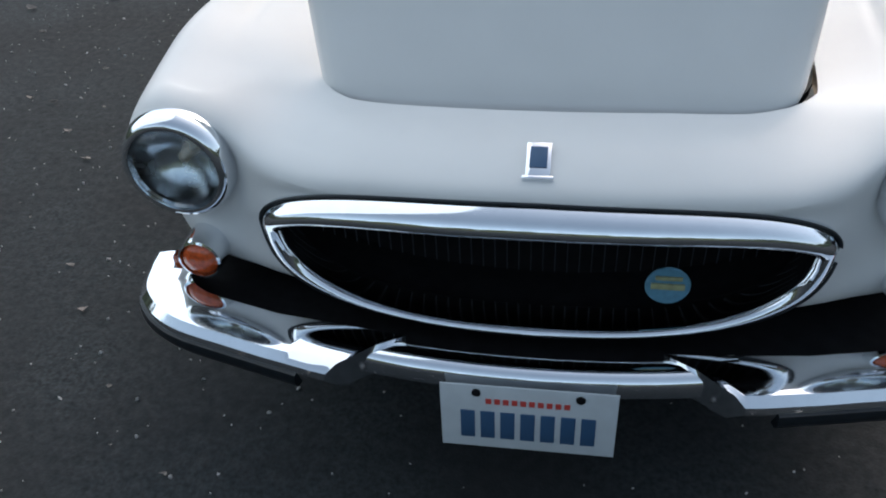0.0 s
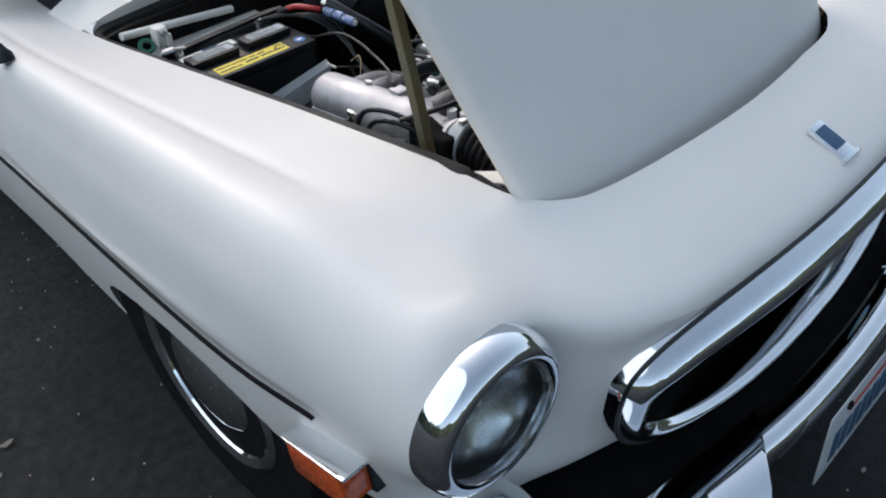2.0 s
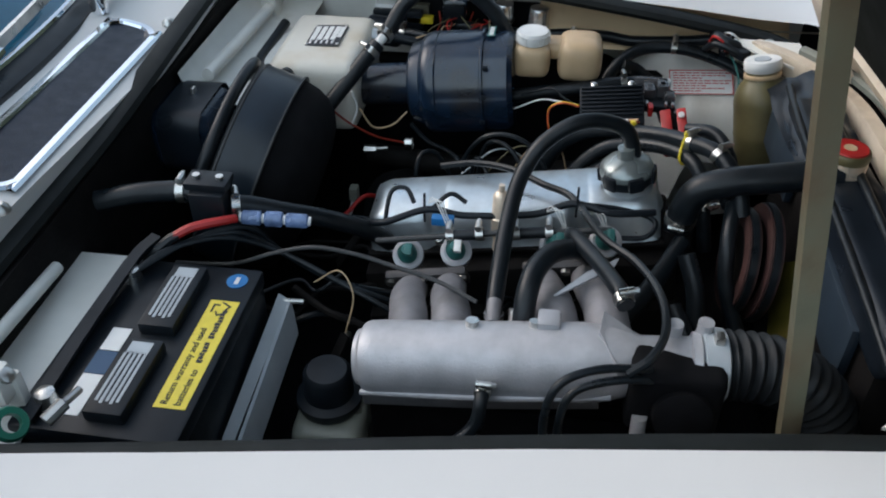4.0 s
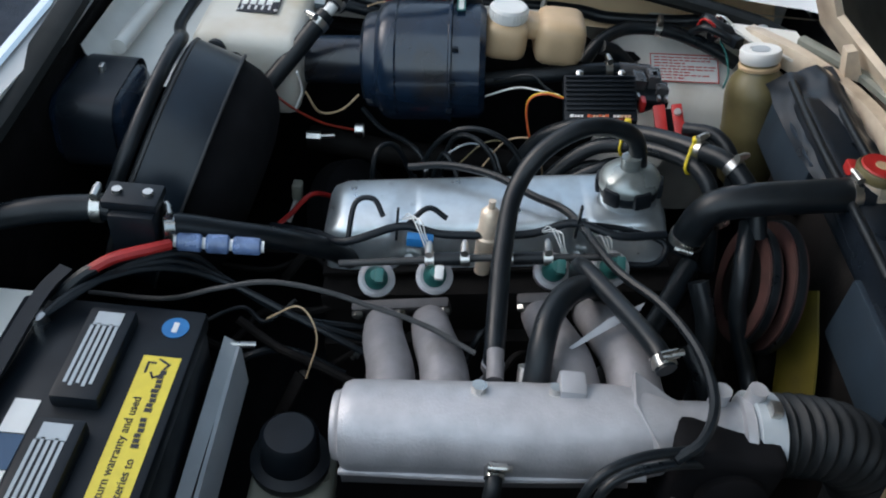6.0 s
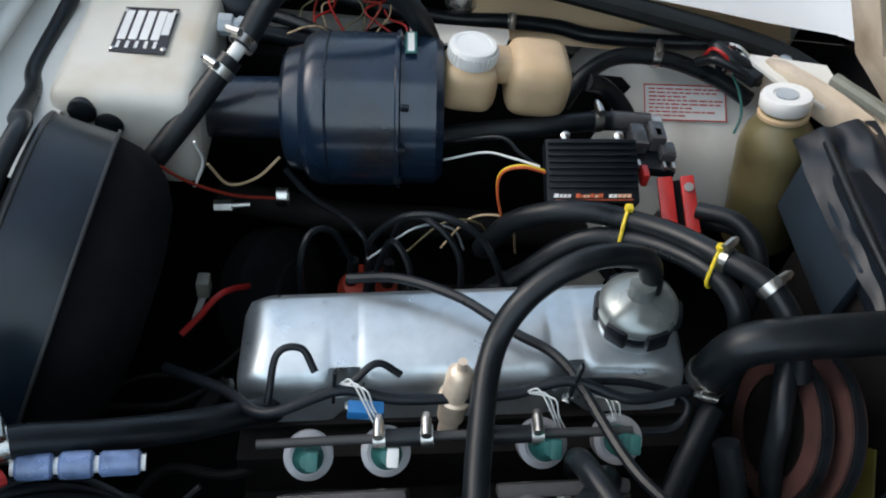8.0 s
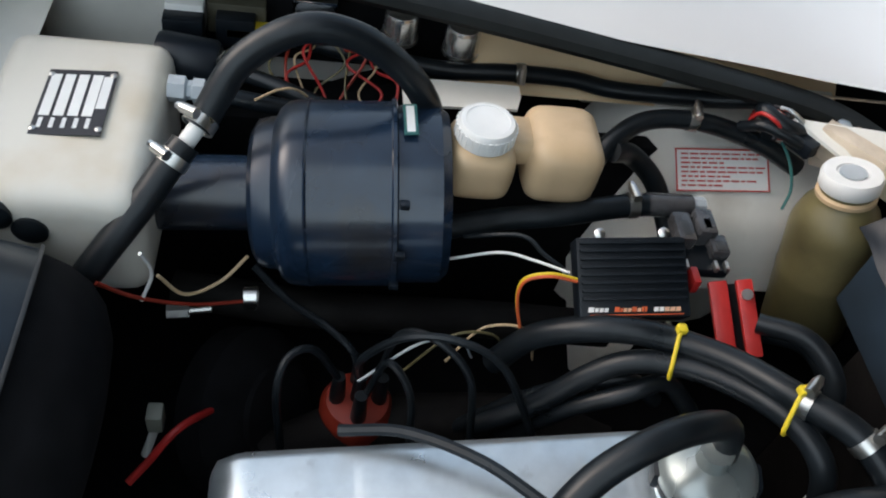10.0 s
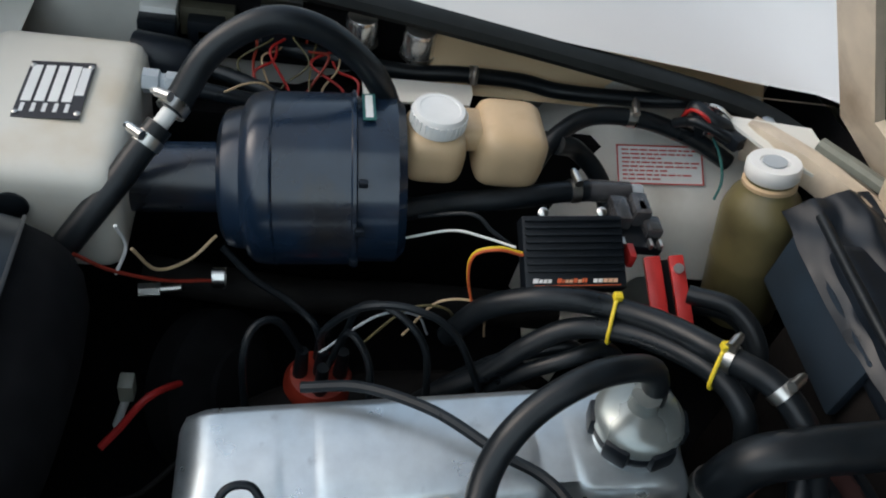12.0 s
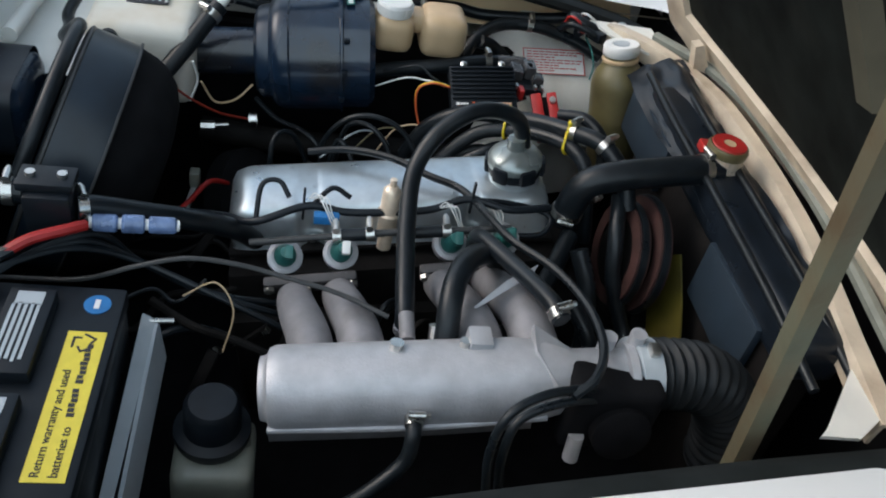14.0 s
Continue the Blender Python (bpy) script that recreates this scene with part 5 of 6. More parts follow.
part("plenum_facet", slab(bms(), [(-0.222, 1.816, 0.690), (-0.262, 1.822, 0.696), (-0.296, 1.802, 0.680), (-0.290, 1.780, 0.668), (-0.250, 1.784, 0.688)], (0, 0.15, -1), 0.022), ALU, plenum)
for y, z in ((1.745, 0.690), (1.715, 0.695)):
    part("throttle_stud", rod(bms(), (-0.245, y, z - 0.03), (-0.245, y, z + 0.012), 0.0085, 12), ALU, intake)
hose("coolant_hose", [(-0.296, 1.937, 0.640), (-0.318, 1.938, 0.632), (-0.330, 1.945, 0.605), (-0.348, 1.984, 0.575), (-0.365, 2.03, 0.56)], 0.0075, "black hose curling down from the plenum's nipple", clamps=((0.12, (0, 0, 1)),))
hose("vacuum_hose", [(-0.36, 1.865, 0.585), (-0.35, 1.873, 0.650), (-0.338, 1.862, 0.692), (-0.32, 1.825, 0.700), (-0.30, 1.771, 0.688)], 0.0045, "slim black hose looping beside the throttle", category="hose", group="vacuum hoses")
hose("vacuum_hose", [(-0.345, 1.850, 0.585), (-0.345, 1.858, 0.640), (-0.33, 1.846, 0.676), (-0.315, 1.80, 0.684), (-0.30, 1.75, 0.672)], 0.0045, "slim black hose looping beside the throttle", category="hose", group="vacuum hoses")
throttle = thing("throttle_switch", (-0.30, 1.75, 0.58), "black throttle switch box on the intake", "switch")
part("switch_body", box(bms(), (-0.285, 1.742, 0.645), (0.05, 0.095, 0.085), 0.012, seg=3), DULL, throttle)
part("switch_cap", lathe(bms(), [(0.026, 0), (0.030, 0.004), (0.030, 0.018), (0.024, 0.022)], aim((-0.305, 1.735, 0.64), (-0.40, 1.735, 0.66)), 28), DULL, throttle)
part("switch_lug", rod(bms(), (-0.312, 1.775, 0.63), (-0.318, 1.775, 0.60), 0.008, 10), ALU, throttle)
hose("intake_bellows", [(-0.258, 1.705, 0.660), (-0.255, 1.67, 0.660), (-0.250, 1.625, 0.648), (-0.245, 1.585, 0.612), (-0.245, 1.560, 0.560), (-0.245, 1.55, 0.50)], 0.035, "black ribbed rubber air bellows with a grey-blue collar", BELLOWS, "bellows", ribs=(19, 0.0028), seg=28, steps=32)
bellows = bpy.data.objects["intake_bellows"]
part("bellows_collar", lathe(bms(), [(0.035, -0.004), (0.0395, -0.002), (0.0395, 0.020), (0.037, 0.022)], aim((-0.259, 1.714, 0.660), (-0.256, 1.66, 0.660)), 32), GREY, bellows, "grey-blue clamp collar")
part("collar_screw", box(bms(), (-0.262, 1.703, 0.702), (0.014, 0.010, 0.010), 0.002), STEEL, bellows)

# coolant
hose("radiator_hose", [(0.045, 1.705, 0.600), (0.045, 1.702, 0.640), (0.045, 1.688, 0.676), (0.043, 1.650, 0.694), (0.043, 1.600, 0.704), (0.045, 1.555, 0.711), (0.048, 1.530, 0.712)], 0.0195, "thick black upper radiator hose", seg=22, clamps=((0.12, (-1, 0.2, 0)), (0.93, (0, 0, 1))))
part("thermostat_housing", lathe(bms(), [(0.030, -0.05), (0.030, -0.01), (0.023, 0.0), (0.021, 0.03)], aim((0.045, 1.705, 0.585), (0.045, 1.705, 0.70)), 28), GRIME, engine, "dull alloy thermostat housing")
heat_a = [(0.245, 1.895, 0.56), (0.236, 1.872, 0.615), (0.222, 1.838, 0.650), (0.212, 1.800, 0.664), (0.200, 1.765, 0.668), (0.172, 1.730, 0.682), (0.135, 1.700, 0.696), (0.095, 1.664, 0.704), (0.055, 1.640, 0.685), (0.03, 1.63, 0.65)]
heat_b = [(0.20, 1.91, 0.52), (0.195, 1.865, 0.57), (0.196, 1.83, 0.618), (0.194, 1.80, 0.645), (0.182, 1.762, 0.659), (0.155, 1.727, 0.673), (0.119, 1.698, 0.682), (0.086, 1.680, 0.670), (0.066, 1.67, 0.62), (0.06, 1.66, 0.57)]
hose("heater_hose", heat_a, 0.0115, "black heater hose tied beside its twin", clamps=((0.79, (-0.4, -0.4, 1)), (0.70, (-0.4, -0.4, 1))), group="heater hoses")
hose("heater_hose", heat_b, 0.0100, "black heater hose tied beside its twin", clamps=((0.86, (-0.4, -0.4, 1)),), group="heater hoses")
curve_a, curve_b = spline(heat_a, 16), spline(heat_b, 16)
for c in ((0.196, 1.766, 0.668), (0.130, 1.697, 0.697)):
    i = min(range(1, len(curve_a) - 1), key=lambda n: (curve_a[n] - Vector(c)).length)
    pa, way = curve_a[i], (curve_a[i + 1] - curve_a[i - 1]).normalized()
    pb = min(curve_b, key=lambda p: abs((p - pa).dot(way)) + 0.1 * (p - pa).length)
    d = (pa - pb - way * (pa - pb).dot(way)).normalized()
    n = way.cross(d)
    loop = [pa + (d * math.cos(t) + n * math.sin(t)) * 0.0128 for t in (-1.5, -0.8, 0, 0.8, 1.5)] + [pb + (d * math.cos(t) + n * math.sin(t)) * 0.0122 for t in (1.7, 2.4, math.pi, 3.9, 4.6)]
    bm = tube(bms(), loop + loop[:1], 0.0019, 8, 5)
    up = n if n.z > 0 else -n
    box(bm, pa + d * 0.010 + up * 0.010, (0.008, 0.008, 0.007), 0.0015)
    solo("yellow_tie", bm, YELLOW, "bright yellow cable tie binding two hoses", "cable tie", "yellow cable ties")
for pts, r in (([(0.20, 1.88, 0.50), (0.185, 1.84, 0.58), (0.178, 1.800, 0.620), (0.185, 1.765, 0.628), (0.175, 1.735, 0.60)], 0.008), ([(0.22, 1.92, 0.48), (0.21, 1.87, 0.555), (0.20, 1.825, 0.60), (0.195, 1.79, 0.615), (0.19, 1.76, 0.59)], 0.007), ([(0.225, 1.685, 0.665), (0.200, 1.650, 0.675), (0.165, 1.630, 0.655), (0.145, 1.625, 0.59)], 0.009), ([(0.235, 1.675, 0.640), (0.210, 1.640, 0.655), (0.180, 1.620, 0.635), (0.165, 1.615, 0.57)], 0.009)):
    hose("coolant_hose", pts, r, "black rubber hose dipping behind the engine")
for pts, r in (([(0.045, 1.64, 0.66), (0.0, 1.647, 0.628), (-0.03, 1.643, 0.577), (-0.06, 1.62, 0.52), (-0.12, 1.61, 0.49)], 0.0105), ([(-0.02, 1.70, 0.62), (-0.05, 1.685, 0.58), (-0.08, 1.68, 0.52), (-0.09, 1.68, 0.45)], 0.012), ([(0.02, 1.70, 0.61), (-0.03, 1.73, 0.59), (-0.09, 1.77, 0.575), (-0.13, 1.82, 0.55)], 0.012), ([(-0.10, 1.72, 0.60), (-0.14, 1.70, 0.57), (-0.17, 1.69, 0.50)], 0.010)):
    hose("coolant_hose", pts, r, "black rubber hose running down before the engine")
drive = thing("fan_drive", (0.03, 1.60, 0.35), "rust-red fan pulley with black belts and yellow blades", "fan")
for y, r in ((1.640, 0.070), (1.615, 0.078)):
    m = aim((0.018, y - 0.008, 0.588), (0.018, y - 0.108, 0.578))
    part("pulley", lathe(bms(), [(r - 0.020, 0.0), (r, 0.0), (r, 0.003), (r - 0.008, 0.008), (r, 0.013), (r, 0.016), (r - 0.020, 0.016)], m, 40, cap=False), RUST, drive, "rust-red pulley rim")
    part("pulley_web", lathe(bms(), [(r - 0.018, 0.003), (r - 0.018, 0.013)], m, 40), GRIME, drive)
    part("belt", lathe(bms(), [(r - 0.002, 0.004), (r + 0.003, 0.004), (r + 0.003, 0.012), (r - 0.002, 0.012)], m, 40, cap=False), RUBBER, drive)
for a in (226,):
    way = Vector((math.cos(radians(a)), 0, math.sin(radians(a))))
    q = Vector((0.020, 1.572, 0.625))
    part("fan_blade", sweep(bms(), [q + way * 0.03, q + way * 0.11 + Vector((0, -0.004, 0)), q + way * 0.20], [(-0.034, -0.008), (0.0, 0.002), (0.034, 0.008), (0.034, 0.010), (0.0, 0.004), (-0.034, -0.006)], 4, up=(0, 1, 0)), OLDYELLOW, drive, "dirty yellow fan blade")
part("fan_hub", lathe(bms(), [(0.035, 0), (0.035, 0.03), (0.02, 0.034)], aim((0.005, 1.59, 0.47), (0.005, 1.47, 0.46)), 24), GRIME, drive)

# distributor, leads, ignition module
dist = thing("distributor", (0.24, 2.015, 0.40), "red-capped distributor with black plug leads", "distributor")
part("dist_body", lathe(bms(), [(0.022, -0.10), (0.026, -0.03), (0.034, -0.02), (0.034, 0.0)], Matrix.Translation((0.24, 2.015, 0.465)), 28), GRIME, dist)
part("dist_cap", lathe(bms(), [(0.036, 0), (0.036, 0.018), (0.030, 0.030), (0.012, 0.034)], Matrix.Translation((0.24, 2.015, 0.465)), 32), DARKRED, dist, "dull red distributor cap")
for dx, dy in ((0, 0), (0.02, 0), (-0.02, 0), (0, 0.02), (0, -0.02)):
    part("lead_boot", rod(bms(), (0.24 + dx, 2.015 + dy, 0.49), (0.24 + dx, 2.015 + dy, 0.535), 0.008, 12, 0.006), RUBBER, dist)
LEADS = (
    [(0.24, 2.035, 0.53), (0.235, 2.060, 0.585), (0.220, 2.082, 0.594), (0.200, 2.090, 0.570), (0.185, 2.085, 0.50)],
    [(0.24, 2.015, 0.53), (0.230, 2.018, 0.580), (0.220, 1.987, 0.630), (0.210, 1.943, 0.642), (0.200, 1.901, 0.618), (0.180, 1.861, 0.54)],
    [(0.225, 2.010, 0.53), (0.220, 1.997, 0.592), (0.200, 1.976, 0.573), (0.180, 1.971, 0.52)],
    [(0.25, 1.998, 0.53), (0.245, 1.985, 0.60), (0.225, 1.955, 0.618), (0.205, 1.925, 0.590), (0.185, 1.915, 0.52)],
    [(0.325, 2.118, 0.585), (0.300, 2.085, 0.568), (0.270, 2.050, 0.572), (0.250, 2.024, 0.560), (0.242, 2.016, 0.52)],
)
for pts in LEADS:
    wire(pts, 0.0037, RUBBER, "black rubber spark plug lead in a loose arc", "spark plug leads", "plug_lead")

for i in range(8):
    part("cooling_fin", box(bms(), (0, -0.0185 + i * 0.0069, 0.0135), (0.090, 0.0024, 0.005), 0.0006, MODM), PLASTIC, module)
for x in (-0.026, 0.030):
    part("module_screw", lathe(bms(), [(0.005, 0), (0.005, 0.004), (0.002, 0.006)], MODM @ Matrix.Translation((x, 0.0385, 0.006)), 12), STEEL, module)
    part("module_screw", lathe(bms(), [(0.003, 0), (0.003, 0.004)], MODM @ Matrix.Translation((x, -0.040, 0.0)), 10), STEEL, module)
fm = MODM @ Matrix.Translation((0, -0.0285, 0.0122))
x = -0.041
for k, (w, h, mt) in enumerate(((0.005, 0.0042, 0), (0.003, 0.0034, 0), (0.0035, 0.0034, 0), (0.0032, 0.0034, 0), (0.004, 0, 0), (0.004, 0.0042, 1), (0.0018, 0.003, 1), (0.0028, 0.003, 2), (0.003, 0.003, 2), (0.0038, 0.0042, 1), (0.003, 0.003, 2), (0.0018, 0.0042, 1), (0.0018, 0.0042, 1), (0.0045, 0, 0), (0.0038, 0.0036, 0), (0.0038, 0.0036, 0), (0.004, 0.0036, 2), (0.004, 0.0036, 2), (0.004, 0.0036, 2))):
    if h:
        part("print_white" if mt == 0 else "print_orange", slab(bms(), [fm @ Vector((x + dx, y, 0.0004)) for dx, y in ((0, -0.0010), (w, -0.0010), (w + 0.0008, h - 0.0010), (0.0008, h - 0.0010))], fm.to_3x3() @ Vector((0, 0, 1)), 0.0006), (WHITE, ORANGE, PALEORANGE)[mt], module, ("white printed mark", "orange printed mark", "pale orange printed mark")[mt])
    x += w + 0.0008
part("print_rule", box(bms(), (0.001, -0.0035, 0.0006), (0.080, 0.0008, 0.0008), 0, fm), ORANGE, module)
for k, (mt, dx) in enumerate(((ORANGE, 0.0), (YELLOW, 0.003))):
    wire([(0.250 + dx, 1.846, 0.678), (0.252 + dx, 1.870, 0.681), (0.255 + dx, 1.889, 0.668), (0.252 + dx, 1.889, 0.640), (0.245 + dx, 1.873, 0.590)], 0.0014, mt, "orange and yellow module wires curving down")
wire([(0.30, 1.945, 0.640), (0.29, 1.905, 0.664), (0.278, 1.878, 0.670), (0.262, 1.850, 0.675)], 0.0013, WHITEPL, "thin white module wire")
wire([(0.31, 1.935, 0.66), (0.295, 1.89, 0.682), (0.28, 1.87, 0.676), (0.268, 1.848, 0.668)], 0.002, RUBBER, "thin black module wire")
fuses = thing("relay_block", (0.31, 1.735, 0.66), "smoky clear relay block beside the ignition box", "relay")
part("relay_base", box(bms(), (0.304, 1.722, 0.668), (0.060, 0.046, 0.012), 0.003), PLASTIC, fuses, "black relay base")
for dx, dy, w, h in ((0.312, 1.738, 0.034, 0.016), (0.316, 1.718, 0.030, 0.020), (0.296, 1.708, 0.022, 0.012)):
    part("relay_body", box(bms(), (dx, dy, 0.674 + h / 2), (w, 0.017, h), 0.003), SMOKE, fuses, "clear smoky plastic")
    part("relay_core", box(bms(), (dx - 0.004, dy, 0.677 + h / 2), (w * 0.5, 0.010, h * 0.7), 0.002), DARKGREY, fuses)
for dy in (1.704, 1.714, 1.742):
    part("relay_pin", box(bms(), (0.276, dy, 0.677), (0.010, 0.0035, 0.006), 0.0008), STEEL, fuses)
part("relay_tab", box(bms(), (0.262, 1.738, 0.674), (0.018, 0.007, 0.016), 0.002), RED, fuses)
coilb = thing("ballast_bracket", (0.25, 1.70, 0.58), "red painted folded metal bracket", "bracket")
BR = frame_of((0.212, 1.699, 0.650), (-0.05, -1, 0.30), (0.095, 0.004, 0.054))
part("bracket_plate", box(bms(), (-0.0115, 0.018, 0), (0.016, 0.077, 0.008), 0.002, BR), RED, coilb)
part("bracket_plate", box(bms(), (0.0115, 0.022, -0.002), (0.014, 0.068, 0.008), 0.002, BR), RED, coilb)
part("bracket_web", box(bms(), (0, 0.018, -0.008), (0.036, 0.072, 0.004), 0.001, BR), DULL, coilb)
part("bracket_screw", lathe(bms(), [(0.005, 0), (0.005, 0.004)], BR @ Matrix.Translation((0.0115, 0.042, 0.002)), 10), STEEL, coilb)

# ---- along the far wing ----
hose("wing_hose", [(0.575, 2.10, 0.660), (0.554, 2.02, 0.662), (0.544, 1.93, 0.660), (0.541, 1.87, 0.666), (0.538, 1.80, 0.667), (0.53, 1.75, 0.664), (0.51, 1.661, 0.678), (0.495, 1.60, 0.695)], 0.0095, "black convoluted cable sleeve along the inner wing", clamps=((0.47, (-1, 0, 0.4)),))
hose("wing_hose", [(0.415, 1.80, 0.640), (0.44, 1.775, 0.668), (0.462, 1.735, 0.682), (0.462, 1.676, 0.685), (0.452, 1.612, 0.672), (0.437, 1.565, 0.655)], 0.0102, "black hose held by a clip over the wheel housing", clamps=((0.56, (-0.3, 0, 1)),))
hose("wing_hose", [(0.43, 1.775, 0.665), (0.445, 1.745, 0.648), (0.435, 1.712, 0.620), (0.40, 1.69, 0.58)], 0.011, "black hose bending down the wheel housing")
hose("brake_hose", [(0.33, 1.955, 0.645), (0.340, 1.90, 0.652), (0.342, 1.844, 0.661), (0.348, 1.790, 0.670), (0.352, 1.755, 0.672)], 0.011, "black hose lying below the reservoir", clamps=((0.87, (0, 0.2, 1)),))
elbow = part("hose_elbow", rod(rod(bms(), (0.352, 1.760, 0.672), (0.354, 1.715, 0.671), 0.0115, 16), (0.354, 1.722, 0.671), (0.345, 1.722, 0.64), 0.010, 14), SMOKE, None)
tagged(elbow, "milky plastic elbow on the black hose's end", "fitting")
solo("elbow_nut", lathe(bms(), [(0.009, 0), (0.009, 0.012), (0.006, 0.014)], aim((0.354, 1.714, 0.672), (0.354, 1.60, 0.674)), 8), GREY, "grey hexagonal end nut on the elbow", "nut")
# decal on the wheel housing
DM = frame_of((0.4515, 1.6348, 0.6306), (0.0015, -0.0537, 0.0023), (0.0191, 0.0008, 0.0132))
decal = solo("warning_decal", box(bms(), (0, 0, 0), (0.1075, 0.0464, 0.0012), 0, DM), WHITEPL, "white sticker with red border and printing", "sticker")
bm = bms()
for y in (-0.0225, 0.0225):
    box(bm, (0, y, 0.0011), (0.1075, 0.0016, 0.0006), 0, DM)
for x in (-0.0525, 0.0525):
    box(bm, (x, 0, 0.0011), (0.0016, 0.046, 0.0006), 0, DM)
rng = random.Random(5)
for i in range(8):
    x = -0.047
    while x < 0.040:
        w = rng.uniform(0.004, 0.011)
        box(bm, (x + w / 2, 0.0175 - i * 0.0049, 0.0011), (w, 0.0017, 0.0006), 0, DM)
        x += w + 0.0022
        if i in (2, 5, 7) and x > 0.0:
            break
part("decal_print", bm, REDINK, decal, "red border and rows of small print")
for x, y in ((0.578, 1.985), (0.563, 1.920)):
    relay = thing("chrome_canister", (x, y, 0.63), "small bright metal flasher can under the wing", "canister", "metal cans")
    part("can_shell", lathe(bms(), [(0.017, -0.016), (0.0195, -0.014), (0.0195, -0.008), (0.0188, -0.006), (0.0188, 0.016), (0.017, 0.0205), (0.009, 0.0215)], Matrix.Translation((x + 0.004, y, 0.681)), 32), CANMETAL, relay)
    part("can_crimp", lathe(bms(), [(0.019, -0.013), (0.0208, -0.012), (0.0208, -0.009), (0.019, -0.008)], Matrix.Translation((x + 0.004, y, 0.681)), 32, cap=False), STEEL, relay)
solo("mounting_board", box(bms(), (0.605, 2.07, 0.655), (0.014, 0.30, 0.08), 0.004), DULL, "black mounting board along the inner wing", "board")
for k, (x, y, z) in enumerate(((0.585, 2.205, 0.675), (0.60, 2.155, 0.67), (0.59, 2.075, 0.69))):
    r = thing("relay", (x, y, z - 0.03), "small black relay with a pale cover", "relay", "relays on the inner wing")
    part("relay_case", box(bms(), (x, y, z), (0.034, (0.038, 0.060, 0.046)[k], 0.036), 0.003), (WHITEPL, OLDOLIVE, CHROME)[k], r)
    part("relay_base", box(bms(), (x - 0.024, y, z - 0.006), (0.020, 0.040, 0.034), 0.003), PLASTIC, r)
solo("fuse_strip", box(bms(), (0.575, 2.14, 0.665), (0.018, 0.05, 0.012), 0.002), YELLOW, "yellow fuse strip behind the black canister", "fuse")
rng = random.Random(8)
for k in range(11):
    y = 2.000 + 0.0105 * k
    pts = [(0.580, y, 0.668 + rng.uniform(0, 0.015)), (0.556, y + rng.uniform(-0.018, 0.018), 0.672 + rng.uniform(-0.008, 0.012)), (0.532, y + rng.uniform(-0.024, 0.024), 0.668 + rng.uniform(-0.01, 0.01)), (0.510, y + rng.uniform(-0.024, 0.024), 0.652 + rng.uniform(-0.01, 0.01)), (0.485, y + rng.uniform(-0.012, 0.012), 0.632)]
    wire(pts, (0.0016, 0.0012)[k % 2], (RED, TANK, RED, OLIVE, DARKRED, OLIVE)[k % 6], "thin loose coloured wire behind the canister")
fitting = thing("pipe_union", (0.447, 2.185, 0.668), "grey hexagonal pipe union behind the cream box", "fitting")
part("union_nut", lathe(bms(), [(0.006, -0.012), (0.0125, -0.011), (0.0125, 0.004), (0.009, 0.006), (0.009, 0.010), (0.0115, 0.011), (0.0115, 0.021), (0.006, 0.023)], aim((0.447, 2.192, 0.686), (0.447, 2.12, 0.684)), 6), GREY, fitting)
part("union_pipe", rod(bms(), (0.447, 2.175, 0.685), (0.452, 2.09, 0.668), 0.0085, 14), RUBBER, fitting, "black rubber pipe")
wire([(0.435, 2.125, 0.690), (0.452, 2.105, 0.690), (0.462, 2.088, 0.684), (0.468, 2.070, 0.665)], 0.0013, TANK, "thin pale wire beside the canister")
hose("brake_pipe", [(0.505, 2.17, 0.668), (0.49, 2.13, 0.672), (0.47, 2.08, 0.668), (0.455, 2.02, 0.655)], 0.008, "black hose behind the canister", clamps=((0.1, (0, 0, 1)),))
motor = solo("wiper_motor", lathe(bms(), [(0.024, 0), (0.026, 0.004), (0.026, 0.055), (0.022, 0.06)], aim((0.52, 2.225, 0.665), (0.51, 2.13, 0.66)), 28), BLACKMETAL, "black cylindrical motor behind the cream box", "motor")
knot = thing("wiring_knot", (0.445, 1.60, 0.69), "tangled black taped wiring by the wing", "wiring")
part("knot_loop", tube(bms(), [(0.470, 1.610, 0.700), (0.452, 1.626, 0.715), (0.432, 1.606, 0.712), (0.440, 1.582, 0.702), (0.460, 1.594, 0.694), (0.446, 1.612, 0.690)], 0.0085, 10), RUBBER, knot)
part("knot_loop", tube(bms(), [(0.455, 1.640, 0.690), (0.436, 1.626, 0.708), (0.420, 1.596, 0.704), (0.424, 1.572, 0.690)], 0.006, 10), RUBBER, knot)
part("knot_plug", box(bms(), (0, 0, 0), (0.030, 0.018, 0.016), 0.003, Matrix.Translation((0.424, 1.588, 0.700)) @ Matrix.Rotation(radians(35), 4, "Z")), PLASTIC, knot, "black plastic connector")
part("knot_clip", tube(bms(), [(0.450, 1.612, 0.722), (0.440, 1.604, 0.725), (0.432, 1.592, 0.719)], 0.0022, 8), STEEL, knot)
for j in range(4):
    wire([(0.455 + 0.006 * j, 1.634 - 0.004 * j, 0.700), (0.446 + 0.005 * j, 1.632 - 0.003 * j, 0.716), (0.432 + 0.004 * j, 1.622 - 0.006 * j, 0.718), (0.426, 1.600 + 0.006 * j, 0.700)], 0.0022, (RED, RED, DARKRED, INK)[j], "short wire in the tangle by the wing")
wire([(0.436, 1.600, 0.690), (0.420, 1.590, 0.676), (0.404, 1.584, 0.655), (0.394, 1.588, 0.635)], 0.0016, TEAL, "thin blue wire dropping past the sticker")
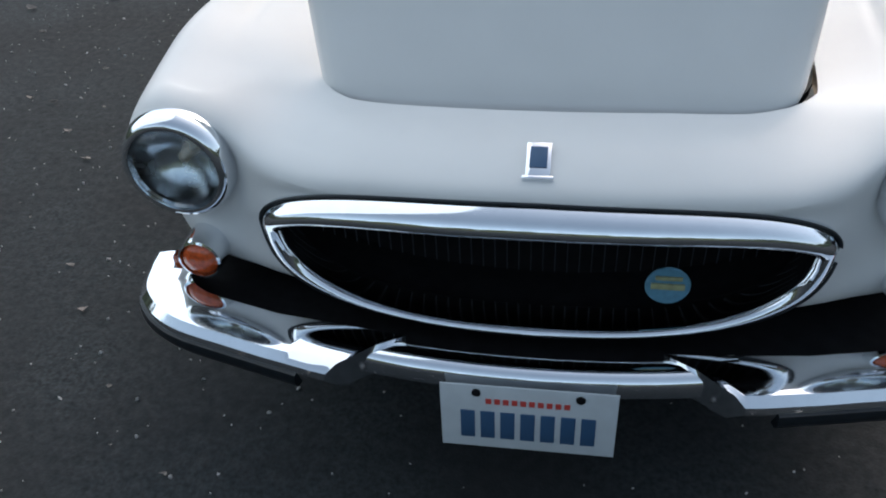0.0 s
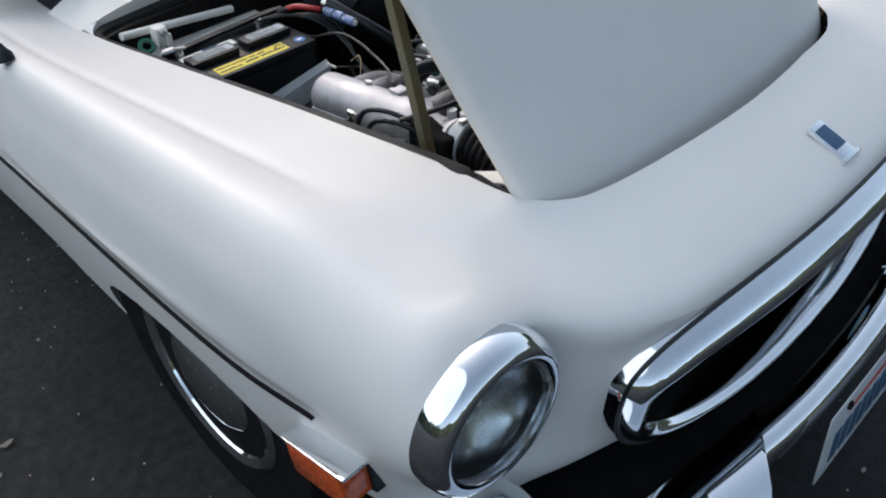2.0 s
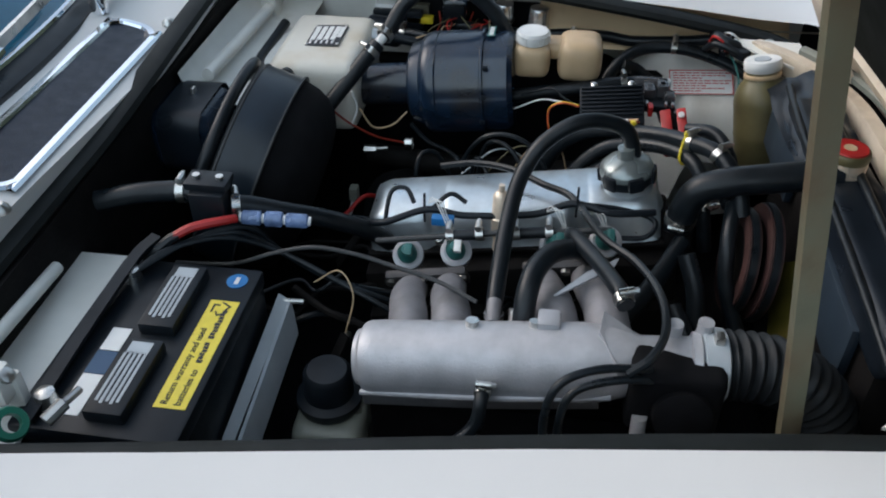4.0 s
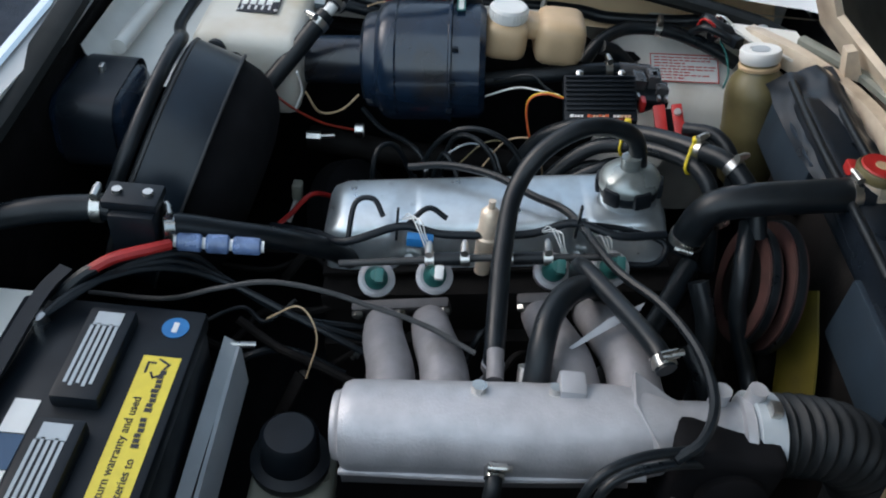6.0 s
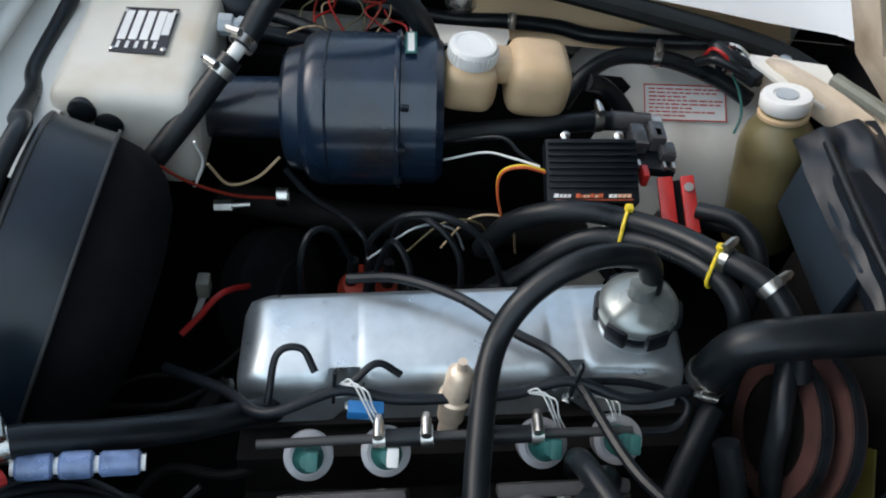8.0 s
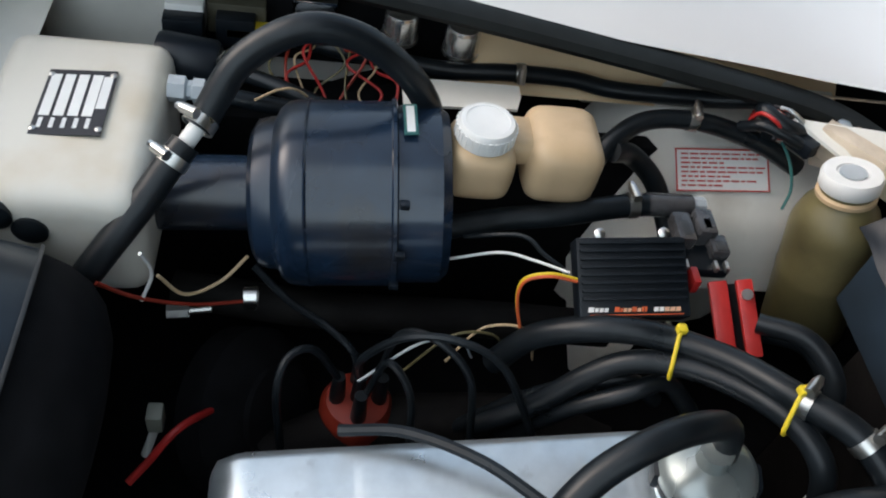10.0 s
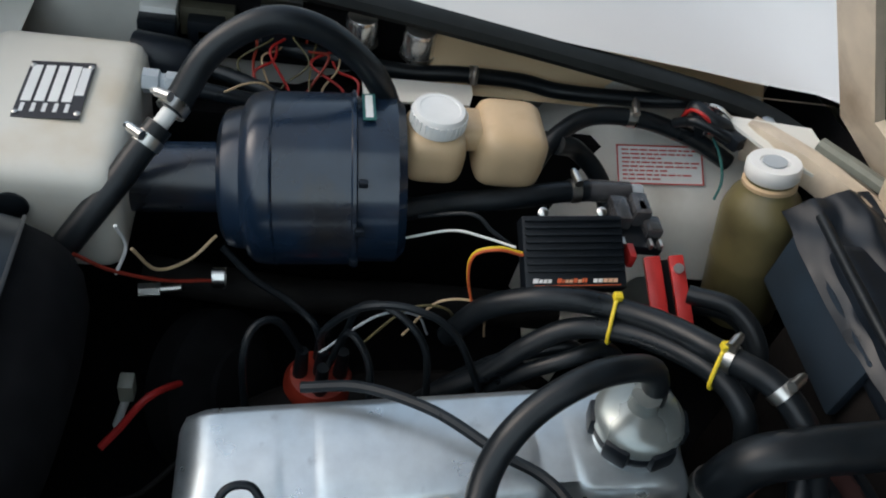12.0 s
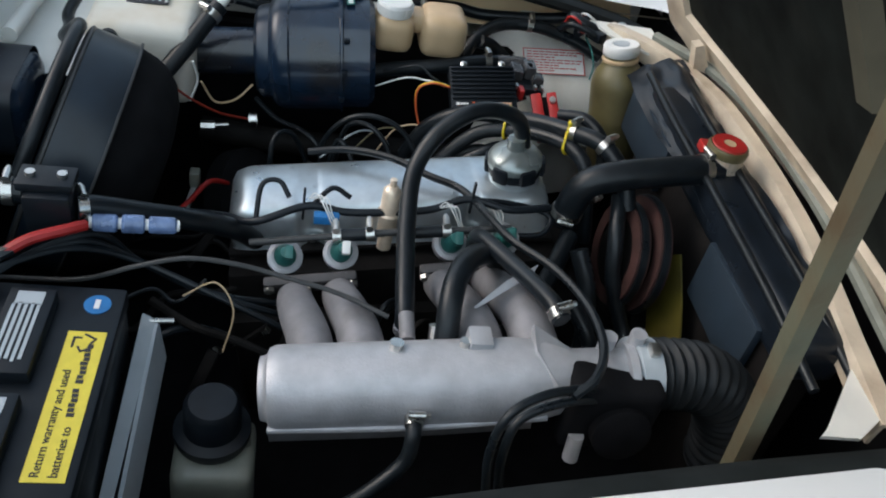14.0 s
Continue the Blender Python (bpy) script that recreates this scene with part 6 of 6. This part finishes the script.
# stay bracket from the inner wing to the front panel
solo("stay_bracket", slab(bms(), [(0.470, 1.560, 0.704), (0.455, 1.540, 0.712), (0.38, 1.478, 0.708), (0.33, 1.455, 0.708), (0.35, 1.480, 0.690), (0.41, 1.510, 0.670), (0.45, 1.545, 0.65)], (0.1, -0.1, 1), 0.004), CREAM, "cream-painted pressed stay by the bottle", "bracket")
solo("stay_bolt", lathe(bms(), [(0.0075, 0), (0.0075, 0.004), (0.004, 0.006)], Matrix.Translation((0.440, 1.543, 0.713)), 6), STEEL, "dark bolt holding the cream stay", "bolt")

# big arched hose behind the canister
arch_pts = [(0.245, 2.275, 0.600), (0.275, 2.235, 0.650), (0.302, 2.206, 0.682), (0.326, 2.186, 0.704), (0.342, 2.172, 0.718)]
hose("vent_hose", arch_pts, 0.0125, "fat black hose ending in a steel joiner", clamps=((0.84, (-0.5, 0.5, 0.6)),), group="vent hoses")
hose("vent_hose", [(0.352, 2.164, 0.727), (0.362, 2.156, 0.736), (0.382, 2.130, 0.775), (0.392, 2.085, 0.803), (0.398, 2.040, 0.796), (0.404, 2.00, 0.765), (0.408, 1.975, 0.730), (0.41, 1.955, 0.68)], 0.0125, "fat black hose arching over the canister", clamps=((0.06, (-0.5, 0.5, 0.6)),), group="vent hoses")
solo("hose_joiner", rod(bms(), (0.336, 2.177, 0.713), (0.358, 2.159, 0.732), 0.0075, 16), WHITEPL, "pale plastic joiner between two black hoses", "joiner")
part("can_sticker", box(bms(), (0, 0, 0), (0.012, 0.040, 0.001), 0, frame_of((0.3690, 1.990, 0.7385), (0, -1, 0.10), (1, 0, -0.03))), TEAL, can, "small pale green sticker")
part("sticker_print", box(bms(), (0, 0, 0.0008), (0.007, 0.034, 0.0008), 0, frame_of((0.3690, 1.990, 0.7385), (0, -1, 0.10), (1, 0, -0.03))), WHITEPL, can)
for a in (95, 125, 155):
    p = C0.lerp(C1, 0.745) + Vector((0.088 * math.cos(radians(a + 45)), 0, 0.088 * math.sin(radians(a + 45))))
    part("can_clip", box(bms(), p, (0.006, 0.008, 0.006), 0.001), BLACKMETAL, can)
clip = thing("steel_clip", (0.31, 2.13, 0.55), "loose bright hose clip behind the engine", "clip")
part("clip_band", lathe(bms(), [(0.010, -0.006), (0.0115, -0.006), (0.0115, 0.006), (0.010, 0.006)], aim((0.312, 2.12, 0.555), (0.312, 2.05, 0.56)), 20, cap=False), STEEL, clip)
bolt = solo("steel_bolt", rod(rod(bms(), (0.296, 2.195, 0.548), (0.298, 2.175, 0.548), 0.007, 6), (0.298, 2.175, 0.548), (0.30, 2.155, 0.55), 0.0035, 10), STEEL, "bright bolt by the bulkhead", "bolt")
wire([(0.25, 2.234, 0.647), (0.26, 2.208, 0.617), (0.28, 2.168, 0.583), (0.30, 2.127, 0.563)], 0.0018, DARKRED, "red wire sagging below the cream box")
wire([(0.262, 2.20, 0.672), (0.268, 2.195, 0.640), (0.262, 2.205, 0.610)], 0.0016, WHITEPL, "pale wire below the cream box")
wire([(0.266, 2.190, 0.640), (0.275, 2.172, 0.604), (0.295, 2.145, 0.598), (0.312, 2.122, 0.615)], 0.0016, TANK, "pale wire sagging below the cream box")
wire([(0.291, 2.104, 0.437), (0.241, 2.137, 0.481), (0.191, 2.170, 0.525), (0.165, 2.195, 0.510), (0.150, 2.210, 0.501)], 0.0036, RED, "red cable running to the back of the engine", name="red_cable")
plug = thing("pale_plug", (0.201, 2.193, 0.510), "small pale plastic plug beside the red cable", "plug")
part("plug_body", box(bms(), (0.201, 2.193, 0.522), (0.018, 0.014, 0.024), 0.003), CLEAR, plug)
part("plug_tail", rod(bms(), (0.201, 2.193, 0.512), (0.191, 2.205, 0.472), 0.004, 10), WHITEPL, plug)
for k in range(3):
    wire([(0.22 + 0.012 * k, 2.02 - 0.04 * k, 0.56), (0.235 + 0.01 * k, 1.97 - 0.03 * k, 0.60), (0.25, 1.93 - 0.03 * k, 0.585 + 0.01 * k), (0.262, 1.91 - 0.03 * k, 0.54)], 0.0013, (GREY, OLIVE, TANK)[k], "thin frayed wire beyond the valve cover")
exhaust = solo("exhaust_manifold", tube(bms(), [(0.20, 2.10, 0.44), (0.23, 2.02, 0.455), (0.235, 1.93, 0.465), (0.23, 1.84, 0.47), (0.20, 1.77, 0.47)], 0.028, 16), GRIME, "dark iron manifold beyond the valve cover", "manifold")
solo("bay_pipe", tube(bms(), [(0.36, 2.20, 0.50), (0.34, 2.05, 0.50), (0.33, 1.90, 0.51), (0.33, 1.75, 0.50)], 0.02, 12), GRIME, "dark pipe low beside the engine", "pipe")
servo = thing("steering_box", (0.27, 2.14, 0.42), "dark round housing low by the bulkhead", "housing")
part("housing_cover", lathe(bms(), [(0.05, 0.07), (0.05, 0.078), (0.02, 0.082)], aim((0.27, 2.15, 0.42), (0.24, 2.08, 0.46)), 28), DULL, servo)
part("housing_body", lathe(bms(), [(0.02, 0), (0.07, 0.006), (0.085, 0.02), (0.085, 0.05), (0.06, 0.07), (0.02, 0.075)], aim((0.27, 2.15, 0.42), (0.24, 2.08, 0.46)), 40), DULL, servo)

# data plate on the cream box
NP = frame_of((0.401, 2.272, 0.7012), (0.0, -1, 0.06), (1, 0, 0.0))
dp = part("data_plate", box(bms(), (0, 0, 0), (0.057, 0.084, 0.0012), 0, NP), INK, heater, "black riveted data plate")
for i in range(4):
    part("plate_field", box(bms(), (-0.021 + i * 0.0115, 0.008, 0.0010), (0.0085, 0.054, 0.0006), 0, NP), WHITEPL, dp)
bm = bms()
box(bm, (0.0225, 0.012, 0.0010), (0.008, 0.042, 0.0006), 0, NP)
for i in range(5):
    box(bm, (-0.022 + i * 0.0095, -0.028, 0.0010), (0.0035, 0.012, 0.0006), 0, NP)
part("plate_print", bm, WHITE, dp)
for x in (-0.026, 0.026):
    for y in (-0.035, 0.035):
        part("plate_rivet", lathe(bms(), [(0.003, 0), (0.003, 0.001), (0.001, 0.002)], NP @ Matrix.Translation((x, y, 0.0006)), 10), STEEL, dp)
for y, z in ((2.312, 0.679), (2.288, 0.664)):
    part("grommet", lathe(bms(), [(0.014, -0.01), (0.014, 0.004), (0.008, 0.008)], aim((0.289, y, z), (0.1, y, z)), 20), RUBBER, heater)

# ---- battery side ----
bt = BATM
part("label_yellow", box(bms(), (-0.009, -0.063, 0.0135), (0.162, 0.034, 0.0008), 0, bt), LABEL, battery, "yellow recycling label")
tm = bt @ Matrix.Translation((-0.086, -0.059, 0.0142))
text("Return warranty and used", 0.0105, tm, INK, battery)
text("batteries to", 0.0105, bt @ Matrix.Translation((-0.086, -0.073, 0.0142)), INK, battery)
bm = bms()
for k in range(16):
    if k != 6:
        box(bm, (-0.024 + 0.0052 * k, -0.0690 + 0.0006 * (k % 3), 0.0142), (0.0040, 0.0052 + 0.0012 * (k in (0, 7, 11)), 0.0006), 0, bt)
part("label_bar", bm, INK, battery, "row of small black bars")
bm = bms()
for a in (0, 120, 240):
    p = Matrix.Translation((0.058, -0.062, 0.0142)) @ Matrix.Rotation(radians(a), 4, "Z")
    box(bm, (0.0, 0.009, 0), (0.012, 0.002, 0.0006), 0, bt @ p)
    box(bm, (0.006, 0.006, 0), (0.002, 0.008, 0.0006), 0, bt @ p)
part("label_sign", bm, INK, battery)
for x in (-0.065, 0.060):
    vc = part("vent_cover", box(bms(), (x, -0.008, 0.020), (0.105, 0.042, 0.016), 0.004, bt), PLASTIC, battery)
    bm = bms()
    for i in range(5):
        box(bm, (x - 0.004, 0.004 - i * 0.0055, 0.0284), (0.066 + 0.006 * (i % 2), 0.0030, 0.0006), 0, bt)
    box(bm, (x + 0.038, -0.008, 0.0284), (0.016, 0.024, 0.0006), 0, bt)
    part("cover_print", bm, GREY, vc, "grey small print")
part("blue_dot", lathe(bms(), [(0.0125, 0), (0.0125, 0.0008)], bt @ Matrix.Translation((0.108, -0.064, 0.0132)), 28), BLUE, battery, "round blue sticker")
part("dot_mark", box(bms(), (0.108, -0.064, 0.0142), (0.012, 0.005, 0.0005), 0, bt), WHITE, battery)
for x, w in ((-0.085, 0.055), (-0.005, 0.034)):
    part("label_white", box(bms(), (x, 0.033, 0.0135), (w, 0.022, 0.0008), 0, bt), WHITEPL, battery, "white paper label")
part("label_navy", box(bms(), (-0.040, 0.033, 0.0135), (0.033, 0.023, 0.0008), 0, bt), PLATEBLUE, battery)
part("carry_strap", sweep(bms(), [bt @ Vector((-0.13, 0.066, 0.018)), bt @ Vector((0, 0.066, 0.024)), bt @ Vector((0.11, 0.062, 0.030)), bt @ Vector((0.15, 0.05, 0.034))], [(-0.008, -0.004), (0.006, -0.004), (0.008, 0.004), (-0.006, 0.005)], 6), PLASTIC, battery)
for x in (-0.10, 0.095):
    part("terminal", lathe(bms(), [(0.012, 0), (0.010, 0.016), (0.004, 0.018)], bt @ Matrix.Translation((x, 0.060 + 0.0 * x, 0.012)), 16), STEEL, battery)
tie = thing("battery_bracket", (-0.25, 2.17, 0.48), "grey folded metal battery clamp bracket", "bracket")
part("bracket_bar", slab(bms(), [(-0.150, 2.206, 0.607), (-0.152, 2.192, 0.600), (-0.345, 2.205, 0.560), (-0.40, 2.205, 0.548), (-0.40, 2.217, 0.556), (-0.345, 2.216, 0.568)], (0.1, 0.25, -1), 0.008), GREY, tie)
part("bracket_face", slab(bms(), [(-0.152, 2.190, 0.600), (-0.40, 2.200, 0.548), (-0.40, 2.193, 0.505), (-0.165, 2.182, 0.556)], (0, 1, 0.1), 0.004), GREY, tie)
part("bracket_bolt", rod(bms(), (-0.155, 2.205, 0.600), (-0.150, 2.175, 0.597), 0.0035, 10), STEEL, tie)
washer = thing("washer_bottle", (-0.23, 2.125, 0.38), "milky fluid bottle with a large black cap", "bottle")
part("bottle_body", box(bms(), (-0.245, 2.125, 0.45), (0.085, 0.085, 0.12), 0.018, seg=3), CLEAR, washer)
part("bottle_cap", lathe(bms(), [(0.038, 0), (0.040, 0.006), (0.040, 0.014), (0.030, 0.018), (0.029, 0.050), (0.024, 0.056), (0.01, 0.057)], Matrix.Translation((-0.232, 2.128, 0.512)), 32), PLASTIC, washer)
wire([(-0.152, 2.332, 0.680), (-0.138, 2.308, 0.690), (-0.120, 2.277, 0.690), (-0.107, 2.263, 0.686)], 0.0058, RED, "thick red battery cable", name="battery_cable")
wire([(-0.165, 2.36, 0.655), (-0.160, 2.345, 0.670), (-0.152, 2.332, 0.680), (-0.146, 2.322, 0.684)], 0.0062, RUBBER, "black tape round the battery cable's end")
for k in range(3):
    wire([(-0.20, 2.36, 0.665), (-0.16 + 0.01 * k, 2.33 - 0.01 * k, 0.672), (-0.12 + 0.012 * k, 2.275 - 0.01 * k, 0.665), (-0.095 + 0.01 * k, 2.22, 0.63 - 0.01 * k), (-0.11, 2.14, 0.60), (-0.12 + 0.02 * k, 2.06, 0.56)], 0.0038, RUBBER, "black cable running from the battery")
conn = thing("cable_connector", (-0.09, 2.22, 0.66), "clear bluish inline cable connector", "connector")
CLEARBLUE = material("clear_blue_plastic", (0.20, 0.29, 0.52), 0.2, vary=0.4, scale=70, trans=0.35, coat=0.4)
for t0, t1, r in ((0.0, 0.30, 0.0095), (0.34, 0.62, 0.010), (0.66, 1.0, 0.0092)):
    a, b = Vector((-0.098, 2.259, 0.682)), Vector((-0.086, 2.178, 0.674))
    part("connector_shell", lathe(bms(), [(r * 0.8, 0), (r, 0.002), (r, (t1 - t0) * 0.082 - 0.002), (r * 0.8, (t1 - t0) * 0.082)], aim(a.lerp(b, t0), b), 20), CLEARBLUE, conn)
part("connector_core", rod(bms(), (-0.098, 2.262, 0.682), (-0.086, 2.175, 0.674), 0.006, 12), WHITEPL, conn)
hose("heater_pipe", [(-0.10, 2.445, 0.69), (-0.09, 2.394, 0.70), (-0.082, 2.35, 0.702), (-0.08, 2.325, 0.702)], 0.0135, "black heater hose from the bulkhead", clamps=((0.8, (0, 0, 1)),), group="heater hoses")
hose("heater_pipe", [(-0.088, 2.275, 0.692), (-0.080, 2.255, 0.688), (-0.066, 2.215, 0.672), (-0.040, 2.162, 0.645), (0.0, 2.12, 0.60), (0.03, 2.10, 0.56)], 0.0125, "black heater hose towards the engine", clamps=((0.07, (0, 0, 1)),), group="heater hoses")
valve = thing("heater_valve", (-0.085, 2.30, 0.66), "black heater valve between two hoses", "valve")
part("valve_body", box(bms(), (-0.088, 2.298, 0.692), (0.040, 0.046, 0.050), 0.006), PLASTIC, valve)
part("valve_top", box(bms(), (-0.083, 2.300, 0.722), (0.034, 0.054, 0.010), 0.003), PLASTIC, valve)
for y in (2.315, 2.285):
    part("valve_screw", lathe(bms(), [(0.005, 0), (0.005, 0.004)], Matrix.Translation((-0.083, y, 0.727)), 10), STEEL, valve)
wire([(-0.115, 2.17, 0.60), (-0.118, 2.135, 0.625), (-0.135, 2.115, 0.600), (-0.15, 2.125, 0.55)], 0.0010, TANK, "thin pale wire curling by the battery")
duct = thing("blower_duct", (0.10, 2.405, 0.59), "black air duct box behind the blower drum", "duct")
part("duct_body", box(bms(), (0.150, 2.420, 0.660), (0.130, 0.100, 0.095), 0.034, seg=6), CANBLACK, duct)
part("duct_seam", box(bms(), (0.150, 2.414, 0.660), (0.134, 0.006, 0.099), 0.035, seg=6), BLACKMETAL, duct)
part("duct_clip", box(bms(), (0.160, 2.414, 0.709), (0.012, 0.006, 0.018), 0.002), STEEL, duct)
hose("bulkhead_hose", [(0.48, 2.369, 0.685), (0.428, 2.374, 0.678), (0.354, 2.377, 0.675), (0.315, 2.367, 0.677), (0.245, 2.356, 0.700)] + [SEAM - AXLE * 0.074 + 0.152 * (math.cos(radians(a)) * Vector((1, 0, 0)) + math.sin(radians(a)) * Vector((0, -0.36, 0.933))) for a in (72, 95, 118, 140, 160)], 0.0085, "black hose lying over the bulkhead shelf beside the drum")
# bonnet catch by the near corner
latch = thing("bonnet_catch", (-0.35, 2.41, 0.66), "cream painted bonnet catch rod with a bracket", "catch")
part("catch_rod", rod(bms(), (-0.470, 2.436, 0.700), (-0.206, 2.451, 0.668), 0.008, 14), BAYWHITE, latch)
part("catch_bracket", box(box(bms(), (-0.405, 2.405, 0.690), (0.026, 0.030, 0.040), 0.005), (-0.395, 2.395, 0.660), (0.012, 0.02, 0.07), 0.003), BAYWHITE, latch)
part("catch_bolt", lathe(bms(), [(0.008, 0), (0.008, 0.006), (0.004, 0.008)], aim((-0.405, 2.39, 0.70), (-0.405, 2.35, 0.74)), 10), STEEL, latch)
ringm = aim((-0.461, 2.352, 0.703), (-0.479, 2.297, 0.763))
solo("green_grommet", lathe(bms(), [(0.009, -0.005), (0.015, -0.005), (0.017, 0.0), (0.015, 0.005), (0.009, 0.005), (0.009, -0.005)], ringm, 32, cap=False), GREEN, "green plastic ring by the wing", "ring")
solo("hold_down_nut", rod(rod(bms(), (-0.44, 2.335, 0.685), (-0.42, 2.325, 0.690), 0.007, 8), (-0.42, 2.325, 0.690), (-0.40, 2.32, 0.688), 0.004, 8), STEEL, "bright hold-down nut by the battery", "nut")
part("near_shelf", box(bms(), (-0.315, 2.430, 0.640), (0.34, 0.100, 0.008), 0.003), BAYWHITE, car, "dirty white battery shelf")

# ---- radiator front ----
for y, z, x0, x1 in ((1.545, 0.712, 0.30, -0.30), (1.50, 0.720, 0.32, -0.30)):
    solo("rubber_strip", tube(bms(), [(x0, y - 0.01, z - 0.005), (x0 * 0.5, y, z), (0, y, z), (x1 * 0.6, y, z - 0.004), (x1, y - 0.005, z - 0.02)], 0.0055, 12), RUBBER, "black rubber strip along the radiator's top", "seal", "radiator seals")
part("radiator_drip", rod(bms(), (0.048, 1.545, 0.712), (0.048, 1.52, 0.712), 0.0215, 24), BLACKMETAL, radiator)
part("red_tab", box(bms(), (0.075, 1.535, 0.728), (0.022, 0.014, 0.014), 0.003), RED, radiator)
part("cap_disc", lathe(bms(), [(0.008, 0), (0.008, 0.0012)], Matrix.Translation((0.057, 1.515, 0.7475)), 20), TANK, radiator)
for s in (-1, 1):
    part("bonnet_hinge", slab(bms(), [(s * 0.30, 1.440, 0.715), (s * 0.30, 1.470, 0.722), (s * 0.30, 1.480, 0.758), (s * 0.30, 1.468, 0.762)], (s, 0, 0), 0.02), CREAM, car, "cream-painted bonnet hinge arm")


# crumpled black plastic sheet tucked along the radiator's far end
def drape(u, v):
    x, y = 0.325 - 0.52 * u, 1.478 + (0.082 - 0.022 * u) * v
    n = noise.noise(Vector((x * 7, y * 55, 1.7))) + 0.45 * noise.noise(Vector((x * 30, y * 80, 4.1)))
    edge = 0.006 * noise.noise(Vector((x * 14, 3.3, v)))
    return Vector((x, y + edge, 0.722 - 0.034 * v * v - 0.006 * u + 0.010 * n))


solo("plastic_sheet", sheet(drape, 100, 30), BLACKMETAL, "crumpled glossy black plastic sheet over the radiator", "plastic sheet")

# dark looms and brackets in the depth between battery, bulkhead and engine
rng = random.Random(21)
for k in range(6):
    x0, y0, z0 = rng.uniform(-0.13, 0.06), rng.uniform(2.18, 2.36), rng.uniform(0.44, 0.57)
    pts = [(x0, y0, z0)]
    for j in range(4):
        x0, y0, z0 = x0 + rng.uniform(-0.035, 0.055), y0 - rng.uniform(0.03, 0.07), z0 + rng.uniform(-0.03, 0.035)
        pts.append((x0, y0, min(z0, 0.585)))
    wire(pts, rng.choice((0.0025, 0.0035, 0.005)), (RUBBER, GRIME, GRIME)[k % 3], "dark cable deep between battery and engine", "deep cables")
for k in range(8):
    x0, y0 = rng.uniform(-0.14, -0.04), 1.80 + 0.035 * k
    wire([(x0 - 0.03, y0 + 0.02, 0.50), (x0, y0, 0.545), (x0 + 0.02, y0 - 0.02, 0.535), (x0 + 0.035, y0 - 0.01, 0.50)], rng.choice((0.003, 0.004)), (RUBBER, GRIME)[k % 2], "dark cable looping under the runners", "deep cables")
for x, y, z, a in ((0.055, 2.150, 0.555, 20), (-0.085, 2.085, 0.52, -30), (-0.11, 2.14, 0.50, 50)):
    stay = thing("engine_stay", (x, y, z - 0.05), "small dull metal stay low by the engine", "bracket", "engine stays")
    m = Matrix.Translation((x, y, z)) @ Matrix.Rotation(radians(a), 4, "Z") @ Matrix.Rotation(radians(35), 4, "X")
    part("stay_plate", box(bms(), (0, 0, -0.03), (0.016, 0.004, 0.07), 0.001, m), GRIME, stay)
    part("stay_bolt", lathe(bms(), [(0.006, 0), (0.006, 0.005), (0.003, 0.007)], m @ Matrix.Translation((0, -0.002, 0.004)) @ Matrix.Rotation(radians(90), 4, "X"), 6), STEEL, stay)
part("cap_disc", lathe(bms(), [(0.0125, 0.1825), (0.0125, 0.1845), (0.004, 0.185)], BOT, 20), GREY, bottle, "grey disc in the cap")
part("neck_ring", lathe(bms(), [(0.0255, 0.155), (0.0285, 0.157), (0.0285, 0.161), (0.0255, 0.163)], BOT, 32, cap=False), TANK, bottle)
